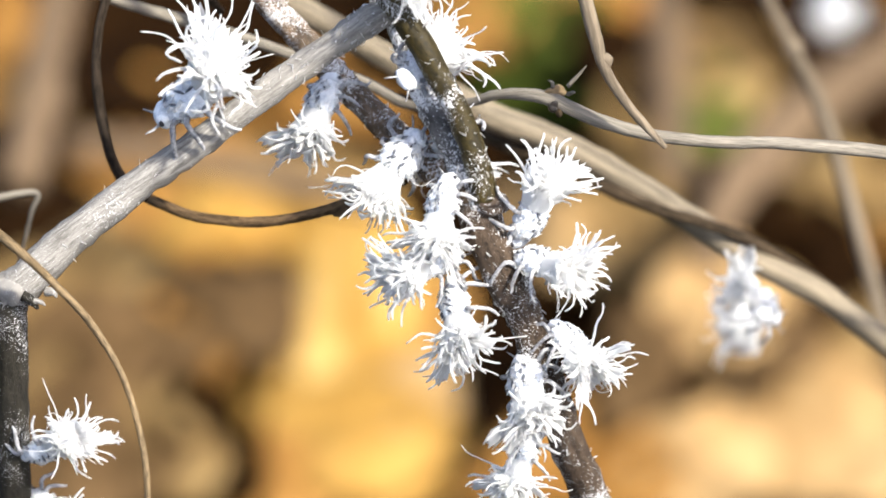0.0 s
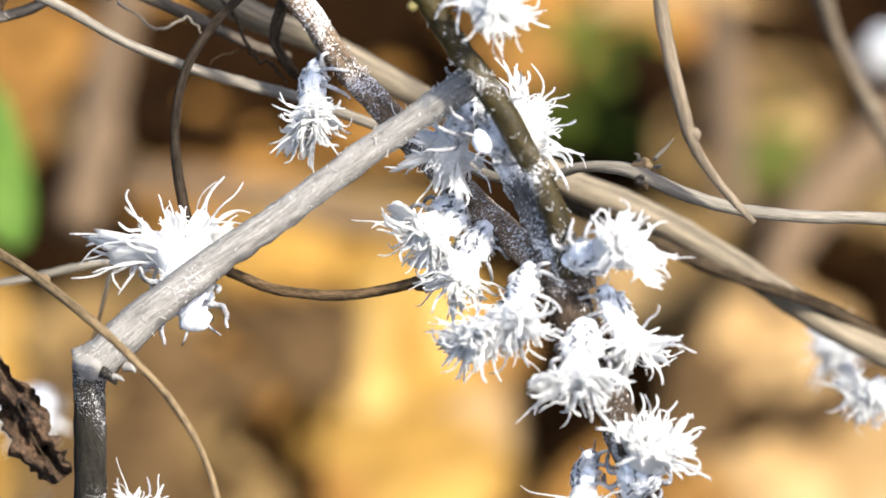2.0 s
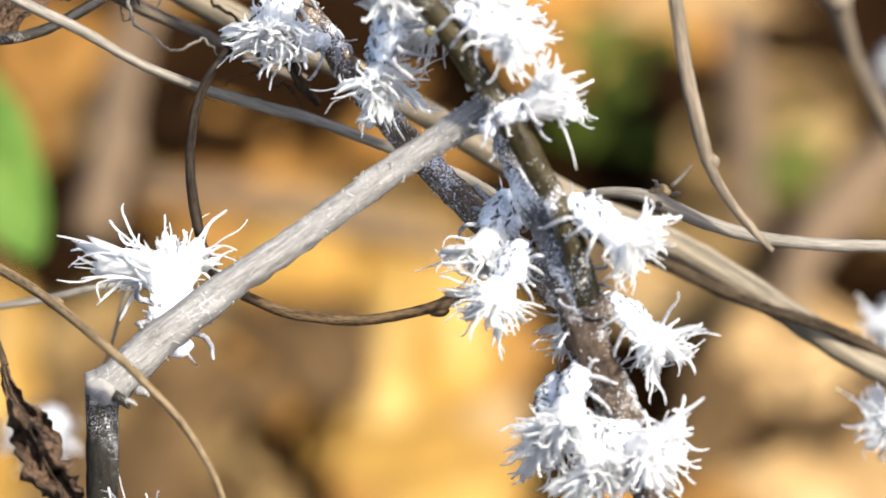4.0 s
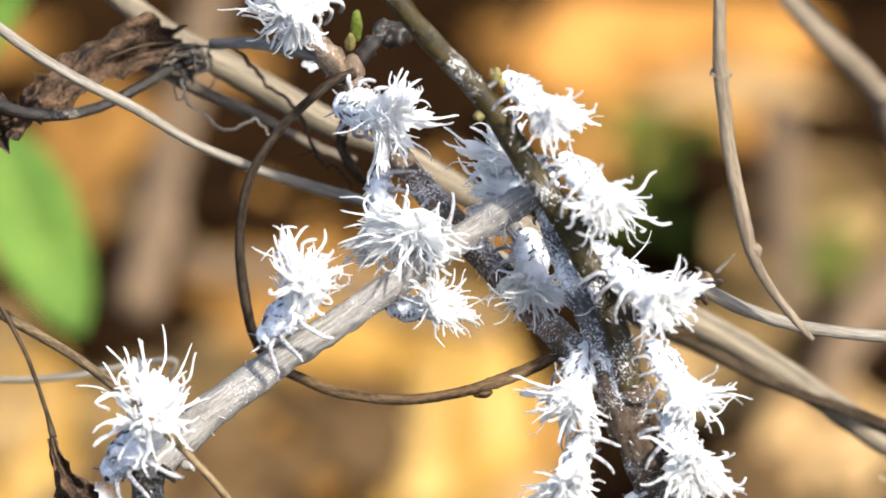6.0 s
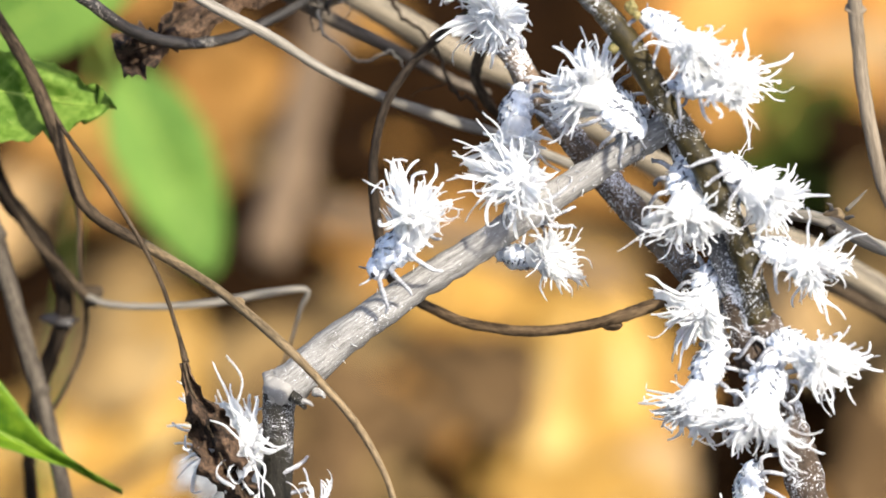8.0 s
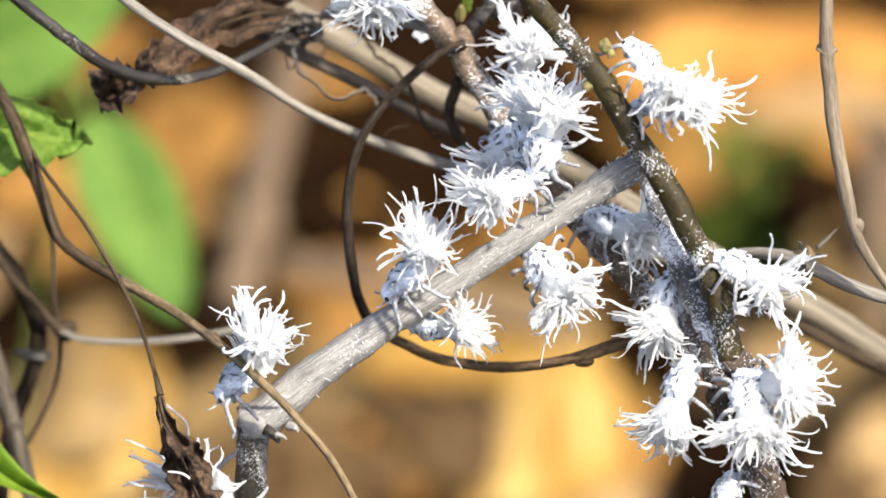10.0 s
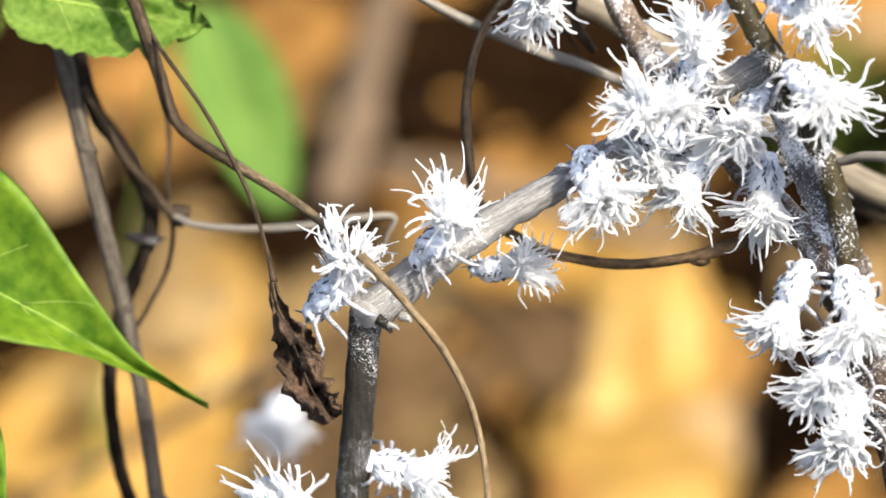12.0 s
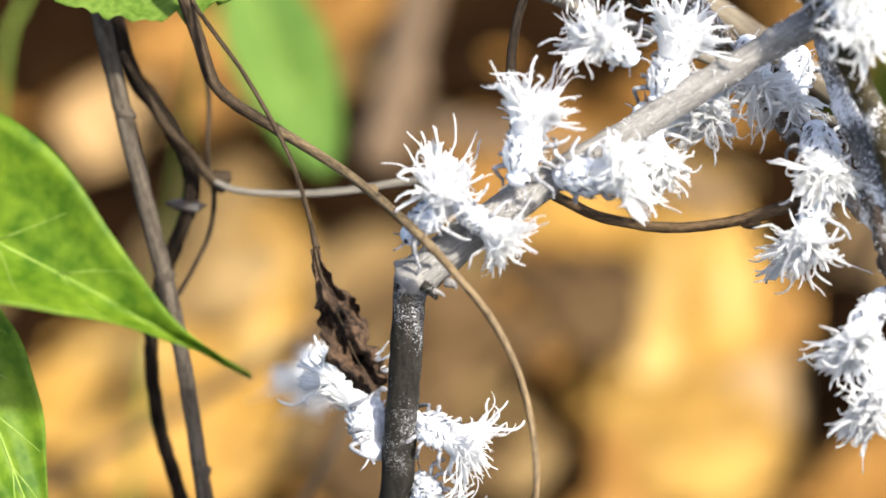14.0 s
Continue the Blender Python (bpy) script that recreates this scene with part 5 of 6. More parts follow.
nymph_kinds = [build_nymph(v) for v in range(6)]
first_use = [True] * 6


def planthopper(variant, size, label):
    """A nymph of one of the six builds; the first of each build is used itself."""
    if first_use[variant]:
        first_use[variant] = False
        ob = nymph_kinds[variant]
    else:
        ob = copy_thing(nymph_kinds[variant], Matrix())
    ob.scale = (size, size, size)
    return tagged(ob, label)


nymph_a = planthopper(4, 1.69, LABEL_TWIG)
nymph_aa = planthopper(1, 1.21, LABEL_TWIG)
nymph_b = planthopper(1, 1.28, LABEL_BROWN)
nymph_bb = planthopper(5, 1.21, LABEL_TWIG)
nymph_c = planthopper(2, 1.33, LABEL_BROWN)
nymph_d = planthopper(3, 1.35, LABEL_BROWN)
nymph_e = planthopper(5, 1.52, LABEL_TWIG)
nymph_f = planthopper(2, 1.33, LABEL_TWIG)
nymph_g = planthopper(4, 1.39, LABEL_TWIG)
nymph_h = planthopper(0, 1.11, LABEL_TWIG)
nymph_i = planthopper(1, 1.33, LABEL_STEM)
nymph_j = planthopper(2, 1.21, LABEL_STEM)
nymph_k = planthopper(3, 1.28, LABEL_STEM)
nymph_l = planthopper(0, 1.33, LABEL_STEM)
nymph_m = planthopper(1, 1.33, LABEL_STEM)
nymph_n = planthopper(2, 1.14, LABEL_STEM)
nymph_o = planthopper(3, 1.39, LABEL_STEM)
nymph_p = planthopper(1, 1.33, LABEL_STEM)
nymph_q = planthopper(2, 1.21, LABEL_STEM)
nymph_r = planthopper(0, 1.33, LABEL_OLIVE)
nymph_s = planthopper(3, 1.21, LABEL_OLIVE)
nymph_t = planthopper(0, 1.21, LABEL_DEAD)
nymph_u = planthopper(2, 1.14, LABEL_DEAD)
nymph_v = planthopper(1, 1.14, LABEL_BEIGE)
nymph_w = planthopper(2, 1.03, LABEL_FAR)
nymph_x = planthopper(3, 1.33, LABEL_FAR)
nymph_y = planthopper(1, 1.33, LABEL_FAR)
nymph_z = planthopper(0, 1.45, LABEL_FAR)



def motions():
    walk(nymph_a, [
        (0, pose(0.0012, 0.005, 0.389, -6, 29, -179)),
        (0.5, pose(0.0006, 0.0043, 0.3899, 4, 36, -176)),
        (1, pose(-0.0109, 0.0006, 0.3821, 4, 36, -176)),
        (1.5, pose(-0.015, -0.0005, 0.3798, 4, 36, -176)),
        (1.8, pose(-0.0129, 0.002, 0.3761, 62, 74, -163)),
        (2, pose(-0.0108, 0.0046, 0.3725, -159, 55, -67)),
        (2.5, pose(-0.0119, 0.0047, 0.3724, -167, 56, -72)),
        (5, pose(-0.0142, 0.0046, 0.3726, 168, 57, -91)),
        (5.5, pose(-0.0141, 0.0046, 0.3726, 169, 58, -89)),
        (5.8, pose(-0.0191, -0.0005, 0.3714, 63, 66, -157)),
        (6, pose(-0.024, -0.0056, 0.3702, 4, 37, -175)),
        (6.5, pose(-0.0246, -0.003, 0.3652, 102, 75, -46)),
        (7, pose(-0.0257, -0.0034, 0.3577, -102, 58, 90)),
        (7.2, pose(-0.0243, -0.0043, 0.3564, -86, 68, 104)),
        (9.3, pose(-0.0266, -0.0061, 0.3556, 158, 78, 1)),
        (9.5, pose(-0.0263, -0.0065, 0.3551, 158, 78, 1)),
        (10, pose(-0.0266, -0.006, 0.3557, -174, 80, 35)),
        (10.5, pose(-0.0264, -0.0067, 0.3547, 159, 78, 10)),
        (11, pose(-0.0277, -0.0079, 0.3531, -176, 74, 36)),
        (11.5, pose(-0.0279, -0.0102, 0.3498, -163, 77, 46)),
        (12, pose(-0.0283, -0.016, 0.3414, -178, 79, 32)),
        (12.5, pose(-0.0263, -0.021, 0.3342, 144, 56, 12)),
        (13, pose(-0.0278, -0.0242, 0.3297, 152, 48, 30)),
        (14, pose(-0.028, -0.0232, 0.3311, 150, 41, 36)),
    ])
    walk(nymph_aa, [
        (0, pose(-0.0008, 0.0262, 0.4152, 41, 77, 60)),
        (7.2, pose(-0.0073, 0.0317, 0.4231, 40, 75, 60)),
        (9.3, pose(0.0105, 0.0052, 0.3967, 1, 15, 35)),
        (9.5, pose(0.0113, 0.0053, 0.3969, 3, 3, 40)),
        (10, pose(0.0093, 0.0053, 0.3967, 0, -0, 45)),
        (10.5, pose(0.0094, 0.0054, 0.3968, 4, -2, 37)),
        (11, pose(0.0129, 0.0041, 0.3952, 8, 7, 35)),
        (11.5, pose(0.0153, 0.003, 0.3939, 41, 7, 12)),
        (12, pose(0.0148, 0.0057, 0.3849, 9, 8, 37)),
        (12.2, pose(0.0126, 0.0059, 0.3848, -14, -16, 61)),
        (12.5, pose(0.0103, 0.006, 0.3846, -48, -26, 97)),
        (13, pose(0.0041, 0.0042, 0.3809, -74, -14, 119)),
        (13.5, pose(0.0043, 0.0054, 0.3828, -72, -23, 123)),
        (14, pose(0.006, 0.0055, 0.3831, -64, -39, 119)),
    ])
    walk(nymph_b, [
        (0, pose(0.0171, 0.0134, 0.3817, -24, -33, 68)),
        (0.5, pose(0.0154, 0.0148, 0.3847, -38, -16, 75)),
        (1, pose(0.0153, 0.0149, 0.3851, -16, -27, 67)),
        (1.5, pose(0.0103, 0.0194, 0.3859, -63, -54, 106)),
        (2, pose(0.0063, 0.022, 0.3895, -70, -23, 91)),
        (2.5, pose(0.0035, 0.0244, 0.3938, -69, -24, 94)),
        (3.8, pose(0.001, 0.0272, 0.4013, -17, -25, 77)),
        (5, pose(-0.0015, 0.03, 0.4089, 32, -13, 65)),
        (5.5, pose(-0.0015, 0.0329, 0.4107, 39, -8, 56)),
        (6, pose(-0.0027, 0.0335, 0.4116, 33, -9, 56)),
        (6.5, pose(-0.0029, 0.0333, 0.4117, 29, -17, 76)),
        (14, pose(-0.0199, 0.0312, 0.4106, -23, -35, 92)),
    ])
    walk(nymph_bb, [
        (0, pose(0.026, 0.0279, 0.4215, 95, 66, -14)),
        (2.5, pose(0.0208, 0.0277, 0.4213, 95, 66, -14)),
        (3.8, pose(0.0232, 0.0203, 0.4079, 172, 45, 1)),
        (5, pose(0.0257, 0.0128, 0.3945, -135, 28, -19)),
        (5.5, pose(0.0234, 0.0136, 0.3957, -111, 10, -6)),
        (6, pose(0.0244, 0.0137, 0.3957, -114, -14, 12)),
        (6.5, pose(0.0226, 0.0136, 0.3976, -75, -21, -2)),
        (7, pose(0.0228, 0.0137, 0.3968, -101, 25, 0)),
        (7.8, pose(0.0198, 0.0135, 0.3974, -136, 53, 17)),
        (8.5, pose(0.0167, 0.0134, 0.3981, 134, 79, -29)),
        (9.3, pose(0.0137, 0.0133, 0.3988, 31, 55, -88)),
        (9.5, pose(0.0123, 0.0137, 0.3991, 23, 55, -98)),
        (10, pose(0.0117, 0.014, 0.3996, 1, 59, -114)),
        (10.5, pose(0.0132, 0.013, 0.3982, 35, 55, -84)),
        (11, pose(0.014, 0.0121, 0.3968, 12, 53, -113)),
        (11.5, pose(0.01, 0.0097, 0.3924, 8, 52, -117)),
        (12, pose(0.0158, 0.0057, 0.3925, 134, 80, 15)),
        (12.5, pose(0.0079, 0.005, 0.3903, -15, 80, -144)),
        (13, pose(0.0032, 0.0038, 0.3876, 75, 83, -45)),
        (13.5, pose(0.0027, 0.006, 0.3911, 74, 37, -32)),
        (14, pose(0.001, 0.0084, 0.3947, 98, 47, 2)),
    ])
    walk(nymph_c, [
        (0, pose(0.0332, 0.0051, 0.3813, -85, -81, -15)),
        (0.5, pose(0.0333, 0.0051, 0.3813, -87, -81, -15)),
        (1, pose(0.0331, 0.0051, 0.3813, -84, -80, -15)),
        (1.5, pose(0.0285, 0.0109, 0.3878, -83, -73, -14)),
        (1.8, pose(0.0261, 0.0103, 0.3898, -127, -69, -10)),
        (2, pose(0.0237, 0.0097, 0.3918, -163, -65, -14)),
        (2.2, pose(0.0234, 0.0118, 0.3945, -145, -74, 19)),
        (2.5, pose(0.023, 0.014, 0.3972, -153, -84, 77)),
        (3.3, pose(0.0174, 0.0175, 0.3984, -110, -42, 77)),
        (4.2, pose(0.0117, 0.0209, 0.3997, -79, -8, 104)),
        (5, pose(0.006, 0.0243, 0.401, -38, 5, 144)),
        (5.5, pose(0.0053, 0.0238, 0.4004, -56, 9, 140)),
        (6, pose(0.0043, 0.0241, 0.401, -62, 8, 145)),
        (6.5, pose(0.0042, 0.0243, 0.4013, -60, 14, 148)),
        (6.8, pose(0.003, 0.0262, 0.4037, -28, -12, 125)),
        (7, pose(0.0019, 0.028, 0.4062, 13, -18, 91)),
        (8.2, pose(0.0058, 0.026, 0.4022, 54, 32, 54)),
        (9.5, pose(0.0098, 0.0239, 0.3982, -143, 85, 174)),
        (10, pose(0.0099, 0.0281, 0.3997, 178, 81, 157)),
        (10.5, pose(0.0152, 0.0242, 0.3929, -39, 69, -72)),
        (11, pose(0.0209, 0.0121, 0.4019, -5, 45, 21)),
        (11.5, pose(0.0218, 0.0122, 0.402, -6, 43, 22)),
        (11.7, pose(0.0203, 0.0107, 0.4007, 23, 50, -13)),
        (11.8, pose(0.0188, 0.0093, 0.3993, 45, 68, -49)),
        (12, pose(0.0172, 0.0078, 0.398, -23, 86, -172)),
        (12.5, pose(0.0143, 0.0164, 0.3884, 100, 69, 13)),
        (13, pose(0.0133, 0.0098, 0.3921, 81, 73, -22)),
        (13.5, pose(0.0107, 0.0091, 0.391, -22, 66, -143)),
        (14, pose(0.0081, 0.0086, 0.3903, -3, 51, -119)),
    ])
    walk(nymph_d, [
        (0, pose(0.0014, 0.034, 0.4023, 57, 77, 60)),
        (2.5, pose(-0.0002, 0.037, 0.4066, 57, 77, 60)),
        (3.8, pose(0.0033, 0.029, 0.399, 6, 24, 39)),
        (5, pose(0.0068, 0.021, 0.3913, -28, -24, 64)),
        (5.5, pose(0.0058, 0.0226, 0.3905, -85, -15, 112)),
        (6, pose(0.0067, 0.0218, 0.3892, -79, -18, 98)),
        (6.5, pose(0.0071, 0.0207, 0.3913, -71, -21, 102)),
        (7, pose(0.0069, 0.0208, 0.3921, -59, -25, 97)),
        (9.5, pose(0.007, 0.0207, 0.3924, -48, -21, 83)),
        (10, pose(0.0089, 0.0202, 0.3935, 1, -18, 76)),
        (10.5, pose(0.0043, 0.0235, 0.3932, -68, -32, 99)),
        (11, pose(0.0003, 0.0261, 0.3993, -65, -41, 105)),
        (11.5, pose(-0.0004, 0.0263, 0.4018, -64, -26, 103)),
        (12, pose(-0.0019, 0.0269, 0.3986, -71, -18, 89)),
        (12.5, pose(-0.0027, 0.0266, 0.3983, -71, -17, 89)),
        (14, pose(-0.0027, 0.0266, 0.3983, -71, -17, 89)),
    ])
    walk(nymph_e, [
        (0, pose(0.0236, 0.0294, 0.422, 132, 62, -6)),
        (2.5, pose(0.0184, 0.0292, 0.4217, 141, 69, -1)),
        (3.8, pose(0.0147, 0.018, 0.4085, 10, 73, -150)),
        (5, pose(0.011, 0.0067, 0.3953, 4, 38, -175)),
        (5.5, pose(0.0001, 0.0031, 0.3879, 4, 36, -176)),
        (6, pose(-0.0048, 0.0018, 0.385, 4, 37, -175)),
        (6.5, pose(-0.0049, 0.0021, 0.3855, 5, 37, -175)),
        (7, pose(-0.0046, 0.0023, 0.3857, 5, 37, -175)),
        (7.2, pose(-0.005, 0.0022, 0.3856, 5, 37, -175)),
        (9.3, pose(-0.0126, -0.0007, 0.3799, 5, 38, -174)),
        (9.5, pose(-0.014, -0.0013, 0.3786, 5, 38, -174)),
        (10, pose(-0.0235, -0.0033, 0.3738, 5, 38, -175)),
        (10.5, pose(-0.0258, -0.0045, 0.3718, 5, 38, -175)),
        (11, pose(-0.0266, -0.0052, 0.3707, 5, 38, -175)),
        (11.5, pose(-0.0263, -0.0054, 0.3705, 5, 38, -174)),
        (12, pose(-0.0266, -0.0054, 0.3706, 5, 39, -173)),
        (12.5, pose(-0.0269, -0.0059, 0.3699, 5, 39, -173)),
        (13, pose(-0.0289, -0.003, 0.36, -51, 76, 141)),
        (13.2, pose(-0.0285, -0.0052, 0.3549, 96, 65, -90)),
        (13.5, pose(-0.0281, -0.0074, 0.3497, 116, 30, -91)),
        (14, pose(-0.0279, -0.0076, 0.3477, 137, 53, -79)),
    ])
    walk(nymph_f, [
        (0, pose(0.0277, 0.0277, 0.4196, 110, 70, -1)),
        (2.5, pose(0.0225, 0.0276, 0.4193, 110, 69, -1)),
        (3.3, pose(0.0229, 0.023, 0.4114, 159, 36, 4)),
        (4.2, pose(0.0233, 0.0184, 0.4035, -165, 10, -17)),
        (5, pose(0.0236, 0.0138, 0.3956, -124, 1, -49)),
        (5.5, pose(0.0262, 0.0141, 0.396, -101, -33, -26)),
        (6, pose(0.0248, 0.0144, 0.3973, -109, 10, -39)),
        (6.2, pose(0.0233, 0.0132, 0.3994, -68, 38, -20)),
        (6.5, pose(0.0218, 0.0119, 0.4015, -6, 41, 22)),
        (7, pose(0.0216, 0.0099, 0.4009, -3, 33, 26)),
        (8.2, pose(0.0185, 0.0085, 0.4007, 19, 37, -30)),
        (9.3, pose(0.0154, 0.0072, 0.4006, 27, 55, -94)),
        (9.5, pose(0.014, 0.0076, 0.4009, 19, 54, -104)),
        (10, pose(0.0135, 0.0079, 0.4014, -2, 64, -130)),
        (10.5, pose(0.0149, 0.0069, 0.4, 31, 55, -89)),
        (11, pose(0.0157, 0.006, 0.3987, 7, 52, -118)),
        (11.5, pose(0.0117, 0.0036, 0.3943, 4, 50, -123)),
        (12, pose(0.013, 0.0023, 0.3925, 116, 55, 17)),
        (12.5, pose(0.0025, -0.0003, 0.3867, -44, 65, 174)),
        (13, pose(-0.0023, -0.0018, 0.3834, -12, 62, -143)),
        (13.5, pose(-0.0074, -0.0016, 0.3829, -12, 39, -145)),
        (14, pose(-0.0092, -0.0005, 0.3845, 12, 53, -112)),
    ])
    walk(nymph_g, [
        (0, pose(0.0322, 0.0309, 0.4241, 141, 70, -1)),
        (2.5, pose(0.0269, 0.0307, 0.4238, 141, 69, -1)),
        (5, pose(0.0215, 0.0112, 0.3932, 144, 45, 23)),
        (5.5, pose(0.0156, 0.0107, 0.3911, 154, 50, 30)),
        (6.5, pose(0.012, 0.0139, 0.3919, 163, 47, 42)),
        (7.2, pose(0.0105, 0.0105, 0.3881, 167, 54, 37)),
        (8.2, pose(0.0083, 0.0072, 0.3891, -108, 87, 103)),
        (9.3, pose(0.0061, 0.0038, 0.39, -2, 55, -171)),
        (9.5, pose(0.0064, 0.0035, 0.3895, 5, 38, -174)),
        (10, pose(-0.0029, 0.002, 0.3856, 5, 38, -175)),
        (10.5, pose(-0.0106, -0.0013, 0.3793, 5, 38, -175)),
        (11, pose(-0.0142, -0.0023, 0.3771, 5, 38, -175)),
        (11.5, pose(-0.0135, -0.0026, 0.3766, 5, 38, -174)),
        (12, pose(-0.0138, -0.0024, 0.3769, 5, 39, -173)),
        (12.5, pose(-0.0135, -0.0028, 0.3763, 5, 39, -173)),
        (13, pose(-0.0188, -0.0029, 0.3754, 5, 39, -174)),
        (13.5, pose(-0.0177, -0.0032, 0.3751, 5, 39, -174)),
        (14, pose(-0.0204, -0.0027, 0.3754, 5, 39, -174)),
    ])
    walk(nymph_h, [
        (0, pose(0.0295, 0.0342, 0.4271, -148, 53, 158)),
        (2.5, pose(0.0257, 0.0339, 0.4267, -148, 53, 158)),
        (5, pose(0.0207, 0.0103, 0.3914, -134, 23, 124)),
        (5.5, pose(0.0159, 0.0088, 0.3881, -131, 25, 146)),
        (6, pose(0.0102, 0.0064, 0.3833, -131, 30, 154)),
        (6.5, pose(0.0099, 0.0068, 0.3839, -126, 22, 153)),
        (7, pose(0.0094, 0.0064, 0.3833, -129, 30, 161)),
        (7.2, pose(0.0094, 0.0063, 0.3831, -125, 25, 162)),
        (9.3, pose(0.0005, 0.0038, 0.3778, -125, 19, 152)),
        (9.5, pose(-0.0002, 0.0037, 0.3776, -124, 20, 157)),
        (10, pose(-0.0001, 0.0036, 0.3772, -125, 23, 159)),
        (10.5, pose(-0.0043, 0.0014, 0.3731, -121, 18, 161)),
        (11, pose(-0.0043, 0.0011, 0.3726, -126, 28, 165)),
        (11.5, pose(-0.0061, 0.0007, 0.3718, -123, 23, 166)),
        (12, pose(-0.0067, 0.0007, 0.3717, -123, 24, 167)),
        (12.2, pose(-0.0069, 0.0015, 0.3729, -103, 4, 143)),
        (12.5, pose(-0.0072, 0.0023, 0.3741, -77, -5, 113)),
        (12.8, pose(-0.0097, -0.0012, 0.3746, -103, 4, 143)),
        (13, pose(-0.0123, -0.0048, 0.3752, -122, 24, 168)),
        (13.5, pose(-0.0141, -0.0069, 0.3752, -112, -9, 160)),
        (14, pose(-0.0147, -0.0054, 0.3776, -111, -25, 161)),
    ])
    walk(nymph_i, [
        (0, pose(0.0264, 0.0034, 0.3793, 36, -41, 36)),
        (0.5, pose(0.025, 0.0044, 0.3783, 30, -41, 36)),
        (1, pose(0.0231, 0.0067, 0.379, 24, -22, 49)),
        (1.5, pose(0.027, 0.0094, 0.3833, 30, -23, 69)),
        (2, pose(0.022, 0.008, 0.3789, 38, -5, 51)),
        (2.5, pose(0.0245, 0.0115, 0.3841, 40, -51, 60)),
        (5, pose(0.0267, 0.0051, 0.3812, 18, -19, 67)),
        (5.5, pose(0.0253, 0.0073, 0.382, 9, -26, 82)),
        (6, pose(0.0249, 0.0146, 0.3844, 37, -21, 86)),
        (6.5, pose(0.0249, 0.0114, 0.3842, 26, -21, 81)),
        (7, pose(0.0282, 0.0035, 0.3926, -1, -21, 85)),
        (9.5, pose(0.0209, 0.005, 0.3921, 48, -42, 84)),
        (10, pose(0.014, 0.0034, 0.3857, -30, -15, 121)),
        (10.5, pose(0.013, 0.0032, 0.3851, -74, -18, 136)),
        (10.8, pose(0.0118, 0.003, 0.3847, -106, 5, 153)),
        (11, pose(0.0106, 0.0028, 0.3842, -136, 33, 155)),
        (11.5, pose(0.0101, 0.0028, 0.3842, -119, 20, 167)),
        (11.8, pose(0.0075, 0.0015, 0.3853, -71, -13, 147)),
        (12, pose(0.0048, 0.0002, 0.3864, -13, -16, 108)),
        (12.5, pose(0.0036, -0.0004, 0.3847, -23, -9, 122)),
        (13, pose(0.0016, -0.0008, 0.3842, -58, 2, 137)),
        (13.5, pose(0.0029, -0.0002, 0.3856, -30, -8, 126)),
        (14, pose(-0.0015, -0.0018, 0.3819, -87, 21, 162)),
    ])
    walk(nymph_j, [
        (0, pose(0.0316, -0.0063, 0.3789, -38, -39, 76)),
        (0.5, pose(0.0281, 0.0007, 0.3772, -47, -29, 87)),
        (1, pose(0.0291, 0.0028, 0.3805, 17, -54, 71)),
        (1.5, pose(0.0246, 0.0053, 0.378, 27, -43, 40)),
        (2, pose(0.0254, 0.0043, 0.3766, 2, -34, 52)),
        (2.5, pose(0.0222, 0.009, 0.3816, 30, -42, 38)),
        (5, pose(0.0315, -0.0062, 0.379, -33, -33, 70)),
        (5.5, pose(0.0318, -0.0031, 0.3781, 8, -33, 70)),
        (6, pose(0.0311, -0.0019, 0.3787, 11, -36, 66)),
        (6.5, pose(0.0293, 0.0012, 0.3796, 20, -29, 65)),
        (7, pose(0.0306, 0.001, 0.3802, 21, -33, 72)),
        (9.5, pose(0.0308, -0.0004, 0.3797, 35, -7, 55)),
        (10, pose(0.0291, 0.004, 0.3812, 26, -36, 68)),
        (10.5, pose(0.0284, 0.0052, 0.3814, 24, -33, 76)),
        (11, pose(0.0271, 0.007, 0.382, 17, -39, 87)),
        (11.5, pose(0.0274, 0.0072, 0.382, 24, -31, 84)),
        (12, pose(0.0266, 0.0067, 0.3818, 14, -39, 86)),
        (12.5, pose(0.028, 0.0061, 0.3817, 31, -24, 66)),
        (13, pose(0.0262, 0.0086, 0.3827, 20, -23, 86)),
        (13.5, pose(0.0253, 0.0048, 0.3902, -43, -39, 81)),
        (13.8, pose(0.0245, 0.0113, 0.3876, 2, -31, 73)),
        (14, pose(0.0237, 0.0179, 0.3849, 41, -21, 73)),
    ])
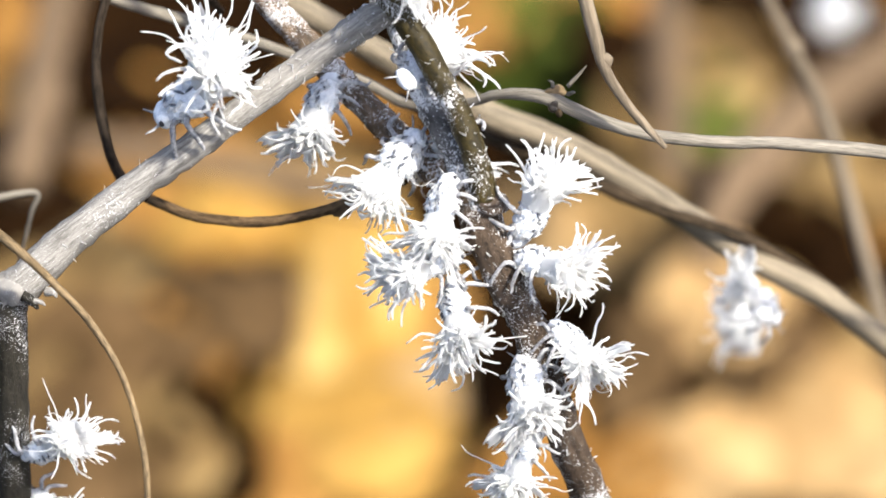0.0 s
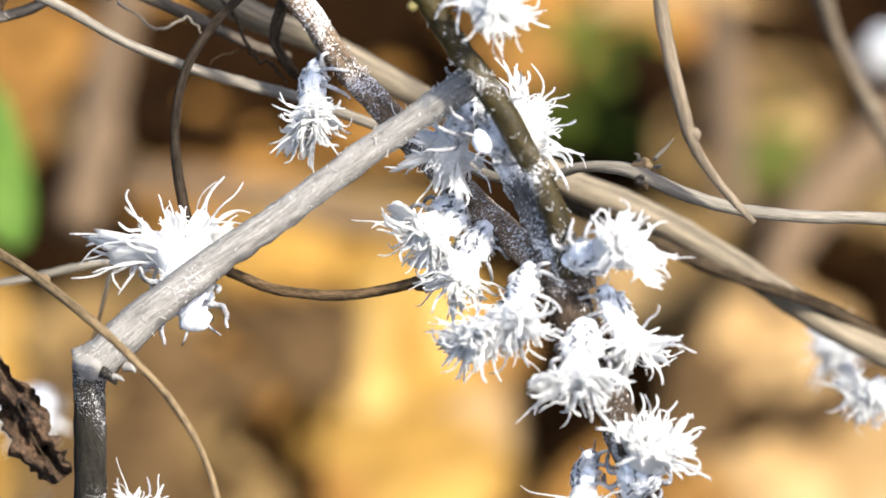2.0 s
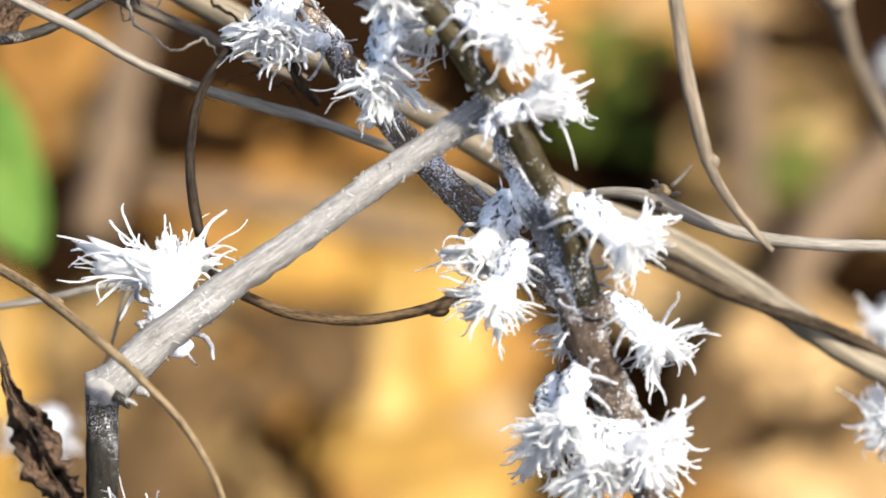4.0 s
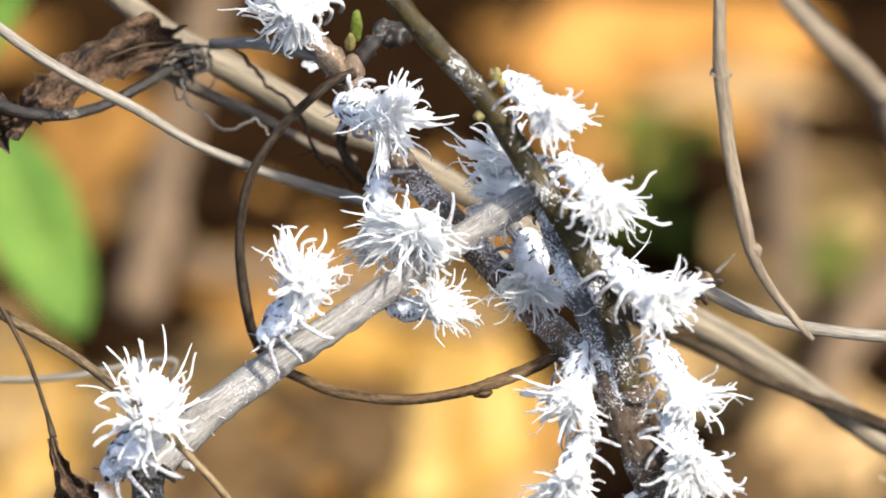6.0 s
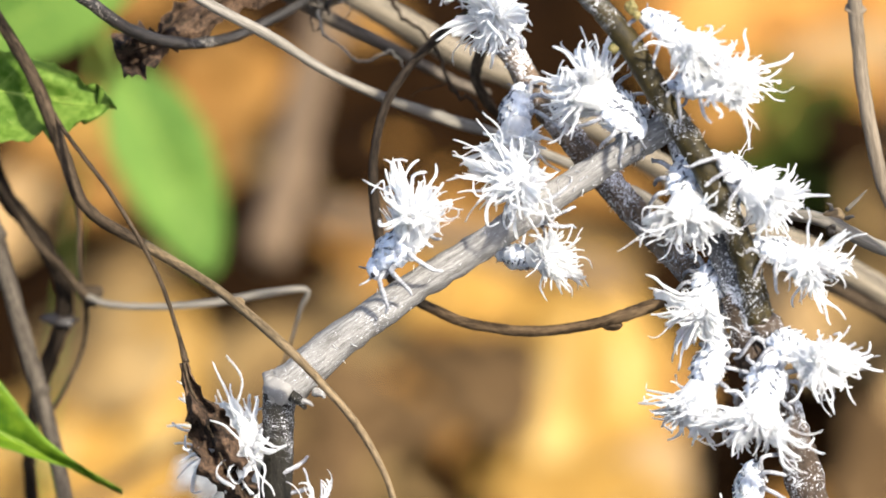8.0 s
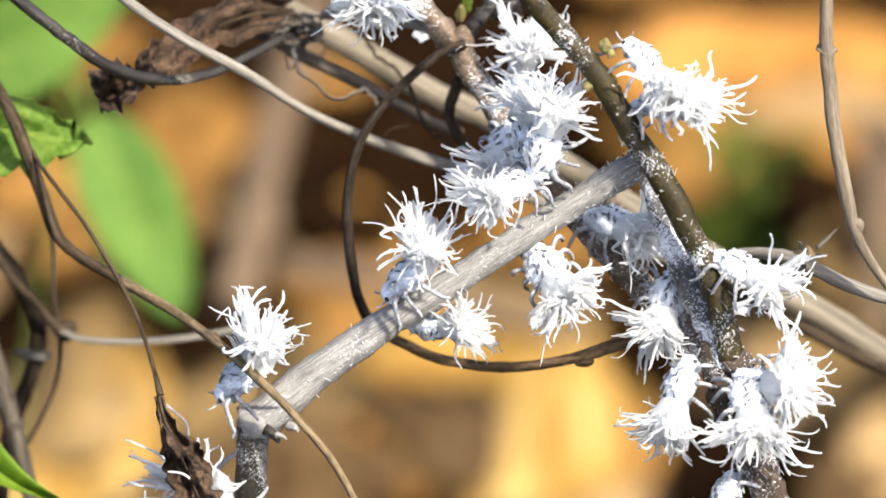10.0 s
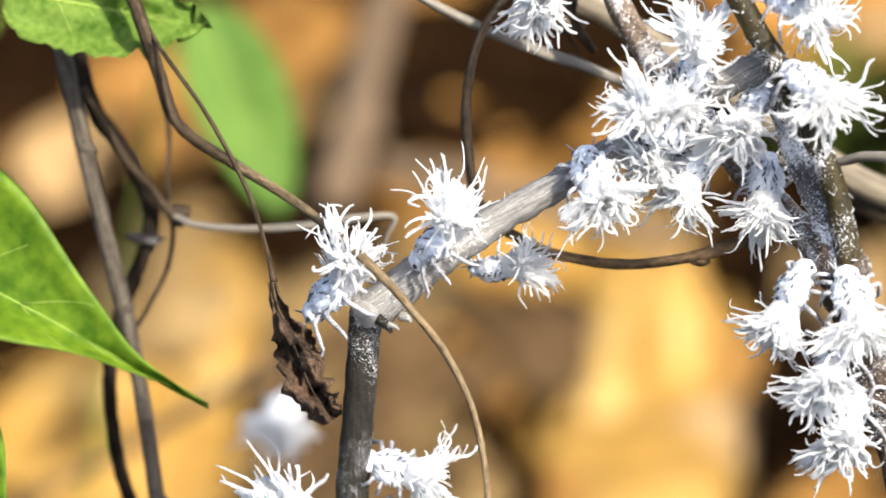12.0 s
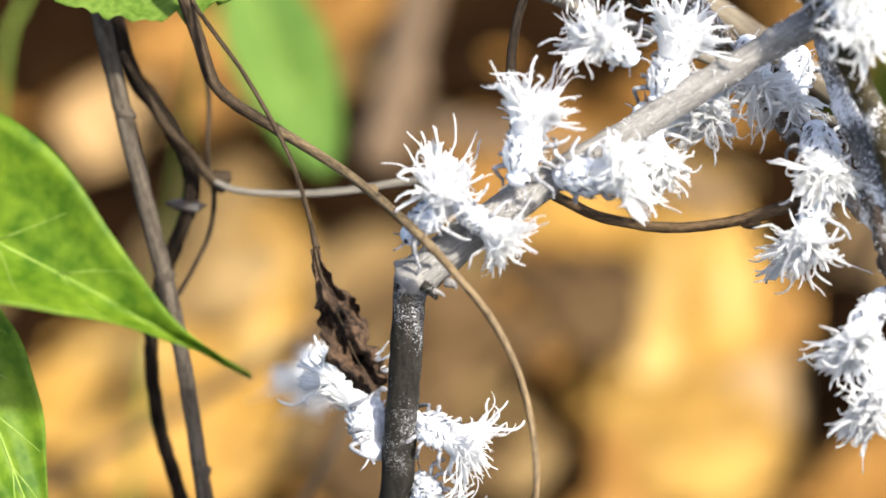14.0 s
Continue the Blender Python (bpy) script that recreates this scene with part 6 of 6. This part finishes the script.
    walk(nymph_k, [
        (0, pose(0.0299, -0.0088, 0.3717, -4, -2, 38)),
        (0.5, pose(0.0294, -0.0088, 0.3717, -26, -2, 43)),
        (1, pose(0.0327, -0.0097, 0.3736, 19, -18, 29)),
        (1.5, pose(0.0296, -0.008, 0.3729, -47, -9, 56)),
        (2, pose(0.0283, -0.0074, 0.3737, -44, -5, 51)),
        (2.5, pose(0.0359, -0.0129, 0.3703, -38, -15, 73)),
        (5, pose(0.032, -0.0098, 0.37, -49, -31, 77)),
        (5.5, pose(0.0302, -0.0095, 0.3708, -65, -18, 82)),
        (6, pose(0.0309, -0.0093, 0.3711, -61, -18, 77)),
        (6.5, pose(0.0309, -0.0082, 0.373, -51, -25, 77)),
        (7, pose(0.0311, -0.0082, 0.373, -38, -34, 69)),
        (9.5, pose(0.0301, -0.0073, 0.3742, -30, -54, 67)),
        (10, pose(0.0308, -0.0068, 0.3749, -36, -45, 71)),
        (10.5, pose(0.0312, -0.0071, 0.3745, -32, -38, 65)),
        (11, pose(0.0308, -0.0071, 0.3745, -39, -36, 69)),
        (11.5, pose(0.0312, -0.007, 0.3746, -26, -52, 62)),
        (12, pose(0.0304, -0.007, 0.3748, -24, -51, 61)),
        (12.5, pose(0.0296, -0.0065, 0.3757, -46, -22, 71)),
        (12.7, pose(0.0286, -0.0035, 0.3755, 15, -25, 55)),
        (12.8, pose(0.0275, -0.0005, 0.3753, 72, -14, 44)),
        (13, pose(0.0265, 0.0025, 0.3752, 126, 1, 48)),
        (13.2, pose(0.0258, 0.0033, 0.3766, 53, -17, 52)),
        (13.5, pose(0.0252, 0.0042, 0.378, -26, -17, 71)),
        (14, pose(0.0269, 0.0059, 0.3816, 1, -18, 99)),
    ])
    walk(nymph_l, [
        (0, pose(0.033, -0.0113, 0.3668, -71, -27, 99)),
        (0.5, pose(0.0359, -0.0123, 0.3739, -20, -25, 84)),
        (1, pose(0.0351, -0.0108, 0.3768, -19, -20, 84)),
        (1.5, pose(0.0327, -0.0091, 0.377, -52, -20, 88)),
        (2, pose(0.0311, -0.0066, 0.3773, -55, -20, 79)),
        (2.5, pose(0.0294, -0.0013, 0.3766, -55, -25, 90)),
        (5, pose(0.035, -0.0136, 0.3619, -68, -18, 88)),
        (5.5, pose(0.0357, -0.0124, 0.3641, -69, -19, 88)),
        (6, pose(0.0371, -0.0143, 0.3643, -64, -19, 89)),
        (6.5, pose(0.0358, -0.0126, 0.3641, -69, -19, 90)),
        (7, pose(0.0366, -0.0139, 0.3682, -27, -24, 69)),
        (9.5, pose(0.0383, -0.0113, 0.3763, 9, -41, 95)),
        (10, pose(0.039, -0.011, 0.3763, 16, -27, 97)),
        (10.5, pose(0.0386, -0.0112, 0.3763, 5, -18, 106)),
        (11, pose(0.0383, -0.0115, 0.376, -6, -15, 111)),
        (11.5, pose(0.038, -0.0106, 0.3773, -9, -17, 118)),
        (12, pose(0.0374, -0.0109, 0.3771, -4, -27, 106)),
        (12.5, pose(0.0378, -0.0099, 0.3781, 18, -20, 93)),
        (13, pose(0.0293, -0.0014, 0.374, -41, -33, 80)),
        (13.5, pose(0.028, 0.0002, 0.3762, -28, -28, 74)),
        (14, pose(0.0268, 0.0011, 0.3747, -55, -22, 78)),
    ])
    walk(nymph_m, [
        (0, pose(0.0413, -0.0175, 0.3591, -41, -21, 97)),
        (0.5, pose(0.0409, -0.0167, 0.3639, -27, -18, 93)),
        (1, pose(0.0376, -0.0146, 0.3674, -50, -26, 96)),
        (1.5, pose(0.0367, -0.0136, 0.3697, -23, -33, 74)),
        (2, pose(0.0377, -0.0129, 0.3731, -3, -20, 82)),
        (2.5, pose(0.0384, -0.0115, 0.3759, 10, -25, 90)),
        (5, pose(0.0377, -0.0148, 0.3574, -63, -18, 82)),
        (7, pose(0.0369, -0.0148, 0.3578, -64, -18, 91)),
        (9.5, pose(0.0357, -0.0139, 0.3615, -69, -19, 91)),
        (10, pose(0.037, -0.0134, 0.3624, -63, -19, 84)),
        (10.5, pose(0.0365, -0.0138, 0.3673, -37, -14, 66)),
        (11, pose(0.0372, -0.0145, 0.366, -31, -11, 61)),
        (11.5, pose(0.037, -0.0143, 0.3652, -51, -17, 76)),
        (12, pose(0.0384, -0.0156, 0.3624, -49, -17, 78)),
        (12.5, pose(0.0374, -0.0145, 0.3595, -60, -31, 94)),
        (13, pose(0.0365, -0.0143, 0.3604, -63, -19, 90)),
        (13.5, pose(0.0358, -0.0138, 0.3621, -65, -20, 90)),
        (14, pose(0.0352, -0.0139, 0.362, -63, -20, 87)),
    ])
    walk(nymph_n, [
        (0, pose(0.0409, -0.0169, 0.3475, -38, -33, 67)),
        (0.5, pose(0.0402, -0.0162, 0.3511, -29, -48, 61)),
        (1, pose(0.0396, -0.0164, 0.3509, -56, -29, 83)),
        (1.5, pose(0.0397, -0.0159, 0.3528, -52, -19, 70)),
        (2, pose(0.0382, -0.0153, 0.3548, -56, -29, 84)),
        (2.5, pose(0.0376, -0.0134, 0.361, -37, -42, 69)),
        (3.3, pose(0.0365, -0.0078, 0.3707, -76, -70, 62)),
        (4.2, pose(0.0354, -0.0021, 0.3804, 138, -75, 165)),
        (5, pose(0.0343, 0.0036, 0.3901, 93, -47, 166)),
        (5.5, pose(0.0328, 0.0051, 0.3936, 86, -47, 167)),
        (6, pose(0.0343, 0.0038, 0.3909, 52, -68, -166)),
        (6.5, pose(0.0308, 0.007, 0.399, 66, -42, 171)),
        (7, pose(0.0299, 0.0075, 0.4012, 21, -40, -157)),
        (9.5, pose(0.0348, 0.0024, 0.3788, 83, -74, -162)),
        (10, pose(0.0334, 0.0048, 0.3816, 66, -81, -155)),
        (10.2, pose(0.0276, 0.004, 0.3839, 106, -64, 97)),
        (10.5, pose(0.0219, 0.0031, 0.3862, 82, -48, 49)),
        (11, pose(0.0212, 0.002, 0.3844, 83, -47, 47)),
        (11.5, pose(0.0208, 0.0006, 0.382, 95, -39, 34)),
        (12, pose(0.0175, 0.0034, 0.3861, 84, -37, 54)),
        (12.2, pose(0.0144, 0.0033, 0.3889, 29, -44, 90)),
        (12.5, pose(0.0114, 0.0031, 0.3917, -18, -26, 116)),
        (13, pose(0.0178, 0.0154, 0.387, -6, -18, 106)),
        (13.5, pose(0.0182, 0.022, 0.3894, 33, -18, 107)),
        (14, pose(0.0183, 0.016, 0.3876, 10, -23, 100)),
    ])
    walk(nymph_o, [
        (0, pose(0.0421, -0.0057, 0.3767, -126, 70, -165)),
        (0.5, pose(0.0431, -0.0092, 0.3731, -133, 78, -167)),
        (1, pose(0.043, -0.0126, 0.3708, -137, 76, 174)),
        (1.5, pose(0.0437, -0.0132, 0.3692, -126, 55, 162)),
        (2, pose(0.0446, -0.0182, 0.3581, -96, 75, 167)),
        (2.5, pose(0.0418, -0.0187, 0.3535, -60, 47, 160)),
        (3.8, pose(0.0409, -0.016, 0.3629, -42, 14, 144)),
        (5, pose(0.0401, -0.0132, 0.3723, -15, -11, 118)),
        (5.5, pose(0.0404, -0.0123, 0.3735, -2, -11, 117)),
        (6, pose(0.0427, -0.0095, 0.3737, 39, -17, 103)),
        (6.5, pose(0.0405, -0.0085, 0.3776, 18, -3, 131)),
        (7, pose(0.0411, -0.0082, 0.3769, 24, -3, 131)),
        (9.5, pose(0.0397, -0.0099, 0.3771, -19, 13, 145)),
        (10, pose(0.0405, -0.0094, 0.3769, -58, 32, 155)),
        (10.5, pose(0.0404, -0.0098, 0.3766, -72, 34, 156)),
        (11, pose(0.0401, -0.0101, 0.3768, -67, 34, 156)),
        (11.5, pose(0.0394, -0.0102, 0.3771, -50, 26, 152)),
        (11.8, pose(0.0376, -0.0118, 0.3734, -54, 3, 115)),
        (12, pose(0.0358, -0.0134, 0.3697, -43, -17, 78)),
        (12.5, pose(0.0337, -0.0114, 0.3672, -68, -17, 90)),
        (13, pose(0.0333, -0.0105, 0.3689, -61, -16, 81)),
        (13.5, pose(0.0324, -0.0101, 0.3738, -59, -18, 90)),
        (14, pose(0.0338, -0.0109, 0.3683, -58, -15, 74)),
    ])
    walk(nymph_p, [
        (0, pose(0.0432, -0.0105, 0.3722, 19, 7, 137)),
        (0.2, pose(0.0428, -0.0076, 0.372, 14, -6, 174)),
        (0.5, pose(0.0424, -0.0048, 0.3718, 1, -13, -146)),
        (0.7, pose(0.0415, -0.0036, 0.3732, -59, -17, -130)),
        (0.8, pose(0.0407, -0.0025, 0.3746, -116, -6, -118)),
        (1, pose(0.0399, -0.0013, 0.376, -172, 10, -121)),
        (1.2, pose(0.0389, -0.005, 0.3786, -125, 16, -166)),
        (1.5, pose(0.038, -0.0086, 0.3812, -87, 51, 161)),
        (2, pose(0.0394, -0.0069, 0.3831, -105, 35, 155)),
        (2.2, pose(0.0383, -0.0058, 0.3859, -60, 16, 159)),
        (2.5, pose(0.0371, -0.0047, 0.3888, -18, -1, 148)),
        (5, pose(0.0389, -0.0016, 0.3881, 15, -21, 139)),
        (5.5, pose(0.039, -0.0036, 0.3868, 17, 17, 145)),
        (6, pose(0.0368, -0.0013, 0.3918, 18, -13, 133)),
        (6.5, pose(0.0365, -0.0017, 0.3919, 34, -16, 108)),
        (7, pose(0.0353, -0.001, 0.394, 32, -15, 111)),
        (8.2, pose(0.0334, 0.0029, 0.3951, 52, -31, 152)),
        (9.5, pose(0.0314, 0.0069, 0.3962, 54, -56, -162)),
        (9.8, pose(0.0269, 0.0106, 0.3909, 32, -19, 173)),
        (10, pose(0.0224, 0.0142, 0.3855, -3, 3, 138)),
        (10.5, pose(0.0221, 0.0153, 0.3862, 2, 10, 143)),
        (11, pose(0.0206, 0.0142, 0.3861, -32, 13, 144)),
        (11.2, pose(0.0229, 0.0099, 0.3901, -25, -3, 103)),
        (11.5, pose(0.0252, 0.0057, 0.3941, -8, -10, 59)),
        (12, pose(0.0245, 0.0059, 0.3933, -44, -15, 73)),
        (12.5, pose(0.0237, 0.0072, 0.3927, -55, -15, 75)),
        (12.8, pose(0.0231, 0.0105, 0.3889, -11, -15, 73)),
        (13, pose(0.0226, 0.0138, 0.3852, 33, -13, 71)),
        (13.5, pose(0.0186, 0.0142, 0.3864, 20, -28, 74)),
        (14, pose(0.0146, 0.0151, 0.3842, -44, -22, 78)),
    ])
    walk(nymph_q, [
        (0, pose(0.0465, -0.0146, 0.3629, 34, -12, 114)),
        (0.5, pose(0.0458, -0.0127, 0.366, 24, -50, 121)),
        (1, pose(0.044, -0.0134, 0.3679, 26, -13, 112)),
        (1.5, pose(0.0403, -0.0105, 0.3755, 17, -11, 117)),
        (2, pose(0.0421, -0.0083, 0.3746, 29, -38, 115)),
        (2.5, pose(0.0419, -0.006, 0.376, 37, -10, 117)),
        (5, pose(0.0422, -0.0057, 0.3765, 12, -41, 141)),
        (5.5, pose(0.041, -0.0068, 0.3797, 6, -42, 141)),
        (6, pose(0.0414, -0.004, 0.3805, 17, -46, 135)),
        (6.5, pose(0.0405, -0.0044, 0.3823, 5, -10, 150)),
        (7, pose(0.039, -0.0019, 0.3874, 23, -3, 139)),
        (9.5, pose(0.04, -0.003, 0.3851, 1, -16, 153)),
        (10, pose(0.0378, -0.0017, 0.3895, 8, -16, 147)),
        (10.5, pose(0.0356, 0.0019, 0.3948, 27, -52, 122)),
        (11, pose(0.0349, 0.0042, 0.3992, 35, -54, 112)),
        (11.5, pose(0.03, 0.0081, 0.406, 12, -2, 144)),
        (12, pose(0.0278, 0.0088, 0.4069, 7, -11, 142)),
        (12.5, pose(0.0271, 0.0086, 0.4065, 6, 1, 137)),
        (14, pose(0.0219, 0.0119, 0.4114, -12, 3, 139)),
    ])
    walk(nymph_r, [
        (0, pose(0.0297, 0.0054, 0.3923, 141, 6, -128)),
        (0.5, pose(0.0306, 0.0049, 0.3913, 145, 9, -124)),
        (1, pose(0.0321, 0.0046, 0.3903, 164, 22, -108)),
        (1.5, pose(0.0335, 0.0041, 0.3895, -171, 22, -97)),
        (2, pose(0.0291, 0.0054, 0.3927, 133, -9, -142)),
        (2.5, pose(0.0268, 0.0066, 0.3957, 136, -16, -147)),
        (3.3, pose(0.0278, 0.0055, 0.3981, 91, 8, -156)),
        (4.2, pose(0.0288, 0.0043, 0.4005, 40, 18, 179)),
        (5, pose(0.0298, 0.0032, 0.4029, -10, 5, 156)),
        (5.5, pose(0.0298, 0.0071, 0.4048, -12, 20, 168)),
        (6, pose(0.031, 0.0056, 0.4022, 26, -21, 124)),
        (6.5, pose(0.0293, 0.0071, 0.4047, 16, 11, 147)),
        (7, pose(0.0281, 0.0079, 0.4059, 19, 20, 149)),
        (9.5, pose(0.0311, 0.0063, 0.4032, 2, 8, 159)),
        (10, pose(0.028, 0.0084, 0.407, 15, 16, 150)),
        (10.2, pose(0.0263, 0.0077, 0.4082, -21, 28, 173)),
        (10.3, pose(0.0247, 0.0071, 0.4095, -58, 50, -173)),
        (10.5, pose(0.023, 0.0064, 0.4107, -124, 73, 164)),
        (11, pose(0.0231, 0.007, 0.4113, -149, 81, 159)),
        (11.5, pose(0.0232, 0.0079, 0.4118, 40, 73, 16)),
        (11.8, pose(0.0269, 0.0044, 0.4061, 44, 23, 74)),
        (12, pose(0.0305, 0.001, 0.4004, 6, -9, 124)),
        (12.5, pose(0.0287, 0.0016, 0.4023, -12, -4, 130)),
        (13, pose(0.0288, 0.0023, 0.4028, 5, -9, 123)),
        (13.5, pose(0.029, 0.0031, 0.4033, 16, -9, 123)),
        (14, pose(0.029, 0.0031, 0.4033, 16, -9, 123)),
    ])
    walk(nymph_s, [
        (0, pose(0.0259, 0.0052, 0.407, 1, -12, 137)),
        (1, pose(0.0248, 0.0055, 0.4082, 1, -4, 126)),
        (1.5, pose(0.0244, 0.0079, 0.4101, 19, -7, 128)),
        (2, pose(0.0254, 0.0095, 0.4095, 27, -3, 128)),
        (2.5, pose(0.0246, 0.0079, 0.4099, 18, -9, 132)),
        (5, pose(0.025, 0.01, 0.4104, 12, -24, 143)),
        (5.5, pose(0.0247, 0.0103, 0.411, 25, -19, 127)),
        (6, pose(0.0242, 0.0105, 0.4114, 20, -22, 133)),
        (6.5, pose(0.0248, 0.0106, 0.4115, 30, -21, 121)),
        (7, pose(0.0249, 0.0104, 0.4109, 31, -12, 124)),
        (9.5, pose(0.0253, 0.0106, 0.4112, 4, -34, 154)),
        (10, pose(0.0255, 0.0108, 0.4116, 26, -27, 124)),
        (10.5, pose(0.0252, 0.0107, 0.4114, 21, -26, 131)),
        (11, pose(0.0252, 0.0105, 0.4112, 20, -22, 134)),
        (11.5, pose(0.025, 0.0104, 0.411, 26, -14, 128)),
        (12, pose(0.0279, 0.011, 0.4113, 27, -3, 132)),
        (14, pose(0.0268, 0.0061, 0.4064, 23, -9, 123)),
    ])
    walk(nymph_t, [
        (0, pose(-0.0198, -0.0125, 0.3486, -144, 39, 156)),
        (0.5, pose(-0.0203, -0.0133, 0.3483, -134, 40, 156)),
        (1, pose(-0.02, -0.0129, 0.3481, -141, 40, 157)),
        (1.5, pose(-0.0222, -0.0142, 0.3493, -95, 47, 159)),
        (2, pose(-0.0206, -0.0135, 0.3485, -132, 44, 159)),
        (2.5, pose(-0.0205, -0.0131, 0.3488, -133, 45, 160)),
        (5, pose(-0.0225, -0.014, 0.3498, -98, 62, 165)),
        (8.8, pose(-0.0206, -0.0125, 0.3487, -55, 22, 180)),
        (12.5, pose(-0.0187, -0.011, 0.3476, -23, -17, 164)),
        (13, pose(-0.0198, -0.0121, 0.3487, -10, -15, 154)),
        (13.5, pose(-0.019, -0.0108, 0.3478, -19, -18, 164)),
        (14, pose(-0.0192, -0.0108, 0.3483, -23, -18, 164)),
    ])
    walk(nymph_u, [
        (0, pose(-0.0203, -0.0139, 0.3392, -63, -3, 125)),
        (12.5, pose(-0.0203, -0.0139, 0.3392, -63, -3, 125)),
        (13, pose(-0.0207, -0.0139, 0.3385, -59, -11, 127)),
        (13.5, pose(-0.0199, -0.0139, 0.3406, -57, -11, 123)),
        (14, pose(-0.02, -0.0137, 0.3402, -57, -11, 123)),
    ])
    walk(nymph_v, [
        (0, pose(0.075, 0.0219, 0.341, 34, 44, 7)),
        (0.5, pose(0.0749, 0.022, 0.3411, 37, 47, 11)),
        (1, pose(0.0748, 0.0221, 0.3414, 35, 37, 25)),
        (1.5, pose(0.0753, 0.0223, 0.3416, 31, 29, 21)),
        (2, pose(0.08, 0.0209, 0.3385, 19, 18, 42)),
        (2.5, pose(0.0779, 0.0194, 0.3363, 32, 32, 34)),
        (5, pose(0.0813, 0.0207, 0.3379, 31, 30, 31)),
        (14, pose(0.0787, 0.0112, 0.323, 23, 22, 39)),
    ])
    walk(nymph_w, [
        (0, pose(0.0769, 0.0522, 0.3168, 31, -3, 63)),
        (2, pose(0.0793, 0.0559, 0.3221, 31, -3, 63)),
        (5, pose(0.0856, 0.0602, 0.3282, 31, -3, 64)),
        (14, pose(0.0856, 0.0602, 0.3282, 31, -3, 64)),
    ])
    walk(nymph_x, [
        (0, pose(0.1186, 0.2682, 0.2331, -10, -5, 98)),
        (2.5, pose(0.1153, 0.2694, 0.2347, -13, 1, 99)),
        (14, pose(0.1153, 0.2694, 0.2347, -13, 1, 99)),
    ])
    walk(nymph_y, [
        (0, pose(-0.039, 0.0887, 0.2905, 17, 2, 78)),
        (2.5, pose(-0.039, 0.0887, 0.2905, 17, 2, 78)),
        (12.5, pose(-0.0408, 0.084, 0.2837, 9, -5, 83)),
        (14, pose(-0.0425, 0.085, 0.2852, 15, -5, 78)),
    ])
    walk(nymph_z, [
        (0, pose(0.0395, 0.3357, 0.012, -25, 2, 108)),
        (9.3, pose(0.0506, 0.4199, 0.012, 14, 1, 80)),
        (12.5, pose(0.0502, 0.3869, 0.012, -24, 8, 104)),
        (13, pose(0.048, 0.3881, 0.012, -23, 8, 104)),
        (14, pose(0.0486, 0.3727, 0.012, -23, 8, 104)),
    ])


motions()
